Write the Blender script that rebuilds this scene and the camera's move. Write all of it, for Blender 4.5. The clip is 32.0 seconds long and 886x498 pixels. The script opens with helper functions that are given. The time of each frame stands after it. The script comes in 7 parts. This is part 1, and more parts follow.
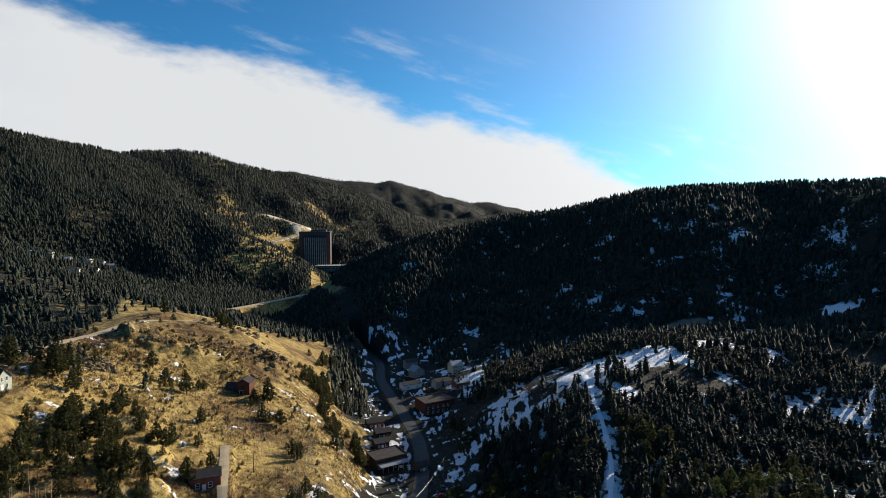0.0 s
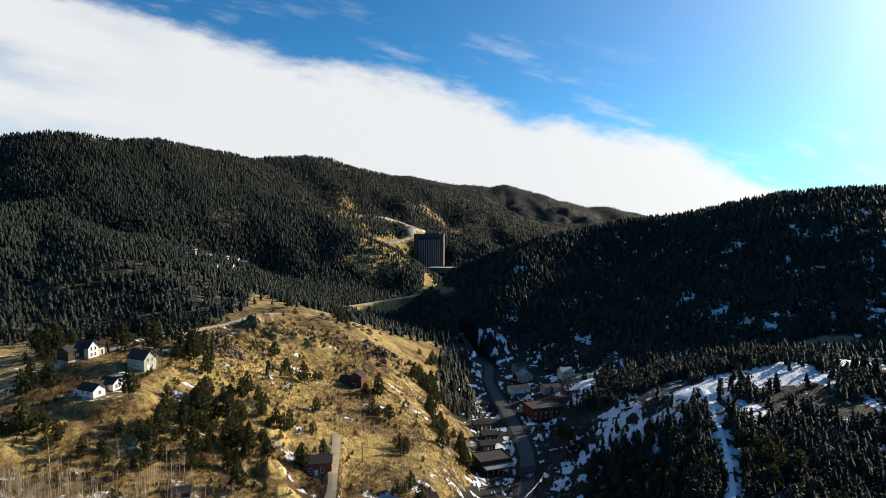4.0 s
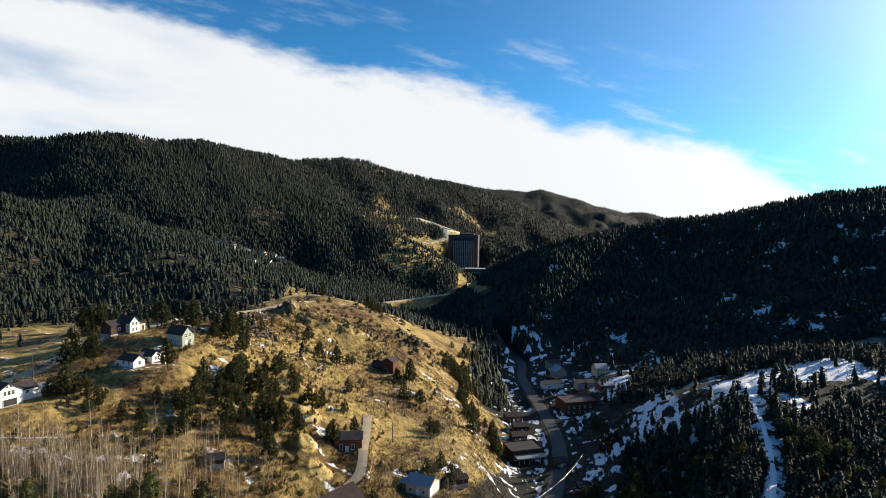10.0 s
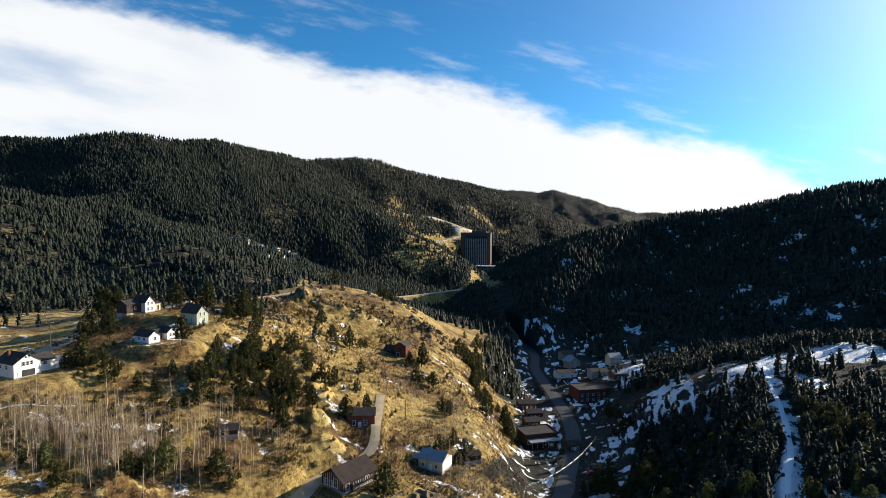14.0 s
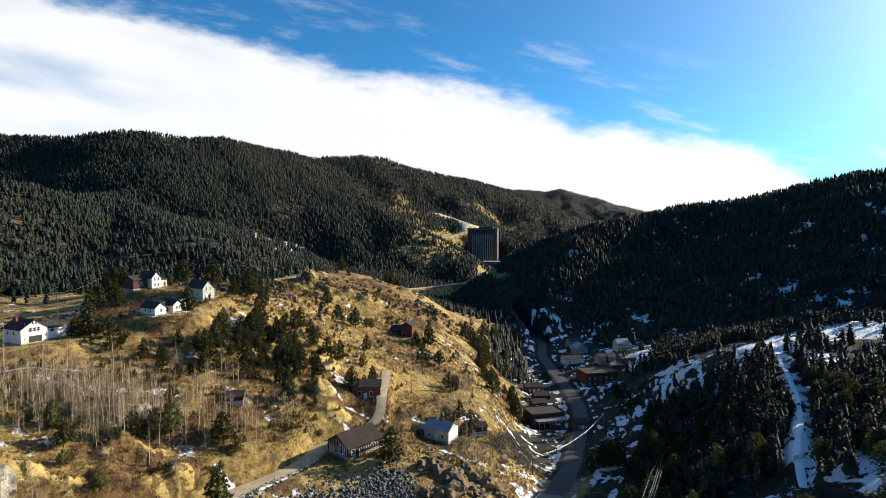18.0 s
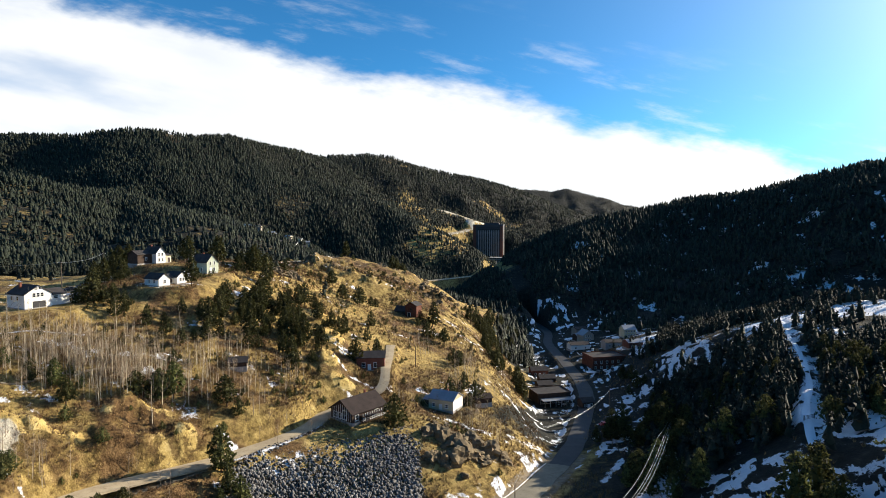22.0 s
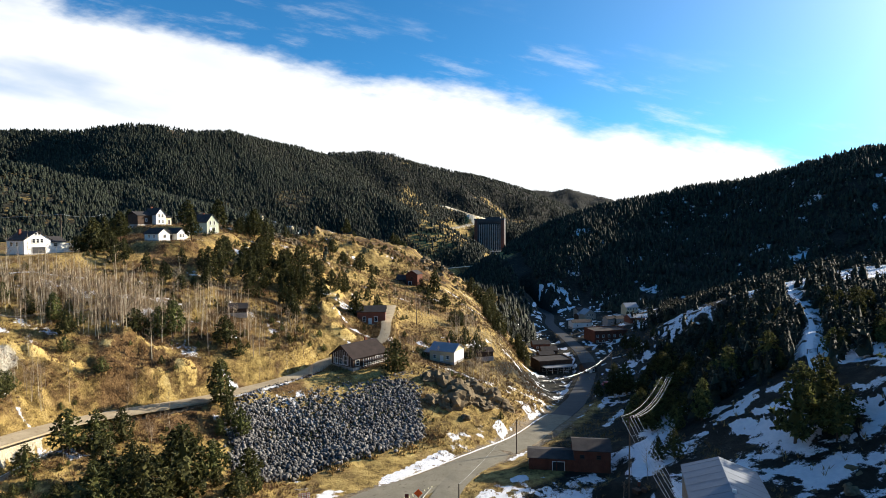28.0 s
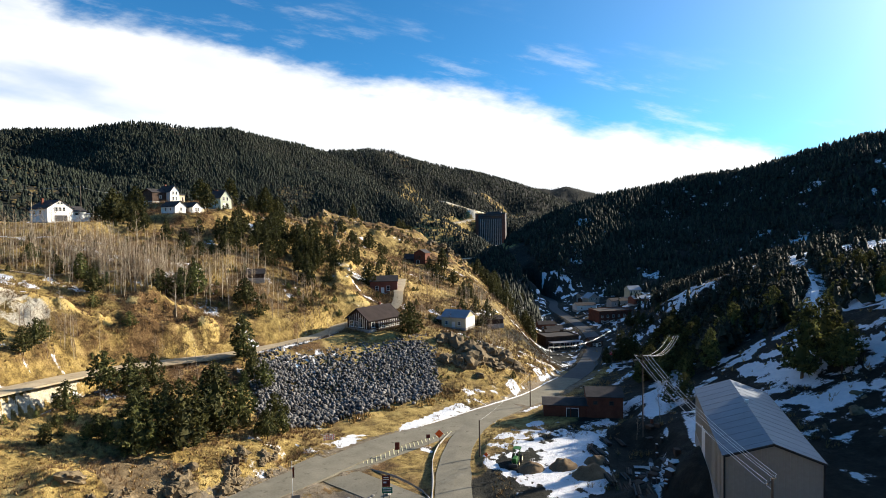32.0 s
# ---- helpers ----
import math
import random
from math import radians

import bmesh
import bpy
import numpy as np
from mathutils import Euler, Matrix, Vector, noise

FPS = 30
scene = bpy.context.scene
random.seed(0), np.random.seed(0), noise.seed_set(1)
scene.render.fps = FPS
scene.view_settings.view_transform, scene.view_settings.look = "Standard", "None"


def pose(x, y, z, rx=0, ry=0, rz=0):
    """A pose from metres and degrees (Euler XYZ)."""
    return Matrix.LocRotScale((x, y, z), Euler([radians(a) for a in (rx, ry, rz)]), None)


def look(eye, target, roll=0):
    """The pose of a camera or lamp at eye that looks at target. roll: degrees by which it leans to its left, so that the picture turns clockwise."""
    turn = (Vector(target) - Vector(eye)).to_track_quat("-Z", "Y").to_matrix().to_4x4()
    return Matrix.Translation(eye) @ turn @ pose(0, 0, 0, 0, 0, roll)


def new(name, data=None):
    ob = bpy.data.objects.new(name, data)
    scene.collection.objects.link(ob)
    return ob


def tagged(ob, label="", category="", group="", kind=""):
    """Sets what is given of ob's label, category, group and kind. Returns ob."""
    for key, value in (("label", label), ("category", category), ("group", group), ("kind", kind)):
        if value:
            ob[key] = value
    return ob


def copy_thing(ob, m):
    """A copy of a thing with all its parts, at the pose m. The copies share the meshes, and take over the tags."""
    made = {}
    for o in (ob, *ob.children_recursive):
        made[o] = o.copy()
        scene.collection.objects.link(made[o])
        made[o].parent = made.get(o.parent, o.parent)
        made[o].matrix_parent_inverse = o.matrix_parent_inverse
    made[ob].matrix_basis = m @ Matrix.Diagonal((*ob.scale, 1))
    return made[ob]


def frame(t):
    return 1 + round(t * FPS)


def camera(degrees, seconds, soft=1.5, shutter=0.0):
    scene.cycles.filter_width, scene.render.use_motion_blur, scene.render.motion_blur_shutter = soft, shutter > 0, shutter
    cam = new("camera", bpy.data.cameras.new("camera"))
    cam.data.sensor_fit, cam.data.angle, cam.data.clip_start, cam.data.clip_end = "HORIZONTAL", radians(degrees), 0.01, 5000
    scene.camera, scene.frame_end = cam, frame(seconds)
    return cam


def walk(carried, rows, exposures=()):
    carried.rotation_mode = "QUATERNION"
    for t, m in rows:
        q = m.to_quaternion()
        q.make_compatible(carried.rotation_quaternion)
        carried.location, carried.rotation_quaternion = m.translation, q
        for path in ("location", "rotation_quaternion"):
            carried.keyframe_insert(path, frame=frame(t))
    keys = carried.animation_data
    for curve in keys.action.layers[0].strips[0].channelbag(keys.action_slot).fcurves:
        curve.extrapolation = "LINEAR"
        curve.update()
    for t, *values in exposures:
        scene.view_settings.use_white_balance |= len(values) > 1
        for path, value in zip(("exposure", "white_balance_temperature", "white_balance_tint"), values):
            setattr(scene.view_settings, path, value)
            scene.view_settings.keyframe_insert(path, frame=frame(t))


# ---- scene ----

# ---------------------------------------------------------------- camera
# seconds, x, y, z, heading (left positive), tilt, lean
FLIGHT = [
    (0.0, -0.26, 4.12, 99.48, -16.55, -3.99, 0.18),
    (0.5, 0.91, 5.11, 99.21, -11.11, -3.96, 0.14),
    (1, 1.26, 5.35, 99.13, -9.23, -3.89, 0.06),
    (1.5, 1.29, 5.34, 99.20, -8.20, -3.81, -0.01),
    (2, 1.36, 5.31, 99.27, -7.24, -3.76, -0.08),
    (3, 1.57, 4.99, 99.15, -6.29, -3.69, -0.16),
    (3.5, 1.69, 4.77, 98.82, -5.97, -3.65, -0.17),
    (5.5, 2.33, 4.34, 95.79, -4.51, -3.47, -0.23),
    (6, 2.38, 4.40, 94.91, -4.19, -3.43, -0.27),
    (7, 2.39, 4.42, 93.30, -3.62, -3.34, -0.40),
    (8, 2.37, 4.36, 91.90, -3.11, -3.26, -0.54),
    (9, 2.49, 4.37, 90.49, -2.62, -3.18, -0.63),
    (10, 2.70, 4.39, 88.87, -2.25, -3.08, -0.65),
    (11, 2.88, 4.40, 86.93, -1.91, -2.96, -0.62),
    (12, 2.95, 4.12, 84.64, -1.59, -2.92, -0.53),
    (13, 3.02, 4.01, 82.08, -1.26, -2.86, -0.43),
    (14, 3.06, 3.83, 79.63, -1.03, -2.86, -0.34),
    (14.5, 3.19, 3.63, 78.48, -0.90, -2.85, -0.28),
    (16.5, 3.47, 3.66, 73.05, -0.57, -2.79, -0.12),
    (17, 3.56, 3.77, 71.69, -0.48, -2.78, -0.08),
    (18, 3.82, 3.92, 68.97, -0.34, -2.75, -0.00),
    (19, 4.18, 3.96, 66.28, -0.08, -2.69, 0.07),
    (20, 4.37, 4.02, 63.49, 0.05, -2.65, 0.11),
    (21, 4.38, 4.16, 60.75, 0.12, -2.62, 0.16),
    (22, 4.51, 4.55, 57.94, 0.24, -2.57, 0.22),
    (23, 4.54, 4.88, 54.95, 0.10, -2.52, 0.25),
    (24, 4.41, 5.05, 51.91, -0.00, -2.45, 0.27),
    (25, 4.49, 5.10, 48.90, 0.08, -2.40, 0.31),
    (25.5, 4.63, 4.97, 47.46, 0.13, -2.37, 0.31),
    (27.5, 5.05, 4.99, 42.20, 0.37, -2.31, 0.51),
    (28, 4.76, 4.43, 40.75, 0.38, -2.28, 0.53),
    (28.5, 3.99, 3.53, 39.36, 0.30, -2.26, 0.52),
    (29, 2.91, 2.34, 38.06, 0.26, -2.24, 0.52),
    (29.5, 1.76, 1.16, 36.80, 0.46, -2.24, 0.55),
    (30, 0.92, 0.18, 35.56, 0.46, -2.26, 0.62),
    (31, 0.63, -0.46, 32.95, 0.22, -2.27, 0.81),
    (32, 0.79, -0.59, 30.43, 0.33, -2.27, 1.05),
]


def flown(x, y, z, heading, tilt, lean):
    return pose(x, y, z) @ pose(0, 0, 0, 0, 0, heading) @ pose(0, 0, 0, 90 + tilt, 0, 0) @ pose(0, 0, 0, 0, 0, -lean)


cam = camera(73.54, 32.0, soft=0.5)
walk(cam, [(row[0], flown(*row[1:])) for row in FLIGHT],
     exposures=[(0.0, 0.44), (1.0, 0.53), (3.0, 0.58), (6.0, 0.62), (13.0, 0.76), (20.0, 0.86), (32.0, 1.0)])

# ---------------------------------------------------------------- sky and sun
SUN_AZ, SUN_EL = 64.0, 18.8          # degrees right of +y, and above the horizon
world = bpy.data.worlds.new("sky")
scene.world = world
world.use_nodes = True
wn, wl = world.node_tree.nodes, world.node_tree.links
wn.clear()


def wnode(kind, **inputs):
    n = wn.new(kind)
    for k, v in inputs.items():
        n.inputs[k.replace("_", " ")].default_value = v
    return n


def wmath(op, a, b=None, c=None):
    n = wn.new("ShaderNodeMath")
    n.operation = op
    for i, v in enumerate((a, b, c)):
        if v is None:
            continue
        if isinstance(v, (int, float)):
            n.inputs[i].default_value = v
        else:
            wl.new(v, n.inputs[i])
    return n.outputs[0]


sky = wn.new("ShaderNodeTexSky")
sky.sky_type, sky.sun_disc = "NISHITA", False
sky.sun_elevation, sky.sun_rotation = radians(SUN_EL), radians(SUN_AZ)
sky.altitude, sky.air_density, sky.dust_density, sky.ozone_density = 2500, 1.0, 0.6, 3.0
coord = wn.new("ShaderNodeTexCoord")
sep = wn.new("ShaderNodeSeparateXYZ")
wl.new(coord.outputs["Generated"], sep.inputs[0])
ahead = wmath("MAXIMUM", sep.outputs[1], 0.05)
su = wmath("DIVIDE", sep.outputs[0], ahead)
sv = wmath("DIVIDE", sep.outputs[2], ahead)
flat = wn.new("ShaderNodeCombineXYZ")
wl.new(wmath("MULTIPLY_ADD", sv, -1.2, su), flat.inputs[0])
wl.new(wmath("MULTIPLY_ADD", su, 0.25, sv), flat.inputs[1])


def wnoise(sx, sy, scale, detail, rough):
    m = wn.new("ShaderNodeMapping")
    m.inputs["Scale"].default_value = (sx, sy, 1)
    wl.new(flat.outputs[0], m.inputs[0])
    n = wnode("ShaderNodeTexNoise", Scale=scale, Detail=detail, Roughness=rough)
    wl.new(m.outputs[0], n.inputs["Vector"])
    return n.outputs["Fac"]


broad = wnoise(1.0, 2.2, 3.1, 5, 0.55)
fine = wnoise(1.0, 3.2, 11.0, 6, 0.62)
wisp = wnoise(1.0, 5.0, 4.2, 8, 0.62)
# the bank's upper edge runs down to the right
edge = wmath("MULTIPLY_ADD", su, 0.245, sv)
edge = wmath("SUBTRACT", edge, 0.228)
dent = wmath("POWER", 2.718, wmath("MULTIPLY", wmath("POWER", wmath("DIVIDE", wmath("ADD", su, 0.13), 0.1), 2.0), -1.0))
edge = wmath("MULTIPLY_ADD", dent, 0.034, edge)
edge = wmath("MULTIPLY_ADD", wmath("SUBTRACT", broad, 0.5), 0.16, edge)
edge = wmath("MULTIPLY_ADD", wmath("SUBTRACT", fine, 0.5), 0.055, edge)


def wramp(value, lo, hi, a=0.0, b=1.0):
    n = wn.new("ShaderNodeMapRange")
    n.interpolation_type = "SMOOTHSTEP"
    wl.new(value, n.inputs[0])
    for i, v in enumerate((lo, hi, a, b)):
        n.inputs[i + 1].default_value = v
    return n.outputs[0]


bank = wmath("MULTIPLY", wramp(edge, 0.022, -0.03), wramp(sep.outputs[1], -0.02, 0.25))
thin = wmath("MULTIPLY", wramp(wisp, 0.50, 0.78), wramp(edge, 0.20, 0.0))
veil = wmath("MULTIPLY", wramp(wnoise(1.0, 4.5, 2.6, 5, 0.5), 0.62, 0.30), wramp(su, -0.25, -0.62))
cover = wmath("MAXIMUM", wmath("MULTIPLY", bank, wmath("SUBTRACT", 1.0, wmath("MULTIPLY", veil, 0.45))), wmath("MULTIPLY", thin, 0.55))
# brightness of the haze round the low sun
sund = Vector((math.sin(radians(SUN_AZ)) * math.cos(radians(SUN_EL)), math.cos(radians(SUN_AZ)) * math.cos(radians(SUN_EL)), math.sin(radians(SUN_EL))))
dot = wn.new("ShaderNodeVectorMath")
dot.operation = "DOT_PRODUCT"
wl.new(coord.outputs["Generated"], dot.inputs[0])
dot.inputs[1].default_value = sund
toward = wmath("MAXIMUM", dot.outputs["Value"], 0.0)
haze = wmath("ADD", wmath("MULTIPLY", wmath("POWER", toward, 6.0), 0.6), wmath("MULTIPLY", wmath("POWER", toward, 22.0), 2.4))

blue = wn.new("ShaderNodeMix")
blue.data_type, blue.blend_type = "RGBA", "MULTIPLY"
blue.inputs["Factor"].default_value = 1.0
wl.new(sky.outputs[0], blue.inputs[6])
blue.inputs[7].default_value = (0.40, 1.16, 1.46, 1)
mix = wn.new("ShaderNodeMix")
mix.data_type = "RGBA"
wl.new(cover, mix.inputs["Factor"])
wl.new(blue.outputs[2], mix.inputs[6])
mix.inputs[7].default_value = (8.8, 9.0, 9.2, 1)
add = wn.new("ShaderNodeMix")
add.data_type, add.blend_type = "RGBA", "ADD"
add.inputs["Factor"].default_value = 1.0
wl.new(mix.outputs[2], add.inputs[6])
glow = wn.new("ShaderNodeCombineXYZ")
for i, k in enumerate((8.0, 8.0, 7.6)):
    wl.new(wmath("MULTIPLY", haze, k), glow.inputs[i])
wl.new(glow.outputs[0], add.inputs[7])
bg = wnode("ShaderNodeBackground", Strength=0.063)
wl.new(add.outputs[2], bg.inputs[0])
out = wn.new("ShaderNodeOutputWorld")
wl.new(bg.outputs[0], out.inputs[0])

sun = new("sun", bpy.data.lights.new("sun", "SUN"))
sun.data.energy, sun.data.angle, sun.data.color = 5.2, radians(0.5), (1.0, 0.88, 0.70)
sun.matrix_world = look(sund * 100, (0, 0, 0))

# ---------------------------------------------------------------- land form
def value_noise(x, y, seed):
    """Smooth noise in -1..1 on a unit lattice."""
    xi, yi = np.floor(x).astype(np.int64), np.floor(y).astype(np.int64)
    fx, fy = x - xi, y - yi
    fx, fy = fx * fx * (3 - 2 * fx), fy * fy * (3 - 2 * fy)

    def rnd(a, b):
        h = (a * 374761393 + b * 668265263 + seed * 974634821) & 0xFFFFFFFF
        h = ((h ^ (h >> 13)) * 1274126177) & 0xFFFFFFFF
        return ((h ^ (h >> 16)) & 0xFFFF) / 32767.5 - 1.0

    top = rnd(xi, yi) * (1 - fx) + rnd(xi + 1, yi) * fx
    low = rnd(xi, yi + 1) * (1 - fx) + rnd(xi + 1, yi + 1) * fx
    return top * (1 - fy) + low * fy


def fbm(x, y, size, octaves, seed, gain=0.5):
    total, amp = 0.0, 1.0
    for i in range(octaves):
        total = total + amp * value_noise(x / size + 17.3 * i, y / size - 9.1 * i, seed + i)
        size, amp = size / 2.03, amp * gain
    return total


def step(lo, hi, v):
    t = np.clip((v - lo) / (hi - lo), 0, 1)
    return t * t * (3 - 2 * t)


# crests, foots, benches and stream lines, each a line of x, y, z
NEAR_LINES = [
    [(-62, 45, -9.5), (-45, 70, -11.5), (-35.5, 86, -12.7), (-29.5, 96.3, -13.2), (-23.4, 105.2, -13.7), (-18.2, 113.5, -14.3), (-10.6, 124, -15.0), (-0.3, 133.4, -15.7), (8.4, 143.2, -16.3), (16.3, 152.4, -17.0), (25.5, 164.6, -18.2), (35.0, 183, -19.9), (45.5, 206, -22), (61, 250, -25.5), (77, 311, -29), (81, 387, -32.5), (83, 471, -36)],
    [(-95, 258, 34), (-86, 310, 35), (-90, 400, 30), (-85, 470, 29), (-72, 500, 28.5), (-49, 500, 24), (-15, 480, 15), (16, 430, 2)],
    [(16, 430, 2), (24, 345, -9), (29, 275, -7), (30, 228, -9), (24, 200, -13)],
    [(48, 440, -33), (44, 340, -30), (42, 270, -27), (38, 225, -22.5)],
    [(-116, 186, 30), (-104, 222, 33), (-94, 255, 34.5), (-117, 300, 37)],
    [(-146, 218, 29.5), (-137, 270, 34), (-110, 320, 36)],
]
SLOPE_LINES = [
    [(-97, 130, 14), (-110, 165, 25), (-112, 180, 29)],
    [(-74, 141, 8), (-90, 163, 18), (-88, 205, 27)],
    [(-58, 150, 3), (-66, 195, 17), (-62, 230, 20), (-58, 265, 18.5)],
    [(-38, 196, 5), (-48, 225, 13), (-52, 265, 17), (-60, 305, 24)],
    [(-19, 232, 1), (-19, 262, 4.5), (-13, 312, 9.5), (-38, 340, 15.5)],
    [(-25, 186, -1.5), (-12, 182, -3), (0, 188, -5)],
    [(7, 214, -7), (-2, 240, -2), (2, 280, -1)],
    [(-46, 155, -2), (-25, 172, -2.3), (-5, 176, -4), (5, 180, -8)],
    [(-36, 131, -14.6), (-20, 141, -14.4), (-4, 152, -15)],
    [(-50, 112, -6.5), (-55, 84, -6.8), (-46, 88, -8.0), (-40, 97, -8.6), (-33, 109, -10.4), (-28, 120, -13)],
]
RIGHT_LINES = [
    [(94, 298, -22), (109, 308, -14), (123, 300, -4), (141, 290, 5), (159, 279, 12), (178, 285, 14), (197, 285, 17.5), (218, 288, 20), (240, 302, 16), (293, 330, 9), (387, 380, 4), (422, 367, 10), (480, 360, 33), (545, 365, 66)],
    [(38, 100, -10), (28, 128, -13.5), (12, 97, -14.2), (18, 70, -13)],
    [(46, 66, -4.3), (52, 96, -4.3), (64, 86, -3), (68, 104, -1), (67, 122, -2)],
    [(63, 131, -4.5), (78, 138, 3.2), (94, 149, 7.3), (107, 170, 8.4), (120, 190, 9.8), (142, 240, 11.2)],
    [(122, 160, 11), (153, 220, 12), (210, 232, 9), (304, 252, 5)],
    # out of view, the knoll at (122, 104) is raised to shade the metal building
    [(82, 108, 5.5), (122, 104, 29), (169, 150, 9), (232, 190, 2.5)],
    [(60, 165, -13), (70, 190, -15), (64, 205, -19), (75, 232, -22), (96, 252, -19), (98, 325, -28)],
    [(92, 200, -7), (115, 245, -1)],
    [(112, 400, -27), (150, 432, -21), (240, 500, -16), (330, 545, -15), (430, 550, -12), (480, 500, 6), (525, 450, 36)],
]
FAR_LINES = [
    [(92, 530, -38), (82, 640, -39), (72, 800, -40), (80, 1000, -41), (120, 1250, -36), (230, 1500, -34), (420, 2100, -20), (760, 3200, 0)],
    [(-150, 430, 16), (-160, 560, 9), (-200, 680, 0), (-222, 760, -4), (-240, 830, -6)],
    [(-40, 640, -12), (-20, 800, -24), (-60, 920, -16), (-160, 940, -8), (-330, 880, 4), (-430, 900, 24)],
    [(-215, 330, 27), (-300, 480, 34), (-390, 560, 52)],
    [(-900, 900, 80), (-620, 940, 80), (-420, 1180, 70), (-200, 1420, 60), (20, 1560, 20), (200, 1800, 0)],
    [(-1500, 2200, 120), (-700, 2400, 80), (0, 2700, 30), (700, 3600, 20)],
]
MOUNTAIN_LINES = [
    [(90, 900, -36), (200, 1000, -10), (400, 1000, 20), (560, 800, 70), (600, 640, 100), (600, 500, 106), (590, 400, 100), (620, 330, 104), (700, 200, 100)],
    [(108, 560, -30), (125, 650, -22), (198, 645, 20), (330, 700, 32), (450, 690, 40)],
    [(700, 1250, 40), (1000, 900, 70), (1300, 600, 80)],
    [(640, 4900, 60), (1800, 4900, 40)],
    [(-800, 3600, 200), (-1700, 3000, 240)],
    [(1500, 2500, 60), (2400, 3500, 60)],
]
# crests of the far ridges, with the fall of their flanks
RIDGES = [
    (0.62, [(-917, 1180, 226), (-786, 1130, 221), (-725, 1130, 218), (-684, 1130, 221), (-648, 1140, 229), (-591, 1150, 234), (-548, 1170, 233), (-503, 1190, 229), (-444, 1240, 236), (-409, 1310, 232), (-359, 1400, 228), (-315, 1500, 217)]),
    (0.60, [(-359, 1400, 223), (-310, 1330, 186), (-274, 1250, 151), (-246, 1150, 129)]),
    (0.62, [(-591, 1150, 232), (-533, 1105, 191), (-480, 1050, 152), (-441, 1000, 121)]),
    (0.60, [(-315, 1500, 217), (-258, 1430, 166), (-170, 1260, 121), (-113, 1290, 105), (-42, 1350, 91), (-11, 1387, 81), (58, 1300, 53), (94, 1240, 12)]),
    (0.66, [(-517, 880, 105), (-480, 950, 113), (-423, 1000, 119), (-350, 1060, 119), (-287, 1120, 128), (-230, 1150, 129), (-168, 1165, 115), (-74, 1080, 67), (8, 1010, 16), (44, 960, -11)]),
    (0.50, [(-345, 1640, 227), (-301, 1650, 238), (-215, 1700, 248), (-161, 1725, 243), (-91, 1780, 221), (10, 1850, 207), (82, 1900, 197), (161, 1980, 184), (269, 2080, 161), (386, 2180, 124), (536, 2280, 79), (666, 2350, 49)]),
    (0.50, [(10, 1850, 203), (77, 1760, 143), (154, 1680, 86), (224, 1600, 40), (290, 1540, 6)]),
    (0.40, [(-481, 600, 111), (-444, 640, 104), (-435, 670, 99), (-423, 700, 96), (-411, 735, 92), (-387, 740, 90), (-335, 690, 77), (-278, 620, 66), (-227, 540, 55), (-215, 560, 39), (-208, 600, 25), (-205, 640, 11)]),
    (0.50, [(122, 690, 20), (142, 695, 29), (168, 705, 43), (214, 750, 63), (275, 780, 74), (323, 780, 85), (363, 760, 89), (389, 740, 93), (411, 715, 100), (430, 690, 106), (450, 670, 113), (471, 655, 118), (503, 640, 123), (622, 640, 126), (654, 600, 128), (680, 560, 127), (702, 530, 125), (732, 470, 123)]),
    (0.33, [(-65, 4500, 359), (191, 4500, 366), (320, 4500, 337), (535, 4500, 306), (793, 4500, 287), (909, 4500, 305), (1005, 4480, 258), (1089, 4470, 208), (1256, 4450, 183), (1385, 4450, 176), (1541, 4400, 135), (1669, 4400, 144), (1820, 4350, 108), (2094, 4300, 48)]),
]
BACK_LINES = [
    [(-110, 60, 22), (-150, 0, 45), (-200, -150, 70)],
    [(90, 40, 10), (150, -20, 40), (220, -160, 70)],
    [(-5, 60, -11.5), (0, 0, -8), (0, -200, 2), (0, -700, 60)],
    [(-700, -600, 220), (0, -1600, 240), (800, -500, 200)],
    [(-3500, 1500, 300), (-2500, -1500, 300), (0, -4500, 320), (2500, -1500, 300), (3500, 1500, 220)],
]
spots = []
for group, gap in ((NEAR_LINES, 22), (SLOPE_LINES, 18), (RIGHT_LINES, 22), (FAR_LINES, 90), (MOUNTAIN_LINES, 170), (BACK_LINES, 250)):
    for line in group:
        for a, b in zip(line, line[1:]):
            k = max(1, int(round(math.dist(a[:2], b[:2]) / gap)))
            spots += [tuple(Vector(a).lerp(Vector(b), i / k)) for i in range(k)]
        spots.append(line[-1])
seen, spot_list = set(), []
for s in spots:
    key = (round(s[0] / 3), round(s[1] / 3))
    if key not in seen:
        seen.add(key)
        spot_list.append(s)
spots = np.array(spot_list)
SOFT = 9.0
kern = np.sqrt((spots[:, None, 0] - spots[None, :, 0]) ** 2 + (spots[:, None, 1] - spots[None, :, 1]) ** 2 + SOFT ** 2)
weights = np.linalg.solve(kern - np.eye(len(spots)) * 2.5, spots[:, 2] - 60.0)


def broad_height(x, y):
    flat_x, flat_y = np.ravel(x), np.ravel(y)
    z = np.empty(len(flat_x))
    for i in range(0, len(z), 20000):
        dx = flat_x[i:i + 20000, None] - spots[None, :, 0]
        dy = flat_y[i:i + 20000, None] - spots[None, :, 1]
        z[i:i + 20000] = np.sqrt(dx * dx + dy * dy + SOFT ** 2) @ weights + 60.0
    return z.reshape(np.shape(x))


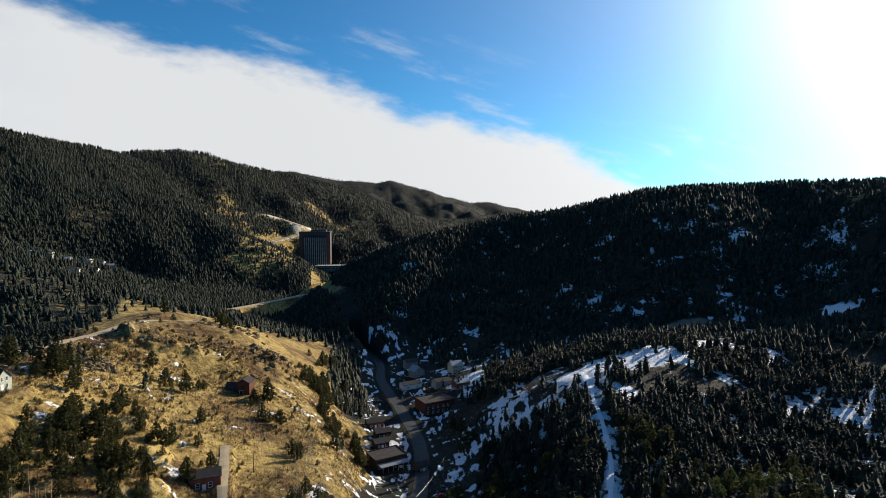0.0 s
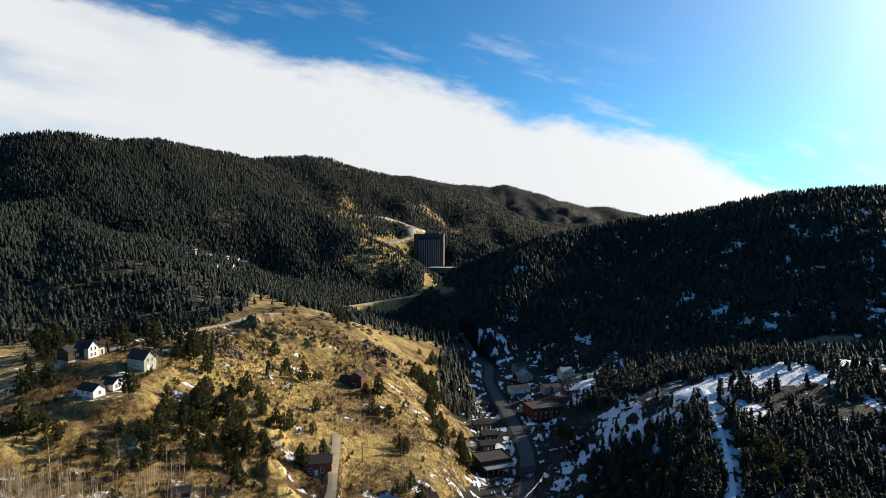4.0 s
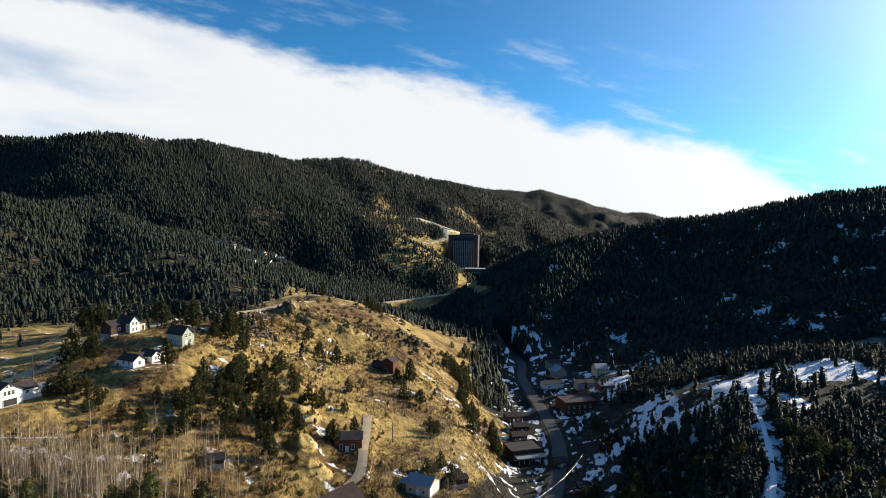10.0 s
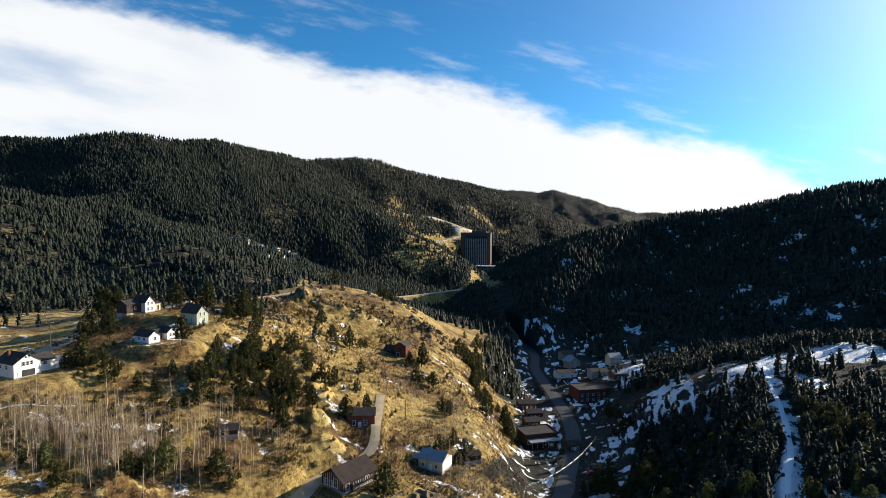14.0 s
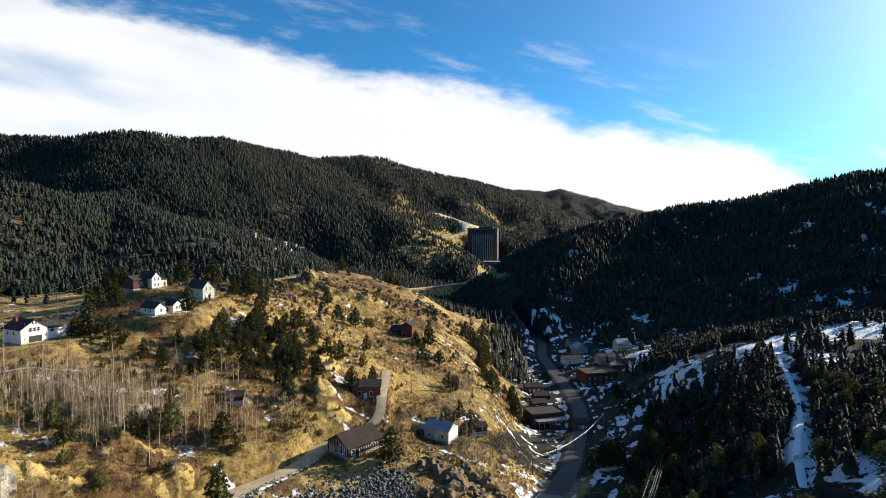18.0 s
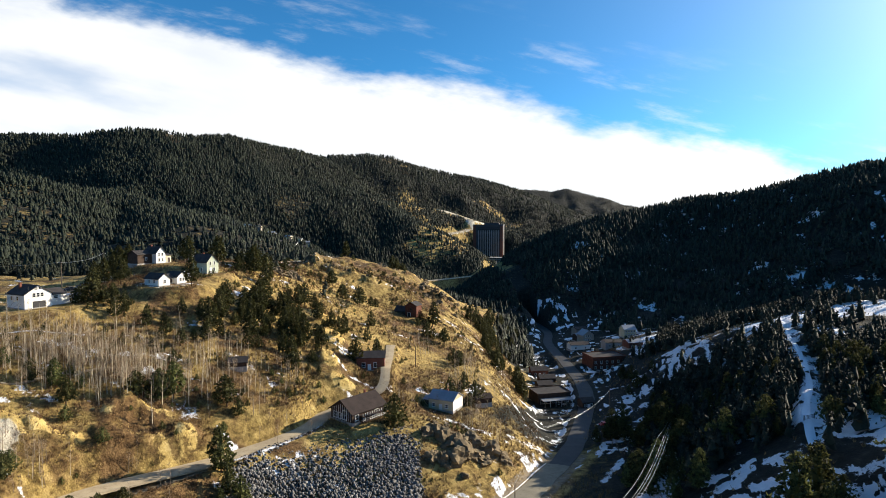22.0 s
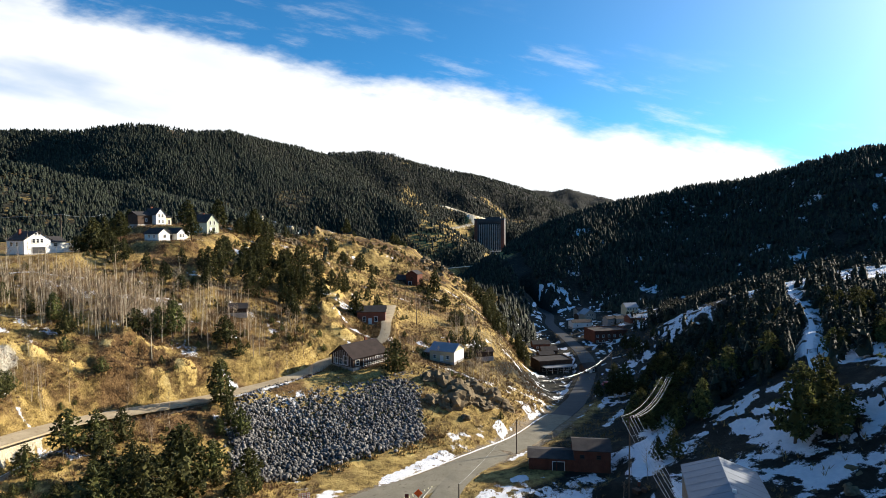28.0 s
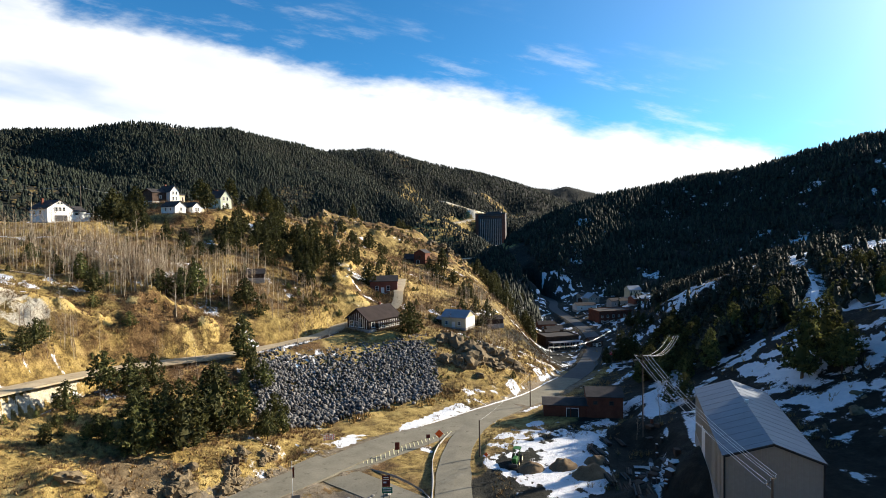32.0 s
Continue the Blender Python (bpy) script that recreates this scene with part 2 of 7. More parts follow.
def to_line(x, y, line):
    """Distance to a line of x, y, z points, and the line's height there."""
    best, lift = np.full(np.shape(x), 1e9), np.zeros(np.shape(x))
    for a, b in zip(line, line[1:]):
        ex, ey = b[0] - a[0], b[1] - a[1]
        t = np.clip(((x - a[0]) * ex + (y - a[1]) * ey) / (ex * ex + ey * ey), 0, 1)
        d = np.hypot(x - a[0] - t * ex, y - a[1] - t * ey)
        near = d < best
        best = np.where(near, d, best)
        lift = np.where(near, a[2] + t * (b[2] - a[2]), lift)
    return best, lift


def smooth_line(line, gap=4.0):
    """A rounded copy of a line (Catmull-Rom)."""
    p = [Vector(v) for v in line]
    p = [2 * p[0] - p[1]] + p + [2 * p[-1] - p[-2]]
    res = []
    for i in range(1, len(p) - 2):
        n = max(2, int((p[i + 1] - p[i]).length / gap))
        for j in range(n):
            t = j / n
            res.append(0.5 * (2 * p[i] + (p[i + 1] - p[i - 1]) * t + (2 * p[i - 1] - 5 * p[i] + 4 * p[i + 1] - p[i + 2]) * t * t + (3 * p[i] - p[i - 1] - 3 * p[i + 1] + p[i + 2]) * t ** 3))
    res.append(p[-2])
    return [tuple(v) for v in res]


# name: (line, half width, blend beyond the edge, material key)
ROADS = {
    "main_road": (smooth_line(NEAR_LINES[0] + [(92, 530, -38), (84, 600, -38.6)]), 3.7, 4.5),
    "branch_road": (smooth_line([(17, 151, -17.0), (9.5, 140, -16.1), (4.6, 128, -15.6), (2.0, 115, -15.1), (1.3, 100, -14.4), (1.2, 86, -13.8), (0, 60, -12.2), (-2, 40, -10.5)]), 3.0, 3.0),
    "slip_road": (smooth_line([(-27, 110.5, -14.0), (-18.2, 103.8, -14.4), (-10.5, 97.2, -14.3), (-3, 89.5, -14.0), (1, 83, -13.7)]), 3.3, 2.5),
    "hatched_strip": (smooth_line([(-20.5, 107.5, -14.0), (-16.4, 111.0, -14.5), (-8.4, 120.2, -15.1), (-1.4, 128.4, -15.6), (3.2, 134, -15.9)]), 2.7, 1.5),
    "upper_road": (smooth_line([(-88, 84, 2.6), (-80, 105, 2.0), (-73, 129, 0.2), (-53, 150, -1.2), (-37, 172, -1.4), (-33, 186, -1.3), (-27, 193, -1.0)]), 2.9, 3.2),
    "climb_road": (smooth_line([(-33, 186, -1.3), (-24, 197, -0.8), (-17, 212, 0.2), (-17, 235, 2.6), (-19, 262, 5.0)]), 1.8, 3.0),
    "lower_road": (smooth_line([(-86, 78, -4.3), (-75, 97, -4.0), (-73, 110, -3.4), (-67, 132, -2.6), (-55, 147, -1.7)]), 2.3, 3.0),
    "hill_road": (smooth_line([(-165, 172, 27.0), (-146, 215, 29.4), (-136, 262, 33.4), (-114, 300, 36.4), (-102, 345, 34.6), (-90, 400, 31.5), (-72, 450, 29.8), (-46, 468, 25.5)]), 3.2, 5.0),
    "highway": (smooth_line([(-39, 690, -11), (-10, 730, -13), (22, 765, -13), (61, 800, -12), (97, 850, -12)]), 5.0, 8.0),
    "lower_highway": (smooth_line([(44, 740, -19), (53, 770, -15), (73, 810, -13), (95, 850, -12)]), 4.0, 7.0),
    "cut_road": (smooth_line([(-30, 1375, 92), (9, 1385, 84), (48, 1375, 70), (86, 1340, 56), (58, 1300, 64)], 20), 6.0, 14.0),
    "tower_road": (smooth_line([(-14, 1190, 28), (20, 1230, 36), (57, 1270, 43), (95, 1290, 45)], 20), 4.0, 14.0),
    "snow_track": (smooth_line([(90, 141, 5.6), (94, 149, 7.4), (100, 160, 8.0), (113, 180, 9.2), (121, 195, 10.0), (134, 222, 11.0), (147, 252, 11.6), (157, 274, 12.4)]), 0.9, 2.5),
}
# level ground under buildings and lots: x, y, radius, height
PADS = [(-127, 193, 13, 31.6), (-101, 230, 11, 34.0), (-97, 262, 8, 35.4), (-121, 271, 11, 37.8), (-24, 185, 9, -1.5), (6, 216, 7, -7.2),
        (-21, 234, 6, 1.2), (58, 306, 12, -30.6), (48, 82, 11, -4.3), (32, 136, 9, -14.6), (22, 110, 14, -14.2), (94, 366, 13, -31.0), (-12, 316, 5, 10.0), (92, 1195, 42, -13.0)]

# eroded spoil heaps: x, y, half widths, height
# a ragged ridge of them stands over the upper road: lines of x, y, height
BLUFFS = [[(-92, 133.5, 1.2), (-84, 136, 2.2), (-77, 139, 3.0), (-69, 143, 1.6)], [(-66, 147, 1.0), (-62, 151, 1.8)], [(-82, 147, 1.0), (-76, 151, 2.2), (-70, 154, 1.6)], [(-116, 129, 2.4), (-100, 131, 2.6), (-86, 133, 1.0)]]
MOUNDS = [(-50, 262, 9, 5, 3.0), (-40, 240, 5, 7, 2.4), (-37, 217, 4, 6, 3.0), (-33, 206, 5, 4, 2.6), (-54, 82, 6, 5, 2.0), (-37, 121, 4, 3.5, 1.4), (-84, 94, 7, 6, 2.2)]


def height(x, y):
    x, y = np.asarray(x, float), np.asarray(y, float)
    z = broad_height(x, y)
    r = np.hypot(x, y)
    far = step(350, 1500, r)
    out = r > 420
    if out.any():
        ox, oy = x[out], y[out]
        wander = 1 + 0.16 * fbm(ox, oy, 170, 3, 5)
        gully = np.abs(fbm(ox, oy, 230, 4, 6))
        top = z[out]
        for fall, line in RIDGES:
            tent = np.full(ox.shape, -1e3)
            for a, b in zip(line, line[1:]):
                d, crest = to_line(ox, oy, [a, b])
                tent = np.maximum(tent, crest - fall * wander * (np.sqrt(d * d + 400) - 20) + 19 * (0.42 - gully) * step(5, 110, d) * step(3600, 2400, r[out]))
            # a soft edge where two flanks meet
            top = np.maximum(top, tent) + 5 * np.exp(-np.abs(top - tent) / 7)
        z[out] = top
    z = z + far * fbm(x, y, 90, 4, 9) * 3.0
    mid = step(90, 260, r) * (1 - far)
    z = z + mid * fbm(x, y, 34, 4, 2) * 1.5 + (1 - far) * fbm(x, y, 9, 3, 3) * 0.32
    # rock outcrops on the near hill
    crag = step(0.28, 0.62, fbm(x, y, 22, 3, 31)) * step(-70, -50, -np.abs(x + 30)) * step(60, 20, np.abs(y - 400))
    z = z + crag * 3.0 * np.clip(fbm(x, y, 5, 3, 33) + 0.7, 0, 2)
    for cx, cy, rx, ry, up in MOUNDS:
        d = np.hypot((x - cx) / rx, (y - cy) / ry)
        near = d < 2.2
        z = z + np.where(near, up * step(1.7, 0.35, d) * (1 + 0.35 * fbm(x, y, 4, 3, 13)), 0)
    for line in BLUFFS:
        close = (np.abs(x - line[1][0]) < 45) & (np.abs(y - line[1][1]) < 40)
        if close.any():
            bx, by = x[close], y[close]
            d, lift = to_line(bx, by, line)
            d = d + 1.6 * fbm(bx, by, 6, 3, 14)
            z[close] = z[close] + lift * step(5.6, 1.6, d) * np.clip(0.9 + (0.25 if line is BLUFFS[3] else 0.9) * fbm(bx, by, 6, 4, 15, 0.6), 0.0, 2)
    for cx, cy, rad, level in PADS:
        d = np.hypot(x - cx, y - cy)
        z = z + (level - z) * step(rad * 1.5 + 1, rad, d)
    for key, (line, half, blend) in ROADS.items():
        box = (x > min(p[0] for p in line) - 40) & (x < max(p[0] for p in line) + 40) & (y > min(p[1] for p in line) - 40) & (y < max(p[1] for p in line) + 40)
        if not box.any():
            continue
        d, lift = to_line(x[box], y[box], line)
        z[box] = z[box] + (lift - (0.05 if key in ("branch_road", "slip_road", "hatched_strip", "snow_track") else 0.11) - z[box]) * step(half + blend, half + 0.6, d)
    return z


def ground_z(x, y):
    return float(height(np.array([x]), np.array([y]))[0])

# ---------------------------------------------------------------- materials
def material(name, rough=0.85, metal=0.0):
    m = bpy.data.materials.new(name)
    m.use_nodes = True
    b = m.node_tree.nodes["Principled BSDF"]
    b.inputs["Roughness"].default_value, b.inputs["Metallic"].default_value = rough, metal
    b.inputs["Specular IOR Level"].default_value = 0.25
    return m, m.node_tree.nodes, m.node_tree.links, b


def n_noise(nodes, links, scale, detail=4, rough=0.55, vector=None, stretch=None):
    n = nodes.new("ShaderNodeTexNoise")
    n.inputs["Scale"].default_value, n.inputs["Detail"].default_value, n.inputs["Roughness"].default_value = scale, detail, rough
    if vector is None:
        vector = nodes.new("ShaderNodeTexCoord").outputs["Object"]
    if stretch:
        mp = nodes.new("ShaderNodeMapping")
        mp.inputs["Scale"].default_value = stretch
        links.new(vector, mp.inputs[0])
        vector = mp.outputs[0]
    links.new(vector, n.inputs["Vector"])
    return n.outputs["Fac"]


def n_ramp(nodes, links, fac, stops):
    r = nodes.new("ShaderNodeValToRGB")
    while len(r.color_ramp.elements) < len(stops):
        r.color_ramp.elements.new(0.5)
    for e, (p, c) in zip(r.color_ramp.elements, stops):
        e.position, e.color = p, (*c, 1)
    links.new(fac, r.inputs[0])
    return r.outputs[0]


def n_mix(nodes, links, fac, a, b, blend="MIX"):
    n = nodes.new("ShaderNodeMix")
    n.data_type, n.blend_type = "RGBA", blend
    for i, v in ((0, fac), (6, a), (7, b)):
        if isinstance(v, (int, float)):
            n.inputs[i].default_value = v
        elif isinstance(v, tuple):
            n.inputs[i].default_value = (*v, 1)
        else:
            links.new(v, n.inputs[i])
    return n.outputs[2]


def n_range(nodes, links, value, lo, hi, a=0.0, b=1.0):
    n = nodes.new("ShaderNodeMapRange")
    n.interpolation_type = "SMOOTHSTEP"
    links.new(value, n.inputs[0])
    for i, v in enumerate((lo, hi, a, b)):
        n.inputs[i + 1].default_value = v
    return n.outputs[0]


def n_math(nodes, links, op, a, b):
    n = nodes.new("ShaderNodeMath")
    n.operation = op
    for i, v in enumerate((a, b)):
        if isinstance(v, (int, float)):
            n.inputs[i].default_value = v
        else:
            links.new(v, n.inputs[i])
    return n.outputs[0]


def n_bump(nodes, links, bsdf, fac, strength, distance):
    b = nodes.new("ShaderNodeBump")
    b.inputs["Strength"].default_value, b.inputs["Distance"].default_value = strength, distance
    links.new(fac, b.inputs["Height"])
    links.new(b.outputs[0], bsdf.inputs["Normal"])


def mottled(name, dark, light, scale=2.0, rough=0.85, metal=0.0, bump=0.3, dist=0.02, per_piece=0.0, stretch=None, stain=None):
    """A surface of two close tones at two scales; per_piece varies it from object to object."""
    m, nodes, links, b = material(name, rough, metal)
    big = n_noise(nodes, links, scale * 0.23, 3, 0.5)
    small = n_noise(nodes, links, scale * 2.6, 5, 0.65, stretch=stretch)
    fac = n_math(nodes, links, "ADD", n_math(nodes, links, "MULTIPLY", big, 0.5), n_math(nodes, links, "MULTIPLY", small, 0.5))
    col = n_ramp(nodes, links, fac, [(0.3, dark), (0.68, light)])
    if stain:
        col = n_mix(nodes, links, n_range(nodes, links, n_noise(nodes, links, scale * 0.6, 6, 0.7), 0.55, 0.72), col, stain)
    if per_piece:
        info = nodes.new("ShaderNodeObjectInfo")
        v = n_range(nodes, links, info.outputs["Random"], 0.0, 1.0, 1 - per_piece, 1 + per_piece)
        hsv = nodes.new("ShaderNodeHueSaturation")
        links.new(v, hsv.inputs["Value"])
        links.new(col, hsv.inputs["Color"])
        col = hsv.outputs[0]
    links.new(col, b.inputs["Base Color"])
    if bump:
        n_bump(nodes, links, b, small, bump, dist)
    return m


def leafy(name, dark, light, spread=0.35, through_light=0.0):
    """Foliage: tone varies from clump to clump and tree to tree."""
    m, nodes, links, b = material(name, 0.8)
    geo = nodes.new("ShaderNodeNewGeometry")
    info = nodes.new("ShaderNodeObjectInfo")
    col = n_ramp(nodes, links, geo.outputs["Random Per Island"], [(0.0, dark), (1.0, light)])
    hsv = nodes.new("ShaderNodeHueSaturation")
    links.new(n_range(nodes, links, info.outputs["Random"], 0, 1, 1 - spread, 1 + spread), hsv.inputs["Value"])
    links.new(n_range(nodes, links, info.outputs["Random"], 0, 1, 0.485, 0.512), hsv.inputs["Hue"])
    links.new(col, hsv.inputs["Color"])
    links.new(hsv.outputs[0], b.inputs["Base Color"])
    if through_light:
        tr = nodes.new("ShaderNodeBsdfTranslucent")
        links.new(hsv.outputs[0], tr.inputs["Color"])
        mix = nodes.new("ShaderNodeMixShader")
        mix.inputs["Fac"].default_value = through_light
        links.new(b.outputs[0], mix.inputs[1])
        links.new(tr.outputs[0], mix.inputs[2])
        links.new(mix.outputs[0], nodes["Material Output"].inputs["Surface"])
    return m


def ground_material():
    m, nodes, links, b = material("hillside", 0.95)
    pos = nodes.new("ShaderNodeTexCoord").outputs["Object"]
    n1 = n_noise(nodes, links, 0.018, 4, 0.6, pos)
    n2 = n_noise(nodes, links, 0.11, 5, 0.65, pos)
    n3 = n_noise(nodes, links, 0.8, 5, 0.7, pos)
    n4 = n_noise(nodes, links, 2.6, 3, 0.6, pos)
    n5 = n_noise(nodes, links, 0.33, 9, 0.78, pos)
    tone = n_math(nodes, links, "ADD", n_math(nodes, links, "MULTIPLY", n2, 0.35), n_math(nodes, links, "MULTIPLY", n5, 0.65))
    grass = n_ramp(nodes, links, tone, [(0.38, (0.06, 0.04, 0.014)), (0.45, (0.20, 0.135, 0.042)), (0.53, (0.42, 0.30, 0.10)), (0.64, (0.57, 0.44, 0.175))])
    red = n_ramp(nodes, links, n5, [(0.36, (0.03, 0.018, 0.008)), (0.5, (0.12, 0.068, 0.027)), (0.66, (0.27, 0.165, 0.07))])
    col = n_mix(nodes, links, n_range(nodes, links, n_math(nodes, links, "ADD", n_math(nodes, links, "MULTIPLY", n1, 0.5), n_math(nodes, links, "MULTIPLY", n2, 0.5)), 0.475, 0.585), grass, red)

    def mask(name):
        a = nodes.new("ShaderNodeAttribute")
        a.attribute_name = name
        return a.outputs["Fac"]

    def rough_mask(name, source, lo, hi):
        return n_range(nodes, links, n_math(nodes, links, "ADD", mask(name), n_math(nodes, links, "MULTIPLY", n_math(nodes, links, "SUBTRACT", source, 0.5), 1.1)), lo, hi)

    # needle floor, darkened further as shade for the valley ground
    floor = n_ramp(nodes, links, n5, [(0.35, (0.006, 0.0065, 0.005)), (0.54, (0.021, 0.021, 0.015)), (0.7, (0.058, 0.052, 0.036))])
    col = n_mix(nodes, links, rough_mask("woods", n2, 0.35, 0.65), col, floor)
    ochre = n_ramp(nodes, links, tone, [(0.3, (0.33, 0.2, 0.05)), (0.5, (0.55, 0.39, 0.13)), (0.7, (0.68, 0.55, 0.27))])
    col = n_mix(nodes, links, rough_mask("spoil", n5, 0.42, 0.56), col, ochre)
    pale = n_ramp(nodes, links, tone, [(0.3, (0.42, 0.36, 0.25)), (0.7, (0.78, 0.72, 0.58))])
    col = n_mix(nodes, links, rough_mask("pale", n5, 0.42, 0.56), col, pale)
    rock = n_ramp(nodes, links, n_noise(nodes, links, 0.35, 6, 0.7, pos, (1, 1, 3)), [(0.3, (0.045, 0.03, 0.018)), (0.55, (0.2, 0.145, 0.08)), (0.75, (0.4, 0.3, 0.17))])
    col = n_mix(nodes, links, rough_mask("rock", n3, 0.42, 0.6), col, rock)
    gravel = n_ramp(nodes, links, n5, [(0.35, (0.1, 0.078, 0.052)), (0.65, (0.29, 0.24, 0.175))])
    col = n_mix(nodes, links, rough_mask("gravel", n3, 0.4, 0.6), col, gravel)
    snow = n_ramp(nodes, links, n3, [(0.3, (0.72, 0.75, 0.8)), (0.6, (0.86, 0.87, 0.9))])
    sm = rough_mask("snow", n_math(nodes, links, "ADD", n_math(nodes, links, "MULTIPLY", n5, 0.7), n_math(nodes, links, "MULTIPLY", n2, 0.3)), 0.48, 0.54)
    col = n_mix(nodes, links, sm, col, snow)
    links.new(col, b.inputs["Base Color"])
    n_bump(nodes, links, b, n_math(nodes, links, "ADD", n5, n_math(nodes, links, "MULTIPLY", n4, 0.3)), 0.9, 0.9)
    return m


M = {
    "ground": ground_material(),
    "needles": leafy("pine_needles", (0.02, 0.027, 0.011), (0.165, 0.17, 0.055), 0.35, 0.38),
    # distant pine leans blue, cool shade and haze put into its colour
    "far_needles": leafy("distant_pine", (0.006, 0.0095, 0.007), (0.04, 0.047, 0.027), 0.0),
    "bark": mottled("pine_bark", (0.05, 0.032, 0.02), (0.16, 0.1, 0.065), 6, 0.95),
    "aspen": mottled("aspen_bark", (0.42, 0.35, 0.24), (0.74, 0.64, 0.47), 5, 0.9),
    "twigs": mottled("bare_twigs", (0.16, 0.115, 0.075), (0.42, 0.32, 0.22), 3, 0.95),
    "brush": leafy("dry_brush", (0.085, 0.05, 0.02), (0.36, 0.245, 0.11), 0.2),
    "asphalt": mottled("worn_asphalt", (0.15, 0.137, 0.102), (0.255, 0.232, 0.175), 1.2, 0.9, stain=(0.105, 0.094, 0.07)),
    "bare_earth": mottled("bare_earth", (0.09, 0.06, 0.035), (0.24, 0.17, 0.1), 1.5, 0.95, bump=0.6, dist=0.1),
    # asphalt again but darker, the valley's shade put into its colour
    "shaded_asphalt": mottled("shaded_asphalt", (0.03, 0.03, 0.031), (0.062, 0.061, 0.06), 1.2, 0.7, stain=(0.02, 0.02, 0.021)),
    "dirt_road": mottled("gravel_road", (0.3, 0.235, 0.15), (0.52, 0.43, 0.29), 1.4, 0.95, stain=(0.24, 0.17, 0.09)),
    "snow": mottled("packed_snow", (0.72, 0.75, 0.8), (0.88, 0.89, 0.92), 0.9, 0.7, bump=0.5, dist=0.1),
    "old_snow": mottled("dirty_old_snow", (0.5, 0.5, 0.51), (0.86, 0.86, 0.88), 2.4, 0.8, bump=0.8, dist=0.15, stain=(0.13, 0.1, 0.065)),
    "white": mottled("white_siding", (0.7, 0.69, 0.65), (0.82, 0.81, 0.78), 1.6, 0.7),
    "cream": mottled("cream_siding", (0.5, 0.43, 0.27), (0.62, 0.55, 0.38), 1.6, 0.7),
    "green_paint": mottled("pale_green_siding", (0.36, 0.4, 0.3), (0.5, 0.53, 0.42), 1.6, 0.7),
    "dark_roof": mottled("dark_shingles", (0.022, 0.02, 0.02), (0.07, 0.062, 0.06), 2.2, 0.9),
    "brown_roof": mottled("brown_shingles", (0.018, 0.013, 0.012), (0.05, 0.035, 0.031), 2.2, 0.9),
    # grey metal made darker and bluer, shade put into the roof colour
    "shaded_roof": mottled("shaded_metal_roof", (0.12, 0.14, 0.17), (0.17, 0.195, 0.235), 0.5, 0.5, 0.2, bump=0.05),
    "grey_roof": mottled("grey_metal_roof", (0.25, 0.265, 0.29), (0.36, 0.375, 0.4), 1.2, 0.45, 0.3),
    "brown_wood": mottled("brown_boards", (0.03, 0.02, 0.015), (0.095, 0.062, 0.045), 3, 0.9, stretch=(1, 1, 0.2)),
    "red_wood": mottled("red_brown_boards", (0.07, 0.025, 0.016), (0.17, 0.065, 0.04), 3, 0.9, stretch=(1, 1, 0.2)),
    "brick": mottled("red_brick", (0.13, 0.045, 0.03), (0.26, 0.1, 0.065), 3, 0.9),
    "concrete": mottled("concrete", (0.26, 0.25, 0.23), (0.42, 0.4, 0.37), 1.2, 0.9),
    "tan_metal": mottled("tan_metal_wall", (0.3, 0.27, 0.225), (0.4, 0.36, 0.3), 0.8, 0.6, 0.2),
    "dark_metal": mottled("dark_metal", (0.02, 0.02, 0.022), (0.06, 0.06, 0.062), 3, 0.6, 0.4),
    "pole_wood": mottled("weathered_pole", (0.06, 0.045, 0.033), (0.17, 0.13, 0.1), 4, 0.95, stretch=(1, 1, 0.1)),
    "stone": mottled("dark_rubble", (0.02, 0.02, 0.021), (0.17, 0.165, 0.157), 1.6, 0.9, per_piece=0.6),
    "crag": mottled("outcrop_rock", (0.03, 0.022, 0.014), (0.33, 0.25, 0.145), 0.9, 0.95, bump=1.0, dist=0.4, stain=(0.045, 0.035, 0.026)),
    "wire": mottled("aluminium_wire", (0.55, 0.55, 0.55), (0.75, 0.75, 0.75), 5, 0.35, 0.9, bump=0),
    "tower_dark": mottled("dark_cladding", (0.05, 0.045, 0.045), (0.1, 0.09, 0.09), 0.05, 0.6),
    "tower_pale": mottled("pale_cladding", (0.3, 0.28, 0.27), (0.42, 0.4, 0.38), 0.05, 0.6),
    "red_paint": mottled("red_paint", (0.45, 0.03, 0.02), (0.6, 0.06, 0.03), 4, 0.5),
    "orange_sign": mottled("orange_sign_face", (0.75, 0.1, 0.02), (0.85, 0.15, 0.03), 4, 0.5),
    "green_sign": mottled("green_sign_face", (0.01, 0.12, 0.09), (0.02, 0.17, 0.12), 4, 0.5),
    "brown_sign": mottled("brown_sign_face", (0.1, 0.02, 0.015), (0.15, 0.035, 0.025), 4, 0.6),
    "green_machine": mottled("green_machine_paint", (0.02, 0.09, 0.02), (0.04, 0.16, 0.03), 4, 0.5),
    "rubber": mottled("rubber", (0.015, 0.015, 0.015), (0.04, 0.04, 0.04), 4, 0.9),
    "yellow_line": mottled("worn_yellow_paint", (0.6, 0.54, 0.3), (0.74, 0.68, 0.42), 1.5, 0.8),
    "car_white": mottled("white_car_paint", (0.7, 0.7, 0.7), (0.8, 0.8, 0.8), 4, 0.3),
    "car_dark": mottled("dark_car_paint", (0.03, 0.035, 0.045), (0.06, 0.065, 0.08), 4, 0.3),
    "car_red": mottled("red_car_paint", (0.4, 0.03, 0.02), (0.5, 0.04, 0.03), 4, 0.3),
    "white_trim": mottled("white_trim", (0.72, 0.71, 0.68), (0.84, 0.83, 0.8), 3, 0.7),
}
gm, gn, gl, gb = material("window_glass", 0.08)
gb.inputs["Base Color"].default_value = (0.02, 0.025, 0.03, 1)
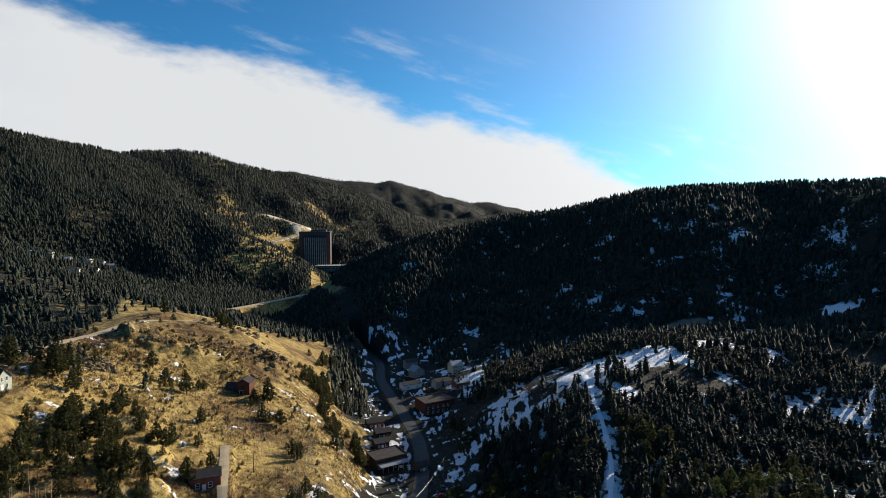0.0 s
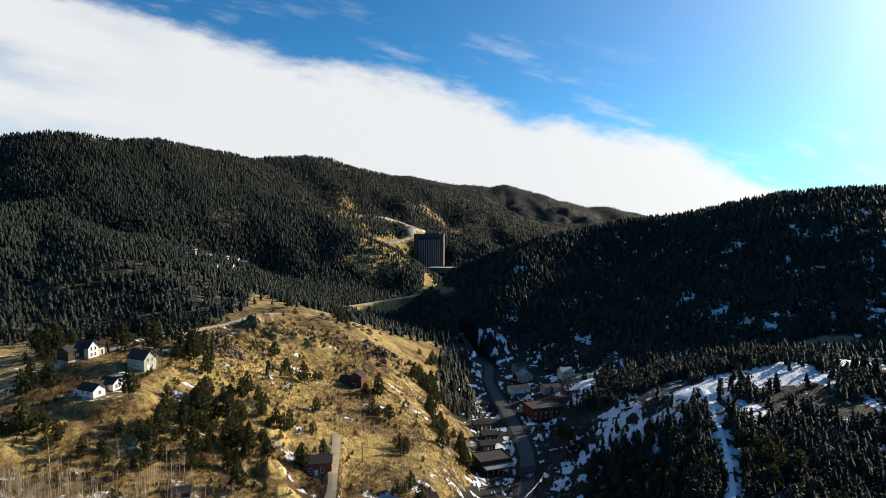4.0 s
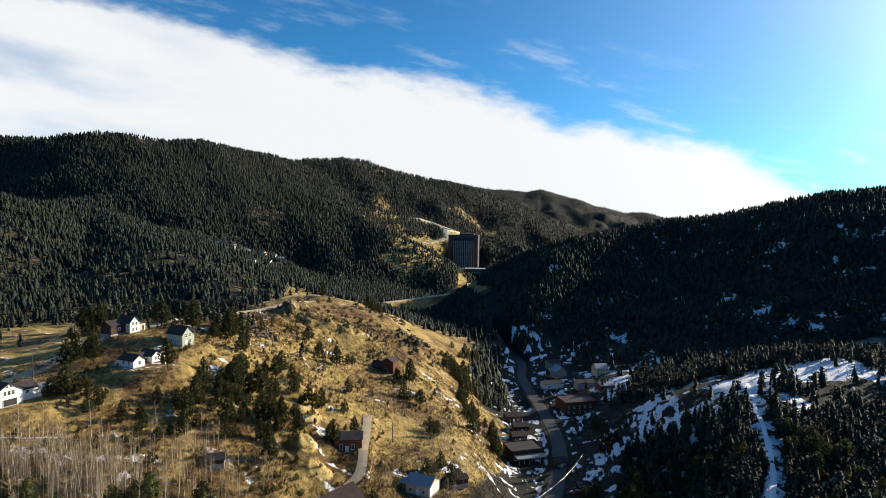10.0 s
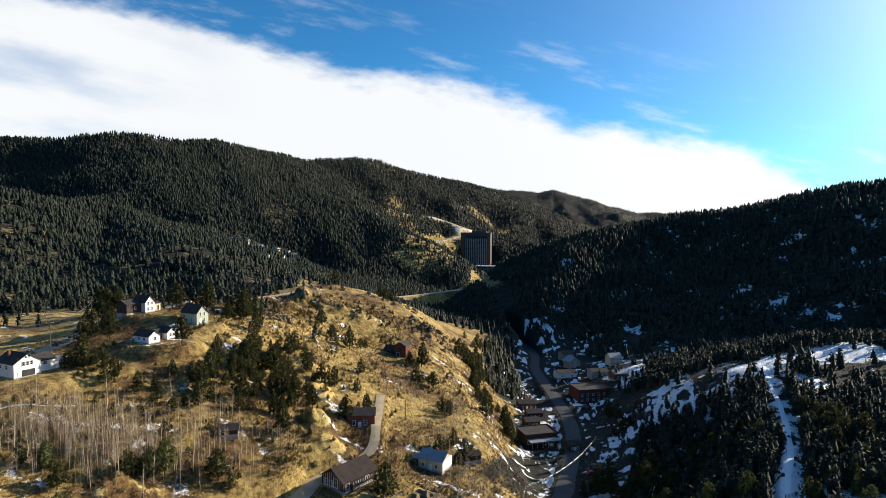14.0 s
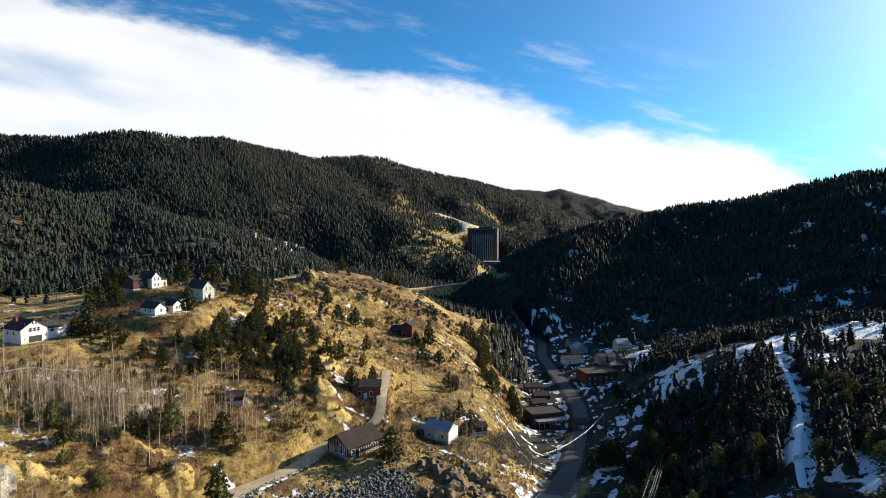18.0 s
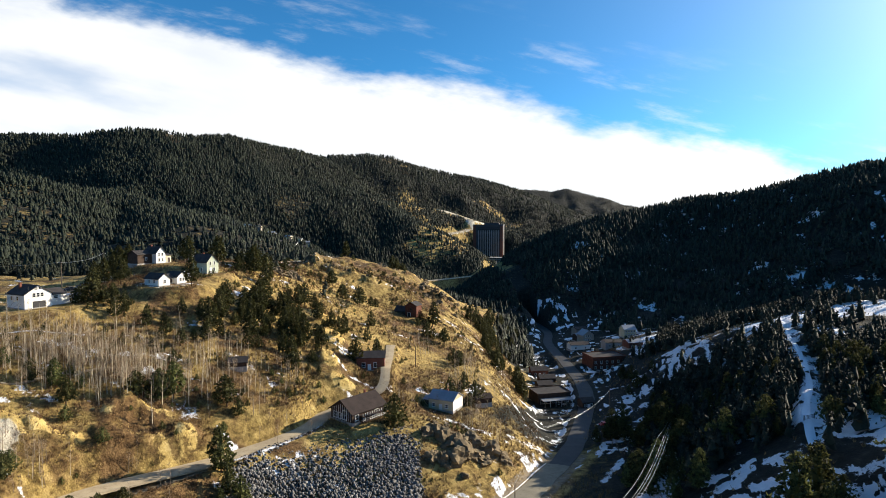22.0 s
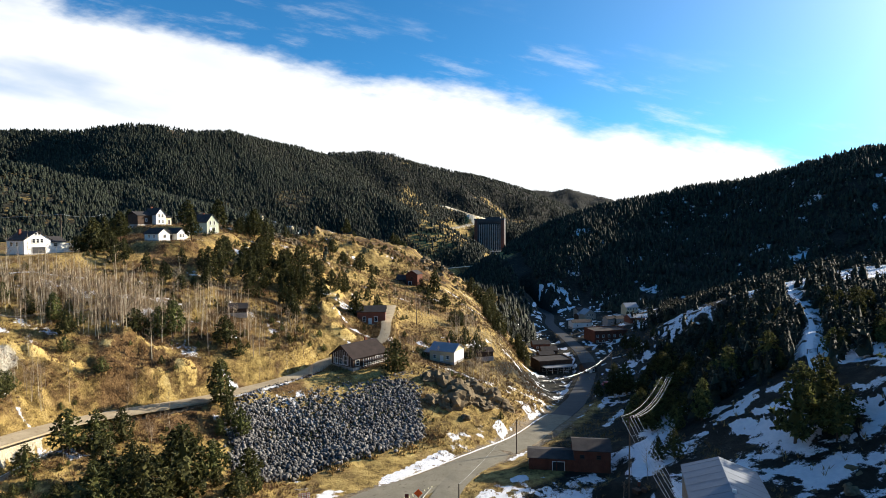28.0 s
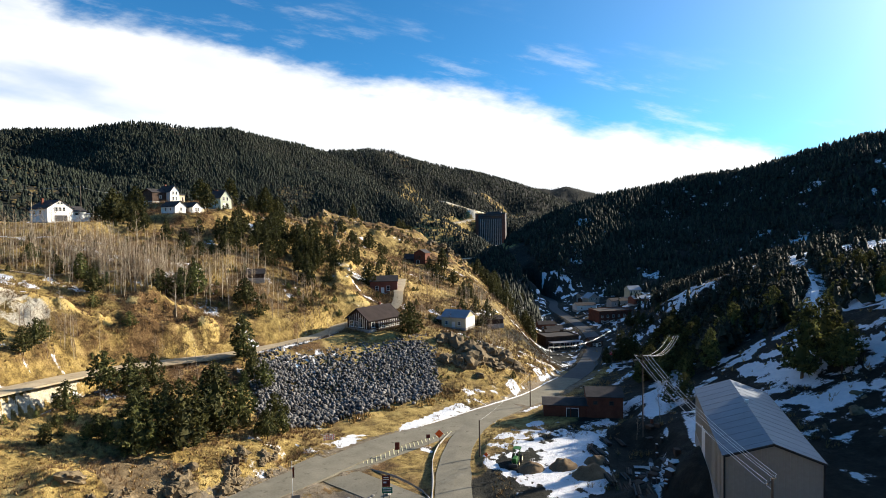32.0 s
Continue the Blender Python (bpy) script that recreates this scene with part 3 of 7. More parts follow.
gb.inputs["Specular IOR Level"].default_value = 0.6
M["glass"] = gm


# ---------------------------------------------------------------- mesh helpers
def part(name, bm, mat, parent=None, label="", smooth=False):
    me = bpy.data.meshes.new(name)
    bm.to_mesh(me)
    bm.free()
    if smooth:
        me.polygons.foreach_set("use_smooth", [True] * len(me.polygons))
    me.materials.append(mat)
    ob = new(name, me)
    if parent is not None:
        ob.parent = parent
    if label:
        ob["label"] = label
    return ob


def mesh_part(name, verts, faces, mat, parent=None, label="", smooth=False):
    me = bpy.data.meshes.new(name)
    me.from_pydata(verts, [], faces)
    if smooth:
        me.polygons.foreach_set("use_smooth", [True] * len(me.polygons))
    me.materials.append(mat)
    ob = new(name, me)
    if parent is not None:
        ob.parent = parent
    if label:
        ob["label"] = label
    return ob


def array_mesh(name, verts, tris, mat, smooth=False):
    """A mesh object from numpy arrays of vertices and triangles."""
    me = bpy.data.meshes.new(name)
    me.vertices.add(len(verts))
    me.vertices.foreach_set("co", np.asarray(verts, np.float32).ravel())
    me.loops.add(tris.size)
    me.loops.foreach_set("vertex_index", np.asarray(tris, np.int32).ravel())
    k = tris.shape[1]
    me.polygons.add(len(tris))
    me.polygons.foreach_set("loop_start", np.arange(0, tris.size, k, dtype=np.int32))
    if smooth:
        me.polygons.foreach_set("use_smooth", np.ones(len(tris), bool))
    me.update(calc_edges=True)
    me.materials.append(mat)
    return new(name, me)


def root(name, x, y, z, turn=0.0):
    ob = new(name)
    ob.matrix_world = pose(x, y, z, 0, 0, turn)
    return ob


def box(bm, cx, cy, cz, sx, sy, sz, bevel=0.0, m=None):
    """A box by its centre and sizes, edges eased by bevel."""
    got = bmesh.ops.create_cube(bm, size=1.0, matrix=(m or Matrix()) @ Matrix.Translation((cx, cy, cz)) @ Matrix.Diagonal((sx, sy, sz, 1)))
    if bevel:
        edges = {e for v in got["verts"] for e in v.link_edges}
        bmesh.ops.bevel(bm, geom=list(edges), offset=bevel, segments=1, affect="EDGES")


def tube(bm, a, b, r0, r1, sides=8):
    a, b = Vector(a), Vector(b)
    m = Matrix.Translation((a + b) / 2) @ (b - a).to_track_quat("Z", "Y").to_matrix().to_4x4()
    bmesh.ops.create_cone(bm, cap_ends=True, segments=sides, radius1=r0, radius2=r1, depth=(b - a).length, matrix=m)


def boxed(name, cx, cy, cz, sx, sy, sz, mat, parent=None, label="", bevel=0.0):
    bm = bmesh.new()
    box(bm, cx, cy, cz, sx, sy, sz, bevel)
    return part(name, bm, mat, parent, label)

# ---------------------------------------------------------------- the ground, one sheet to the horizon
az = np.concatenate([np.arange(-46, 60, 0.155), np.arange(60, 314, 3.0)])
rad = np.concatenate([[0.02], np.arange(4, 40, 4.0), 40 * np.exp(np.arange(0, math.log(4930 / 40), 0.0102)), [4930.0]])
AZ, RAD = np.meshgrid(np.radians(az), rad)
GX, GY = RAD * np.sin(AZ), RAD * np.cos(AZ)
GZ = height(GX, GY)

main_line = ROADS["main_road"][0]
road_ys, road_xs = np.array([p[1] for p in main_line]), np.array([p[0] for p in main_line])


def beside_road(x, y):
    """How far to the right of the valley road a place is."""
    return x - np.interp(y, road_ys, road_xs)


SNOW_TRAIL = [(86, 218, -13), (80, 197, -12), (72, 179, -11), (65, 161, -10), (55, 144, -10), (49.7, 135, -10), (45, 125, -10)]


def woods(x, y):
    """Density of the pine woods, 0 to 1."""
    r = np.hypot(x, y)
    right = beside_road(x, y)
    clump = fbm(x, y, 60, 3, 71)
    near_right = step(30, 48, right) * step(1200, 900, r) * step(100, 125, y + 0.35 * x)
    spur_top = step(24, 9, np.hypot((x - 188) * 0.42, y - 277)) + step(36, 18, np.hypot((x - 118) * 0.8, y - 296)) + step(30, 16, np.hypot((x - 150) * 0.5, (y - 424)))
    near_right = near_right * (1 - np.clip(spur_top, 0, 0.96)) * step(0.75, 0.1, clump * 0.9) * step(-0.6, 0.25, fbm(x, y, 22, 3, 73))
    near_right = near_right * (1 - 0.3 * step(1.4, 0.5, np.hypot((x - 265) / 100, (y - 215) / 45)))
    d_track, _ = to_line(x, y, ROADS["snow_track"][0])
    near_right = np.maximum(near_right, 0.9 * step(26, 36, right) * step(1.3, 0.8, np.hypot((x - 92) / 42, (y - 205) / 62)))
    near_right = near_right * step(2.5, 4.5, d_track) * step(150, 190, r) * (0.85 + 0.15 * step(420, 620, r))
    spruce = step(26, 12, np.hypot(x - 80, (y - 128) * 0.8)) * 0.75
    near_right = near_right * (1 - spruce)
    trail, _ = to_line(x, y, SNOW_TRAIL)
    clearing = np.maximum(step(1.25, 0.8, np.hypot((x - 73) / 11, (y - 135) / 12)), step(1.25, 0.8, np.hypot((x - 82) / 9, (y - 114) / 13)))
    near_right = near_right * step(2.0, 4.5, trail) * (1 - 0.9 * clearing)
    near_right = np.maximum(near_right, 0.85 * step(440, 490, r) * step(40, 60, right) * step(-0.9, -0.1, fbm(x, y, 22, 3, 73)))
    side = step(-40, -75, x + 0.24 * (y - 300)) * step(255, 330, y - 0.25 * (x + 150))
    left = side * step(-0.35, 0.75, clump + step(420, 900, r) * 1.4)
    left = left * (1 - 0.88 * step(1.4, 0.7, np.hypot((x + 92) / 48, (y - 350) / 85))) * (1 - 0.3 * step(900, 700, r))
    left = np.maximum(left, 0.34 * step(-92, -112, x) * step(330, 375, y))
    town = step(52, 34, np.hypot((x + 214) * 0.95, (y - 752) * 0.6)) + step(45, 22, np.hypot(x + 137, (y - 270) * 0.45))
    left = left * (1 - np.clip(town, 0, 0.94))
    floor_x = np.interp(y, [500, 640, 800, 1000, 1400, 1750], [90, 82, 66, 75, 105, 170])
    beyond = step(520, 640, y) * np.maximum(step(6, 14, np.abs(x - floor_x)), step(1000, 1100, y))
    bank = 0.85 * step(-46, -40, right) * step(-15, -20, right) * step(385, 405, y) * step(560, 520, y)
    dens = np.maximum(np.maximum(np.maximum(near_right, left), beyond), bank)
    bare = step(0.4, 0.9, fbm(x, y, 130, 3, 77)) * step(700, 1100, r) * step(2000, 1500, r)
    cut = step(26, 12, to_line(x, y, ROADS["cut_road"][0])[0]) + step(26, 12, to_line(x, y, ROADS["tower_road"][0])[0]) + step(46, 30, np.hypot(x - 100, (y - 1180) * 1.2)) + step(30, 14, to_line(x, y, ROADS["highway"][0])[0])
    scar = step(34, 12, np.hypot((x + 530) + 0.55 * (y - 1180), (y - 1180) * 0.3))
    return np.clip(dens * (1 - 0.6 * bare) * (1 - np.clip(cut, 0, 1)) * (1 - 0.7 * scar) * (1 - step(1.35, 1.0, np.hypot((x - 335) / 26, (y - 418) / 15))), 0, 1)


def cover_masks(x, y, z):
    right = beside_road(x, y)
    w = woods(x, y)
    r = np.hypot(x, y)
    n = fbm(x, y, 26, 4, 41)
    shade = step(20, 42, right) * step(1150, 800, r) * step(88, 100, y)
    fine = fbm(x, y, 7, 4, 45, 0.6)
    snow = shade * (0.44 + 0.2 * n + 0.16 * fine - 0.13 * step(400, 480, r))
    snow = np.maximum(snow, step(1.4, 0.5, np.hypot((x - 235) / 110, (y - 215) / 55)) * (0.5 + 0.22 * n + 0.16 * fine))
    d, _ = to_line(x, y, RIGHT_LINES[0][-6:])
    snow = np.maximum(snow, step(16, 5, d) * (0.55 + 0.3 * n))
    snow = np.maximum(snow, step(1.4, 0.4, np.hypot((x - 540) / 60, (y - 455) / 70)) * (0.48 + 0.35 * fbm(x * 0.5, y * 1.5, 30, 4, 46)))
    snow = np.maximum(snow, step(24, 9, np.hypot((x - 188) * 0.35, y - 280)) * 0.9)
    snow = np.maximum(snow, step(30, 12, np.hypot((x - 152) * 0.5, y - 424)) * (0.46 + 0.34 * fine))
    snow = np.maximum(snow, step(26, 8, np.hypot((x - 128) * 0.7, (y - 294))) * (0.46 + 0.34 * fine))
    snow = np.maximum(snow, step(15, 9, np.hypot((x - 21) * 0.85, (y - 113) * 0.55)) * (0.49 + 0.2 * fbm(x, y, 9, 4, 47, 0.6) + 0.34 * fbm(x, y, 4, 4, 50, 0.7)))
    snow = np.maximum(snow, step(1.3, 0.7, np.hypot((x - 98) / 34, (y - 235) / 62)) * (0.4 + 0.2 * fine + 0.22 * fbm(x, y, 3, 3, 52, 0.7)))
    off = x - 31.5 - 0.29 * (y - 103)
    snow = snow - 0.4 * step(3.6, 2.0, np.abs(off)) * step(140, 120, y)
    alley = step(1.8, 3.0, off) * step(12.5, 11.0, off) * step(70, 78, y) * step(124, 116, y)
    snow = snow * (1 - alley) + alley * (0.36 + 0.4 * fbm((x - 0.29 * y) * 3.0, y * 0.5, 7, 3, 48))
    snow = np.maximum(snow, step(26, 10, np.hypot(x - 66, (y - 90) * 0.8)) * (0.44 + 0.2 * n + 0.34 * fine))
    snow = np.maximum(snow, step(24, 10, np.hypot((x - 76), (y - 128) * 0.6)) * (0.47 + 0.2 * n + 0.22 * fine))
    trail, _ = to_line(x, y, SNOW_TRAIL)
    snow = np.maximum(snow, step(4.6, 2.4, trail) * (0.72 + 0.2 * fine))
    tuft = fbm(x, y, 3.2, 4, 53, 0.7)
    snow = np.maximum(snow, step(1.3, 0.8, np.hypot((x - 73) / 12, (y - 135) / 13)) * (0.52 + 0.16 * n + 0.4 * tuft))
    snow = np.maximum(snow, step(1.3, 0.8, np.hypot((x - 82) / 10, (y - 114) / 14)) * (0.52 + 0.16 * n + 0.4 * tuft))
    snow = np.maximum(snow, step(1.3, 0.8, np.hypot((x - 118) / 15, (y - 290) / 18)) * (0.5 + 0.4 * tuft))
    lot_tracks = fbm((x - 0.55 * y) * 2.2, y * 0.35, 9, 3, 54)
    snow = np.maximum(snow, step(1.3, 0.7, np.hypot((x - 59 - 0.35 * (y - 200)) / 7.5, (y - 200) / 32)) * (0.45 + 0.3 * lot_tracks + 0.2 * fine))
    snow = np.maximum(snow, step(1.3, 0.7, np.hypot((x - 145) / 26, (y - 495) / 40)) * (0.48 + 0.4 * tuft))
    snow = np.maximum(snow, step(1.5, 0.4, np.hypot((x + 3.2) / 2.6, (y - 119) / 3.0)) * (0.45 + 0.5 * fine))
    snow = np.maximum(snow, step(1.5, 0.4, np.hypot((x + 14) / 5, (y - 95) / 1.6)) * (0.36 + 0.5 * fine))
    verge = step(5.0, 6.2, np.abs(right)) * step(13, 7, np.abs(right)) * step(118, 126, y) * step(520, 470, y)
    snow = np.maximum(snow, verge * (0.41 + 0.16 * n + 0.2 * fine))
    bank_side = step(-12.5, -10.5, right) * step(-5.2, -6.4, right) * step(108, 116, y) * step(215, 200, y)
    snow = np.maximum(snow, bank_side * (0.43 + 0.16 * n + 0.42 * fine))
    low = step(38, 26, np.abs(right)) * step(5.2, 6.5, np.abs(right)) * step(240, 270, y) * step(640, 560, y)
    snow = np.maximum(snow, low * (0.33 + 0.22 * fbm(x, y, 9, 4, 49, 0.65) + 0.3 * tuft))
    left_patch = step(8, -8, right) * step(520, 420, r) * (0.17 + 0.34 * np.clip(fbm(x * 0.5, y * 1.2, 8, 4, 43, 0.7), -1, 1))
    left_patch = left_patch * (1 - step(16, 9, np.hypot((x + 70) * 0.7, y - 138))) * (1 - step(14, 8, np.hypot((x + 50) * 0.6, y - 92)))
    snow = np.maximum(snow, left_patch)
    for name in ("upper_road", "lower_road", "hill_road"):
        line, half, _ = ROADS[name]
        d, _ = to_line(x, y, line)
        snow = np.maximum(snow, step(half, half + 0.7, d) * step(half + 2.6, half + 1.0, d) * (0.14 + 0.3 * n) * step(140, 150, y))
    spoil = np.zeros_like(x)
    for k, line in enumerate(BLUFFS[:3]):
        d, _ = to_line(x, y, line)
        spoil = np.maximum(spoil, step(6.5, 1.6, d) * (0.4 + 0.55 * fbm(x * 0.6, y, 6, 4, 91, 0.65)))
    for cx, cy, rx, ry in ((-84, 95, 8, 7), (-57, 86, 6, 5), (-14, 141, 5, 3), (-54, 82, 7, 6), (-37, 121, 5, 4), (-72, 162, 4, 2)):
        spoil = np.maximum(spoil, step(1.5, 0.6, np.hypot((x - cx) / rx, (y - cy) / ry)) * (0.5 + 0.5 * fbm(x, y, 6, 4, 91, 0.65)))
    for cx, cy, rx, ry in ((-50, 262, 10, 6), (-40, 240, 6, 9), (-36, 218, 4, 7), (-62, 300, 6, 12), (-30, 206, 5, 6)):
        spoil = np.maximum(spoil, step(1.4, 0.5, np.hypot((x - cx) / rx, (y - cy) / ry)) * 0.78)
    pale = step(1.4, 0.6, np.hypot((x + 77) / 8, (y - 108) / 13)) * step(2.6, 1.2, np.abs(z + 0.6)) * (0.72 + 0.3 * fbm(x, y, 4, 3, 92))
    pale = np.maximum(pale, step(1.4, 0.6, np.hypot((x + 100) / 14, (y - 128.5) / 6)) * (0.74 + 0.3 * fbm(x, y, 5, 3, 93)))
    pale = np.maximum(pale, step(16, 7, to_line(x, y, ROADS["cut_road"][0])[0]) * 0.75)
    pale = np.maximum(pale, step(14, 6, to_line(x, y, ROADS["tower_road"][0])[0]) * 0.6)
    gravel = np.maximum(step(1.4, 0.8, np.hypot((x + 15) / 7.5, (y - 94) / 4.5)) * 0.8, step(9.5, 6.5, np.abs(right)) * step(50, 60, y) * step(240, 200, y) * 0.62, step(17, 9, np.hypot(x - 20, (y - 106) * 0.8)) * 0.45)
    gravel = np.maximum(gravel, step(1.25, 0.85, np.hypot((x - 335) / 26, (y - 418) / 15)) * 0.75)
    gravel = np.maximum(gravel, step(22, 12, np.abs(right + 2)) * step(285, 300, y) * step(640, 560, y) * 0.1)
    rock = step(0.28, 0.62, fbm(x, y, 22, 3, 31)) * step(-70, -50, -np.abs(x + 30)) * step(75, 25, np.abs(y - 400)) * 0.5
    rock = np.maximum(rock, step(1.4, 0.7, np.hypot((x - 11) / 9, (y - 184) / 8)) * 0.8)
    rock = np.maximum(rock, step(1.3, 0.7, np.hypot((x + 47) / 9, (y - 90) / 7)) * 0.7)
    rock = np.maximum(rock, step(0.95, 1.25, fbm(x, y, 90, 4, 35)) * step(700, 1000, r) * 0.4)
    rock = np.maximum(rock, step(1.2, 0.5, np.hypot(((x + 530) + 0.55 * (y - 1180)) / 26, (y - 1180) / 110)) * 0.55)
    # brown slopes; far left, the dimness of grazing sun is coloured in too
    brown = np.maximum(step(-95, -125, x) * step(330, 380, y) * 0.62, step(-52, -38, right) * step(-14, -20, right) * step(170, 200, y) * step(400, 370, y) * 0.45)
    # stronger on the shaded side; beyond the woods, valley shade put into ground colour
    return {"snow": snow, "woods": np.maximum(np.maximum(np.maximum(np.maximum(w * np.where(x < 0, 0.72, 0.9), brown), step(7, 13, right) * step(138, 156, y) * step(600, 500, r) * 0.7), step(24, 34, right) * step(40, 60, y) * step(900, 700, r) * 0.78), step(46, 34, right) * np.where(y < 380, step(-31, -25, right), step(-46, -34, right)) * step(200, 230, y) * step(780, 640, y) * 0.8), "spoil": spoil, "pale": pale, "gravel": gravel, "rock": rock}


rows_n, cols_n = AZ.shape
gi = np.arange(rows_n * cols_n).reshape(rows_n, cols_n)
nxt = np.roll(gi, -1, axis=1)
quads = np.stack([gi[:-1].ravel(), nxt[:-1].ravel(), nxt[1:].ravel(), gi[1:].ravel()], -1)
quads = quads[:, ::-1]
gv = np.stack([GX.ravel(), GY.ravel(), GZ.ravel()], -1)
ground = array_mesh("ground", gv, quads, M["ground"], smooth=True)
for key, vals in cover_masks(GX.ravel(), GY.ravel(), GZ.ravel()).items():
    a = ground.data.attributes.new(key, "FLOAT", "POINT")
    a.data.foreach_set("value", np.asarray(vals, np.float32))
tagged(ground, "mountain land with golden grass, ochre spoil and patchy snow", "ground", kind="structure")


# ---------------------------------------------------------------- roads
def ribbon(name, line, half, mat, label, lift=0.05, depth=0.35, kind="structure"):
    """A road slab with thickness along a line."""
    pts = [Vector(p) for p in line]
    vs, fs = [], []
    for i, p in enumerate(pts):
        d = (pts[min(i + 1, len(pts) - 1)] - pts[max(i - 1, 0)]).to_2d().normalized()
        s = Vector((d.y, -d.x, 0))
        w = half + 0.25 * float(fbm(np.array([p.x]), np.array([p.y]), 7, 2, 55)[0])
        for k, dz in ((-1, -depth), (-1, 0), (-0.5, 0.05), (0, 0.08), (0.5, 0.05), (1, 0), (1, -depth)):
            vs.append(p + s * (k * w) + Vector((0, 0, dz + lift)))
    for i in range(len(pts) - 1):
        for k in range(6):
            a = i * 7 + k
            fs.append((a, a + 1, a + 8, a + 7))
    ob = mesh_part(name, vs, fs, mat)
    return tagged(ob, label, "road", kind=kind)


ROAD_LOOK = {"main_road": ("asphalt", "worn grey two-lane asphalt road through the valley"), "branch_road": ("asphalt", "worn asphalt side road meeting the valley road"), "slip_road": ("asphalt", "worn asphalt link road round the traffic island"), "hatched_strip": ("asphalt", "asphalt strip under faded hatching at the junction"),
             "upper_road": ("dirt_road", "pale gravel road climbing past the brown cabin"), "climb_road": ("dirt_road", "narrow pale gravel road past the brick house"), "lower_road": ("asphalt", "narrow grey lane with snowy edges below the spoil cliffs"),
             "hill_road": ("dirt_road", "gravel street along the houses on the hill"), "highway": ("dirt_road", "pale sunlit highway curving round the hill foot"),
             "lower_highway": ("dirt_road", "pale highway running down the far valley"), "cut_road": ("dirt_road", "pale road cut across the far slope"),
             "tower_road": ("dirt_road", "pale access road behind the hotel tower"), "snow_track": ("snow", "narrow track under packed white snow")}
for key, (line, half, _) in ROADS.items():
    mat, label = ROAD_LOOK[key]
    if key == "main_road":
        # this stretch gets the darker asphalt that stands in for shade
        ribbon("valley_road", [p for p in line if p[1] > 196], half, M["shaded_asphalt"], "asphalt road along the valley, shade put into its dark colour", 0.05)
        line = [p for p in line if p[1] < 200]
    ribbon(key, line, half, M[mat], label, {"hatched_strip": 0.035, "slip_road": 0.04, "branch_road": 0.045}.get(key, 0.05))

# ---------------------------------------------------------------- woods too many to count
vis_az = np.radians(np.arange(-44, 58, 0.25))
vis_r = 60 * np.exp(np.arange(0, math.log(4900 / 60), 0.012))
VA, VR = np.meshgrid(vis_az, vis_r)
VZ = height(VR * np.sin(VA), VR * np.cos(VA))
sight = []
for eye in (100.0, 30.0):
    slope = (VZ - eye) / VR
    sight.append(np.maximum.accumulate(slope, axis=0))


def in_view(x, y, z, top):
    """Whether a tree's top can be seen from the open air over the junction."""
    a, r = np.arctan2(x, y), np.hypot(x, y)
    i = np.clip(np.round((a - vis_az[0]) / radians(0.25)).astype(int), 0, len(vis_az) - 1)
    j = np.clip((np.log(r / 60) / 0.012).astype(int) - 1, 0, len(vis_r) - 1)
    ok = (a > vis_az[0]) & (a < vis_az[-1])
    seen_any = np.zeros(len(x), bool)
    for eye, m in zip((100.0, 30.0), sight):
        seen_any |= (z + top - eye) / r > m[j, i] - 0.02
    return ok & seen_any


def far_tree(sides, tiers, rng):
    """A rough conifer of ragged cones, one unit high."""
    vs, fs = [], []
    for k in range(tiers):
        t = k / tiers
        base, tip = 0.08 + 0.72 * t, min(0.94, 0.56 + 0.62 * t) if k < tiers - 1 else 1.0
        rr = (0.27 if tiers < 4 else 0.2) * (1 - 0.62 * t ** 1.3)
        o = len(vs)
        cx, cy = rng.uniform(-0.05, 0.05), rng.uniform(-0.05, 0.05)
        for s in range(sides):
            a = 2 * math.pi * (s + rng.uniform(-0.35, 0.35)) / sides
            q = rr * rng.uniform(0.55, 1.3)
            vs.append((cx + q * math.cos(a), cy + q * math.sin(a), base + rng.uniform(-0.07, 0.1)))
        vs.append((cx + rng.uniform(-0.05, 0.05), cy + rng.uniform(-0.05, 0.05), tip))
        fs += [(o + s, o + (s + 1) % sides, o + sides) for s in range(sides)]
    if tiers > 3:
        # loose sprays round the crown
        for _ in range(42):
            t = rng.random() ** 0.8
            a = rng.uniform(0, 6.283)
            q = 0.3 * (1 - t) ** 0.75 * rng.uniform(0.7, 1.15) + 0.02
            c = Vector((q * math.cos(a), q * math.sin(a), 0.12 + 0.82 * t))
            o = len(vs)
            vs += [tuple(c + Vector((rng.uniform(-1, 1), rng.uniform(-1, 1), rng.uniform(-0.7, 0.9))) * 0.1) for _ in range(3)]
            fs.append((o, o + 1, o + 2))
    return np.array(vs), np.array(fs)


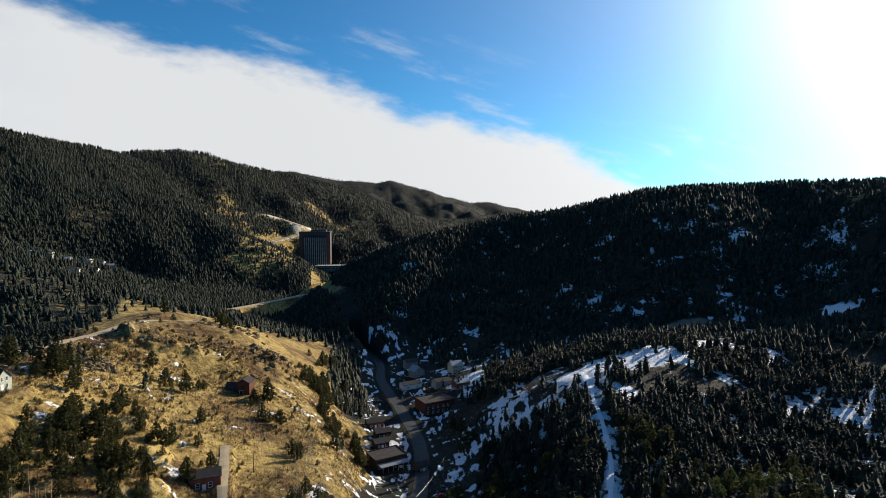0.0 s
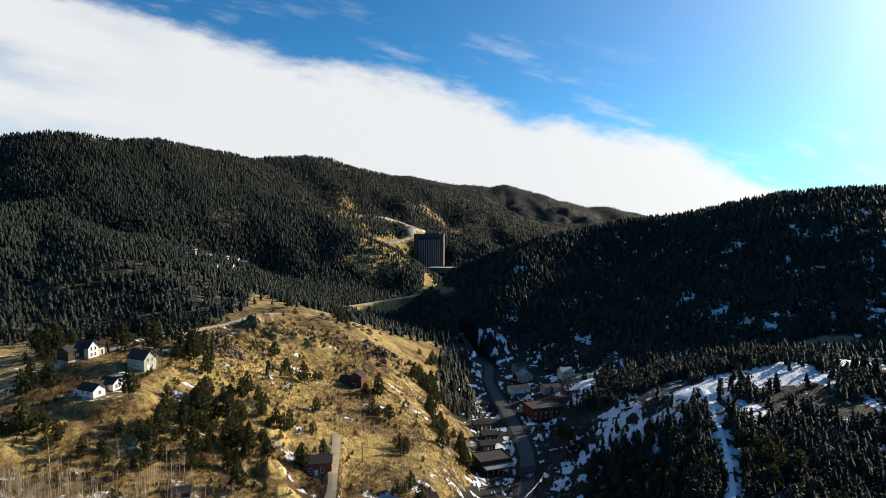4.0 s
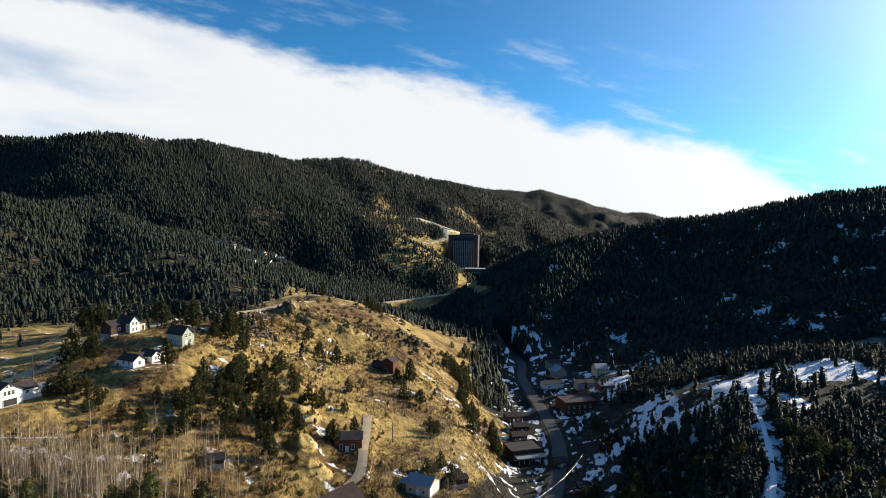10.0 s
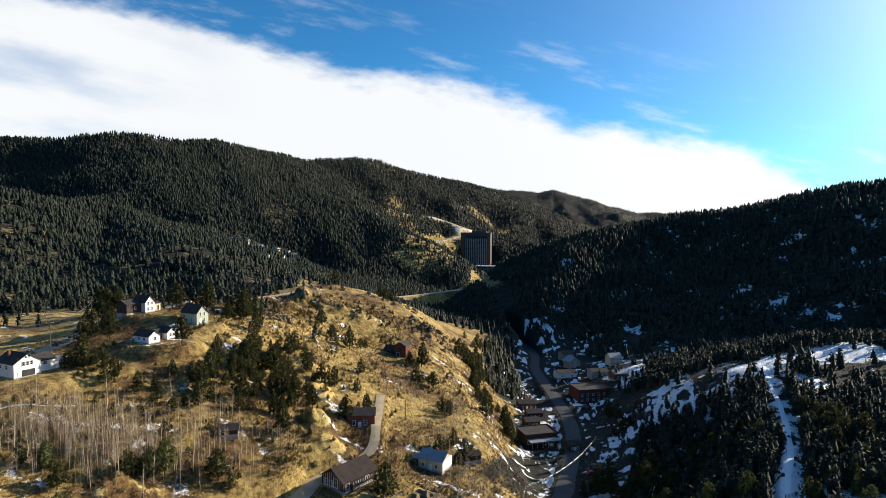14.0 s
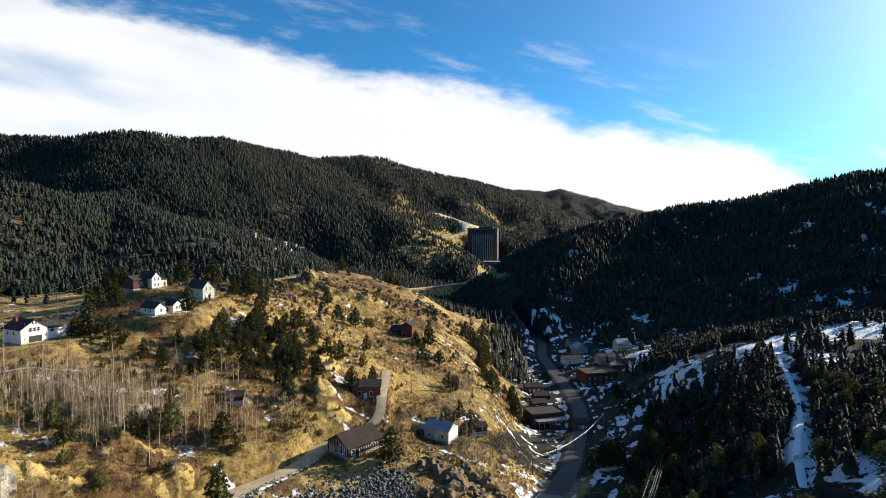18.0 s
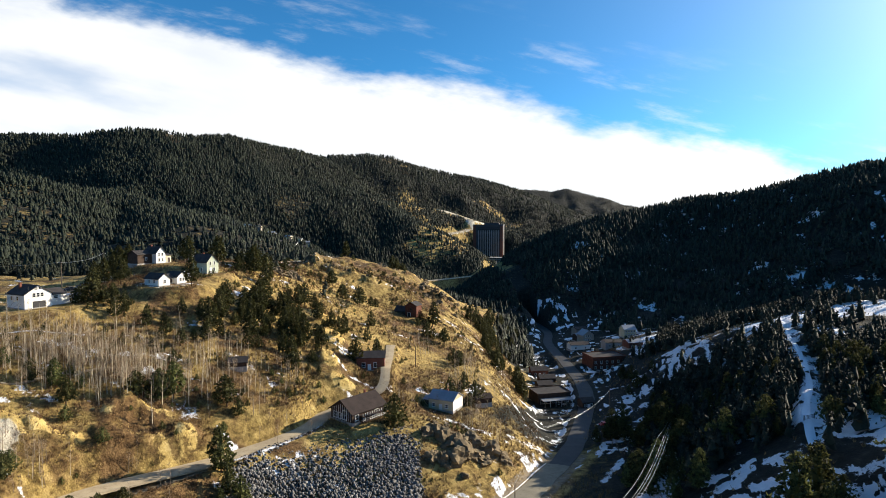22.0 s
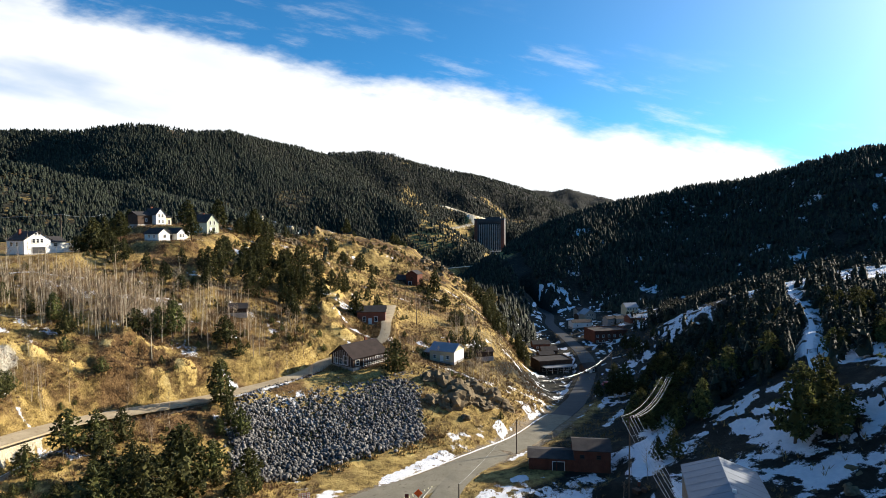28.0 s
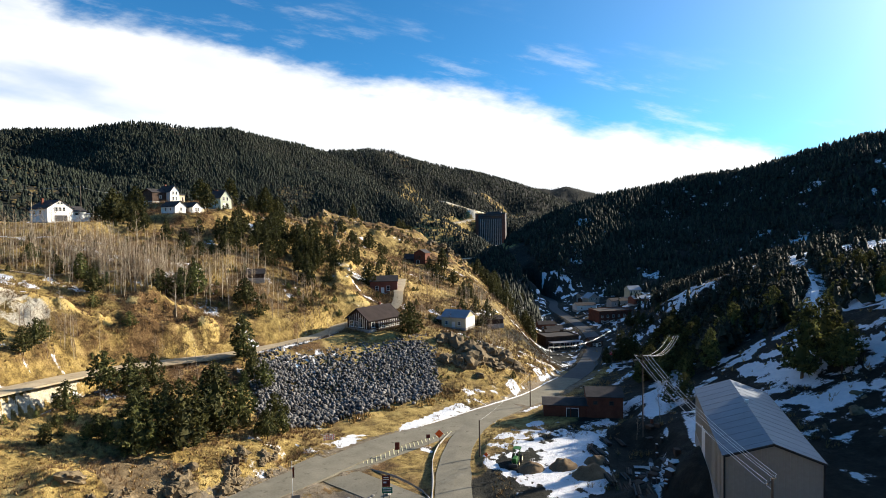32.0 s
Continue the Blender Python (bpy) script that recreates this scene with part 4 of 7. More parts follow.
def scatter_wood(name, label, x, y, h, wide, sides, tiers, seed, mat):
    rng = random.Random(seed)
    z = height(x, y) - 0.25
    forms = [far_tree(sides, tiers, rng) for _ in range(8)]
    pick = np.random.RandomState(seed).randint(0, 8, len(x))
    turn = np.random.RandomState(seed + 1).uniform(0, 6.28, len(x))
    all_v, all_f, o = [], [], 0
    for k, (v, f) in enumerate(forms):
        s = np.where(pick == k)[0]
        if not len(s):
            continue
        c, sn = np.cos(turn[s])[:, None], np.sin(turn[s])[:, None]
        px = (v[None, :, 0] * c - v[None, :, 1] * sn) * (h[s] * wide[s])[:, None] + x[s][:, None]
        py = (v[None, :, 0] * sn + v[None, :, 1] * c) * (h[s] * wide[s])[:, None] + y[s][:, None]
        pz = v[None, :, 2] * h[s][:, None] + z[s][:, None]
        all_v.append(np.stack([px, py, pz], -1).reshape(-1, 3))
        all_f.append((f[None] + (np.arange(len(s)) * len(v))[:, None, None] + o).reshape(-1, 3))
        o += len(s) * len(v)
    ob = array_mesh(name, np.concatenate(all_v), np.concatenate(all_f), mat)
    return tagged(ob, label, "trees", kind="stuff")


rs = np.random.RandomState(11)
# log-even in distance, so that the woods stay about equally dense to the eye
for name, label, lo, hi, count, sides, tiers, tall in (
        ("near_wood", "dark green pines standing on the snowy slope", 95, 420, 26000, 5, 4, 7.5),
        ("middle_wood", "dense dark pine wood on the mountain sides", 420, 1250, 100000, 5, 3, 7.5),
        ("far_wood", "dense dark pine wood on the distant mountains", 1250, 4700, 190000, 4, 2, 9.0)):
    a = np.radians(rs.uniform(-43, 57, count))
    u = rs.uniform(0, 1, count)
    r = np.sqrt(lo ** 2 + u * (hi ** 2 - lo ** 2)) if lo < 1000 else lo * (hi / lo) ** u
    x, y = r * np.sin(a), r * np.cos(a)
    keep = rs.uniform(0, 1, count) < woods(x, y)
    x, y = x[keep], y[keep]
    h = tall * rs.uniform(0.55, 1.25, len(x))
    keep = in_view(x, y, height(x, y), h)
    x, y, h = x[keep], y[keep], h[keep]
    print(name, len(x))
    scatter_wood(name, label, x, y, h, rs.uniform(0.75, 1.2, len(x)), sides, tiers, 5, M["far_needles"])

# ---------------------------------------------------------------- buildings
def prism(bm, w, d, eave, ridge, along_x, m=None):
    """House walls up to the gables, open below nothing: a solid with a ridge."""
    hw, hd = w / 2, d / 2
    if along_x:
        pts = [(-hw, -hd, 0), (hw, -hd, 0), (hw, hd, 0), (-hw, hd, 0), (-hw, -hd, eave), (hw, -hd, eave), (hw, hd, eave), (-hw, hd, eave), (-hw, 0, ridge), (hw, 0, ridge)]
        fs = [(0, 1, 5, 4), (2, 3, 7, 6), (1, 2, 6, 9, 5), (3, 0, 4, 8, 7), (4, 5, 9, 8), (6, 7, 8, 9), (3, 2, 1, 0)]
    else:
        pts = [(-hw, -hd, 0), (hw, -hd, 0), (hw, hd, 0), (-hw, hd, 0), (-hw, -hd, eave), (hw, -hd, eave), (hw, hd, eave), (-hw, hd, eave), (0, -hd, ridge), (0, hd, ridge)]
        fs = [(0, 1, 5, 8, 4), (2, 3, 7, 9, 6), (1, 2, 6, 5), (3, 0, 4, 7), (5, 6, 9, 8), (7, 4, 8, 9), (3, 2, 1, 0)]
    vs = [bm.verts.new((m or Matrix()) @ Vector(p)) for p in pts]
    for f in fs:
        bm.faces.new([vs[i] for i in f])


def roof_slab(w, d, eave, ridge, along_x, side, over=0.35, thick=0.16):
    """One slope of a gable roof, with thickness and overhang."""
    bm = bmesh.new()
    run = (d if along_x else w) / 2
    length = (w if along_x else d) / 2 + over
    fall = (ridge - eave) / run
    lo, hi = run + over, 0.0
    zlo, zhi = eave - over * fall + 0.03, ridge + 0.03
    vs = []
    for z_up in (0.0, thick):
        for a, z in ((lo, zlo), (hi, zhi)):
            for l in (-length, length):
                vs.append(bm.verts.new((l, side * a, z + z_up) if along_x else (side * a, l, z + z_up)))
    for f in ((0, 1, 3, 2), (4, 6, 7, 5), (0, 4, 5, 1), (2, 3, 7, 6), (0, 2, 6, 4), (1, 5, 7, 3)):
        bm.faces.new([vs[i] for i in f])
    bmesh.ops.recalc_face_normals(bm, faces=bm.faces)
    return bm


def add_window(parent, w, d, face, u, v, ww, hh, frame_mat):
    """A window: frame standing proud, pane set back, sill. face: f front, b back, l left, r right."""
    off, turn = {"f": ((u, -d / 2, v), 0), "b": ((-u, d / 2, v), 180), "r": ((w / 2, u, v), 90), "l": ((-w / 2, -u, v), -90)}[face]
    m = pose(*off, 0, 0, turn)
    bm = bmesh.new()
    t = 0.11
    for cx, cz, sx, sz in ((0, hh / 2, ww + 2 * t, t), (0, -hh / 2, ww + 2 * t, t), (-ww / 2 - t / 2, 0, t, hh), (ww / 2 + t / 2, 0, t, hh), (0, 0, ww, 0.06)):
        box(bm, cx, -0.03, cz, sx, 0.14, sz, 0, m)
    win = part("window", bm, frame_mat, parent)
    bm = bmesh.new()
    box(bm, 0, -0.012, 0, ww, 0.02, hh, 0, m)
    part("pane", bm, M["glass"], win, "dark reflecting glass")
    bm = bmesh.new()
    box(bm, 0, -0.08, -hh / 2 - 0.08, ww + 0.36, 0.2, 0.06, 0, m)
    part("sill", bm, frame_mat, win)
    return win


def add_door(parent, w, d, face, u, ww, hh, mat):
    off, turn = {"f": ((u, -d / 2, hh / 2), 0), "b": ((-u, d / 2, hh / 2), 180), "r": ((w / 2, u, hh / 2), 90), "l": ((-w / 2, -u, hh / 2), -90)}[face]
    m = pose(*off, 0, 0, turn)
    bm = bmesh.new()
    box(bm, 0, -0.02, 0, ww, 0.08, hh, 0.01, m)
    door = part("door", bm, mat, parent)
    bm = bmesh.new()
    for cx, cz, sx, sz in ((0, hh / 2 + 0.06, ww + 0.24, 0.12), (-ww / 2 - 0.06, 0, 0.12, hh), (ww / 2 + 0.06, 0, 0.12, hh)):
        box(bm, cx, -0.035, cz, sx, 0.12, sz, 0, m)
    part("door_frame", bm, M["white_trim"], door)
    return door


def wing(parent, m, w, d, eave, ridge, wall, roof, along_x, windows=(), doors=(), trim="white_trim", chimney=None, over=0.35):
    """Walls, two roof slopes, base, windows and doors of one volume, set at m under its house."""
    made = []
    bm = bmesh.new()
    prism(bm, w, d, eave, ridge, along_x)
    made.append(part("wall", bm, M[wall], parent))
    for side in (-1, 1):
        made.append(part("roof", roof_slab(w, d, eave, ridge, along_x, side, over), M[roof], parent))
    bm = bmesh.new()
    for cx, cy, sx, sy in ((0, -d / 2, w + 0.16, 0.16), (0, d / 2, w + 0.16, 0.16), (-w / 2, 0, 0.16, d), (w / 2, 0, 0.16, d)):
        box(bm, cx, cy, -0.55, sx, sy, 1.6)
    made.append(part("foundation", bm, M["concrete"], parent))
    for args in windows:
        made.append(add_window(parent, w, d, *args, M[trim]))
    for face, u, ww, hh, mat in doors:
        made.append(add_door(parent, w, d, face, u, ww, hh, M[mat]))
    if chimney:
        bm = bmesh.new()
        cx, cy, top = chimney
        box(bm, cx, cy, (top + eave) / 2, 0.6, 0.6, top - eave, 0.02)
        box(bm, cx, cy, top + 0.06, 0.76, 0.76, 0.14, 0.02)
        made.append(part("chimney", bm, M["brick"], parent))
    for ob in made:
        ob.matrix_basis = m @ ob.matrix_basis
    return made


def house(name, label, x, y, z, turn, w, d, eave, ridge, wall, roof, along_x=False, category="house", group="", **more):
    h = root(name, x, y, z, turn)
    wing(h, Matrix(), w, d, eave, ridge, wall, roof, along_x, **more)
    return tagged(h, label, category, group)


# white two-storey house at the edge of the bench
big = house("house", "large white two-storey house with dark gable roof on the bench", -129, 195, 31.6, 63, 7.4, 9.0, 4.2, 6.6, "white", "dark_roof", False,
            windows=[("f", -1.1, 3.9, 0.7, 1.2), ("f", 0, 3.9, 0.7, 1.2), ("f", 1.1, 3.9, 0.7, 1.2), ("f", -0.45, 5.8, 0.6, 0.8), ("f", 0.45, 5.8, 0.6, 0.8), ("l", 1.0, 3.0, 1.0, 1.2), ("l", -2.0, 3.0, 1.0, 1.2)],
            doors=[("f", 0.2, 3.6, 2.1, "dark_metal")], chimney=(-1.6, 1.5, 7.2))
wing(big, pose(6.4, 0.6, 0), 4.8, 7.0, 3.4, 4.9, "white", "dark_roof", True, windows=[("f", -0.6, 2.6, 1.1, 0.9)])
wing(big, pose(11.3, -0.2, 0), 5.0, 5.6, 2.5, 2.75, "white", "grey_roof", True, windows=[("f", -0.8, 1.4, 1.7, 0.7)])
house("shed", "small white shed with a pale roof beside the large white house", -139, 205, ground_z(-139, 205), 24, 3.2, 3.0, 2.6, 3.6, "white", "grey_roof", False, "shed", windows=[("f", 0.3, 1.7, 0.8, 0.9)])

# white cottage with two front gables
cot = house("cottage", "low white cottage with twin front gables and dark roof", -106.5, 229, 34.0, 62, 4.4, 7.5, 2.6, 4.3, "white", "dark_roof", False,
            windows=[("f", 0.2, 1.6, 0.7, 1.2), ("l", -1.2, 1.6, 0.8, 1.1), ("l", 1.4, 1.6, 0.8, 1.1)])
wing(cot, pose(4.2, 1.6, 0), 4.0, 4.4, 2.4, 3.5, "cream", "dark_roof", True, windows=[("f", -0.9, 1.5, 0.7, 1.0)], doors=[("f", 0.7, 0.9, 2.0, "brown_wood")])
wing(cot, pose(7.9, 0.6, 0), 3.9, 6.4, 2.6, 4.2, "white", "dark_roof", False, windows=[("f", -0.5, 1.6, 0.6, 1.2), ("f", 0.6, 1.6, 0.6, 1.2)])
wing(cot, pose(11.4, 1.2, 0), 3.0, 3.2, 2.0, 2.5, "cream", "grey_roof", True, windows=[("f", 0, 1.2, 0.8, 0.8)])

# tall pale green house
gr = house("house", "tall pale green house with a steep front gable", -99.0, 262, 35.4, 60, 5.0, 9.0, 4.4, 7.2, "green_paint", "dark_roof", False,
           windows=[("f", -0.9, 3.9, 0.7, 1.4), ("f", 0.9, 3.9, 0.7, 1.4), ("f", 0.9, 1.5, 0.7, 1.4), ("l", 1.5, 1.6, 0.8, 1.3), ("l", -1.5, 1.6, 0.8, 1.3)], doors=[("f", -0.8, 0.9, 2.1, "white_trim")], chimney=(0.8, 1.5, 7.6))
wing(gr, pose(4.0, 1.4, 0), 3.2, 5.0, 3.9, 4.6, "green_paint", "dark_roof", True, windows=[("f", -0.5, 2.9, 0.6, 1.1), ("f", 0.6, 2.9, 0.6, 1.1)], doors=[("f", 0.2, 0.9, 2.0, "brown_wood")])

# white gabled house with a weathered long side, behind the street
wf = house("house", "white gable-front house with a cream side porch above the street", -122.5, 272, 37.8, 62, 4.2, 7.5, 4.2, 6.6, "white", "dark_roof", False,
           windows=[("f", -0.8, 3.6, 0.6, 1.3), ("f", 0.8, 3.6, 0.6, 1.3), ("f", -0.8, 1.4, 0.6, 1.3), ("f", 0.8, 1.4, 0.6, 1.3)], chimney=(0, 1.8, 7.2))
wing(wf, pose(4.0, 0.3, 0), 3.8, 5.0, 3.0, 3.6, "cream", "dark_roof", True, windows=[("f", -1.0, 1.7, 0.7, 1.2)], doors=[("f", 0.8, 0.9, 2.1, "brown_wood")])
wing(wf, pose(-5.2, 1.8, 0), 6.2, 6.0, 3.8, 5.2, "brown_wood", "dark_roof", True, windows=[("f", 0.5, 2.0, 0.7, 1.0)])
house("chapel", "tiny ivory gabled building with a pointed front beyond the street", -110, 306, ground_z(-110, 306), 34, 3.4, 6.5, 3.0, 6.2, "cream", "dark_roof", False, "building", windows=[("f", 0, 2.2, 0.8, 1.8)])

# brown cabin above the rubble bank
cab = house("cabin", "dark brown timber cabin with white window frames above the rubble", -22.6, 185.5, -1.5, 50, 13.0, 9.5, 3.1, 6.2, "brown_wood", "brown_roof", True, "cabin",
            windows=[("l", -2.7, 1.5, 1.5, 1.7), ("l", -0.6, 1.5, 1.3, 1.7), ("l", 1.5, 2.0, 1.6, 2.6), ("f", -4.8, 1.5, 1.3, 1.6), ("f", 3.0, 1.5, 1.2, 1.4)], chimney=(3.2, 0.6, 7.0), over=0.6)
for i in range(11):
    boxed("porch_post", -3.4 + 0.92 * i, -5.9, 1.25, 0.12, 0.12, 2.5, M["white_trim"], cab, "white-painted porch post")
for i in range(3):
    boxed("porch_rail", 1.2, -5.9, 0.45 + 0.5 * i, 9.4, 0.07, 0.09, M["white_trim"], cab)
bm = bmesh.new()
box(bm, 1.2, -5.3, 2.55, 10.0, 2.2, 0.14, 0.02, pose(0, 0, 0, 8, 0, 0))
part("porch_roof", bm, M["brown_roof"], cab)
boxed("porch_deck", 1.2, -5.2, 0.05, 9.6, 1.9, 0.22, M["brown_wood"], cab)
for i in range(10):
    boxed("batten", -6.56, -3.9 + 0.86 * i, 1.9 + 1.5 * (1 - abs(-3.9 + 0.86 * i) / 4.5) * 0.5, 0.06, 0.09, 3.2 + 1.8 * (1 - abs(-3.9 + 0.86 * i) / 4.5) - 0.3, M["white_trim"], cab, "white-painted batten")

# brick house beside the climbing road
house("brick_house", "small red brick house with white windows and dark roof", -23.0, 235, 1.2, 4, 9.6, 7.2, 4.4, 6.0, "brick", "dark_roof", True, "house",
      windows=[("f", -2.4, 1.9, 1.0, 1.7), ("f", 1.6, 1.9, 1.0, 1.7), ("r", 0, 1.9, 1.0, 1.6)], doors=[("f", -0.4, 0.95, 2.1, "white_trim")], chimney=(-3.0, 0, 6.4))

# old mine building on the slope
ruin = house("mine_building", "derelict dark red timber mine building on the slope", -13.5, 318, 9.6, -20, 6.0, 6.5, 6.0, 7.6, "red_wood", "dark_roof", False, "building",
             windows=[("f", 0, 4.2, 1.0, 1.0)], doors=[("f", -1.0, 1.6, 2.4, "dark_metal")], trim="brown_wood")
wing(ruin, pose(-6.0, 0.4, -0.4), 6.2, 6.0, 3.4, 5.6, "brown_wood", "dark_roof", True)

# grey-roofed house by the foot of the hill
sh = house("house", "cream house with a pale grey metal roof and white gable", 5.6, 217, -7.2, -27, 9.0, 7.4, 3.6, 5.6, "cream", "grey_roof", True, "house",
           windows=[("f", -2.6, 1.6, 0.9, 1.2), ("f", 2.2, 1.6, 0.9, 1.2), ("r", 0, 1.7, 0.9, 1.3)], doors=[("f", 0, 0.95, 2.0, "white_trim")], chimney=(0.5, 0.6, 6.0))
bm = bmesh.new()
box(bm, 4.54, 0, 1.8, 0.06, 7.3, 3.5, 0)
part("gable_siding", bm, M["white"], sh, "white-painted gable wall")
wing(sh, pose(-6.0, 0.5, -0.2), 3.0, 5.0, 2.6, 3.3, "brown_wood", "grey_roof", True)
house("shed", "low rusty brown shed beside the grey-roofed house", 18.5, 224, ground_z(18.5, 224) + 0.3, 20, 6.0, 4.5, 1.9, 2.9, "brown_wood", "brown_roof", True, "shed")
house("shed", "small collapsed dark timber shed in the brown grass", -61, 188, ground_z(-61, 188) + 0.1, 15, 5.0, 4.0, 1.6, 2.8, "brown_wood", "dark_roof", True, "shed")

# flat-roofed shop by the valley road
vb = root("shop_building", 58, 306, -30.8, 14)
# dark boards on the walls put the valley's shade into their colour
boxed("wall", 0, 2, 2.6, 17, 12, 5.2, M["brown_wood"], vb, bevel=0.03)
boxed("roof", 0, 2, 5.1, 16.4, 11.4, 0.3, M["dark_roof"], vb, "flat dark gravel roof")
for cx, cy, sx, sy in ((0, -4.1, 17.4, 0.3), (0, 8.1, 17.4, 0.3), (-8.6, 2, 0.3, 12), (8.6, 2, 0.3, 12)):
    boxed("parapet", cx, cy, 5.3, sx, sy, 0.7, M["brown_wood"], vb)
boxed("awning", 0, -6.6, 3.3, 15.5, 5.0, 0.25, M["grey_roof"], vb, "pale canopy over the front")
for i in range(6):
    boxed("awning_post", -7 + 2.8 * i, -8.9, 1.6, 0.15, 0.15, 3.3, M["white_trim"], vb)
for i in range(5):
    add_window(vb, 17, 8, "f", -6.2 + 3.1 * i, 1.6, 2.2, 1.6, M["white_trim"])
tagged(vb, "low flat-roofed shop with a front canopy, shade put into its dark walls", "building")
for i in range(8):
    ob = mesh_part("parking_line", [(-0.07, -2.4, 0), (0.07, -2.4, 0), (0.07, 2.4, 0), (-0.07, 2.4, 0), (-0.07, -2.4, -0.05), (0.07, -2.4, -0.05), (0.07, 2.4, -0.05), (-0.07, 2.4, -0.05)],
                   [(0, 1, 2, 3), (4, 7, 6, 5), (0, 4, 5, 1), (2, 6, 7, 3)], M["white_trim"])
    px, py = 46.5 + 0.4 * i, 277 + 2.2 * i
    ob.matrix_world = pose(px, py, ground_z(px, py) + 0.07, 0, 0, 80)
    tagged(ob, "faded white painted parking line on the lot", "road marking", "parking lines", "structure")

# brick block and houses further down the valley
def flat_block(name, label, x, y, turn, w, d, h, wall, roof, rows, cols, z=None):
    b = root(name, x, y, (ground_z(x, y) if z is None else z) - 0.3, turn)
    boxed("wall", 0, 0, h / 2, w, d, h, M[wall], b, bevel=0.03)
    boxed("roof", 0, 0, h + 0.02, w - 0.6, d - 0.6, 0.2, M[roof], b)
    for cx, cy, sx, sy in ((0, -d / 2 + 0.1, w + 0.2, 0.3), (0, d / 2 - 0.1, w + 0.2, 0.3), (-w / 2 + 0.1, 0, 0.3, d - 0.4), (w / 2 - 0.1, 0, 0.3, d - 0.4)):
        boxed("parapet", cx, cy, h + 0.2, sx, sy, 0.6, M[wall], b)
    for r in range(rows):
        for c in range(cols):
            add_window(b, w, d, "f", -w / 2 + (c + 0.5) * w / cols, 1.7 + 3.1 * r, 1.1, 1.5, M["white_trim"])
    return tagged(b, label, "building")


# roof darker than its blue-grey, shade put into the colour
flat_block("brick_block", "dark red brick commercial block, flat roof darkened for valley shade", 102, 371, 12, 22, 15, 7.5, "red_wood", "dark_roof", 2, 6, -31.2)
house("house", "cream two-storey house on the snowy bank", 133, 421, ground_z(133, 421) - 0.2, 10, 9.0, 8.0, 5.6, 8.2, "cream", "grey_roof", True, "house",
            windows=[("f", -3 + 2 * i, 1.6 + 2.8 * j, 0.9, 1.4) for i in range(4) for j in range(2)])
house("house", "grey two-storey house on the snowy bank", 108, 442, ground_z(108, 442) - 0.2, 16, 9.0, 9.0, 5.0, 8.4, "tan_metal", "grey_roof", False, "house",
      windows=[("f", -2 + 2 * i, 1.6 + 2.8 * j, 0.9, 1.4) for i in range(3) for j in range(2)])
# the dark roofs are partly valley shade put into colour
for i, (x, y, w, d, h, wall, turn) in enumerate(((97, 420, 14, 8, 3.6, "white", 10), (116, 402, 12, 8, 3.8, "concrete", 8), (106, 452, 9, 8, 4.2, "brown_wood", 16), (62, 352, 9, 7, 3.4, "brown_wood", 6),
                                                (58, 334, 8, 7, 3.2, "brown_wood", 10), (60, 372, 10, 7, 3.6, "red_wood", 4), (124, 382, 10, 8, 3.8, "brick", 12), (112, 486, 10, 8, 4.6, "tan_metal", 14), (72, 288, 6, 5, 3.0, "brown_wood", 16))):
    house("house", ("small valley house under a dark roof", "plain low house beside the valley road")[i % 2], x, y, ground_z(x, y) - 0.1, turn, w, d, h, h + 1.5, wall, ("dark_roof", "grey_roof")[i % 4 == 2], True, "house", "valley houses",
          windows=[("f", -w / 4, 1.6, 1.0, 1.2), ("f", w / 4, 1.6, 1.0, 1.2)], doors=[("f", 0, 0.95, 2.0, "white_trim")])

# houses of the town in the side valley
rt = random.Random(8)
for i in range(34):
    x, y = -252 + 76 * rt.random(), 700 + 110 * rt.random()
    w, d, h = rt.uniform(6, 9), rt.uniform(6, 8), rt.uniform(2.8, 5)
    house("house", rt.choice(("white wooden house of the side valley town", "pale gabled house in the side valley")), x, y, ground_z(x, y) - 0.1, rt.uniform(-25, 35), w, d, h, h + rt.uniform(1.6, 2.4),
          rt.choice(("white", "white", "cream", "tan_metal")), rt.choice(("dark_roof", "grey_roof", "brown_roof")), rt.random() < 0.5, "house", "town houses",
          windows=[("f", -1.4, 1.5, 0.9, 1.2), ("f", 1.4, 1.5, 0.9, 1.2)])

# hotel tower far down the valley
tw = root("hotel_tower", 92, 1200, -15, -14)
W, D, H = 60, 20, 66
boxed("wall", 0, 0, H / 2, W, D, H, M["tower_dark"], tw, bevel=0.3)
boxed("roof", 0, 0, H + 1.2, W + 1.2, D + 1.2, 2.4, M["tower_dark"], tw, "dark projecting crown")
boxed("plant_room", 6, 2, H + 3.6, 30, 10, 3.6, M["tower_dark"], tw)
for i in range(12):
    boxed("pale_fin", -19.5 + 3.75 * i, -D / 2 - 0.6, H * 0.44, 1.25, 1.4, H * 0.84, M["tower_pale"], tw, "pale vertical fin")
for j in range(24):
    boxed("window_band", 2, -D / 2 - 0.12, 4 + 2.5 * j, 46, 0.4, 1.2, M["glass"], tw, "dark band of hotel windows")
for s in (-1, 1):
    boxed("corner_pier", s * (W / 2 - 3), -D / 2 - 0.5, H / 2, 6, 1.3, H - 1, M["brick"], tw, "dark reddish corner pier")
tagged(tw, "tall dark hotel tower with pale vertical fins", "tower")
pod = root("parking_garage", 118, 1150, -22, -10)
for k in range(4):
    boxed("deck", 0, 0, 2 + 3.2 * k, 62, 24, 1.0, M["concrete"], pod)
for i in range(9):
    boxed("column", -28 + 7 * i, -11, 6, 0.9, 0.9, 12, M["concrete"], pod)
boxed("core", 0, 3, 6, 58, 14, 12, M["tower_dark"], pod)
tagged(pod, "low concrete parking garage before the hotel tower", "building")
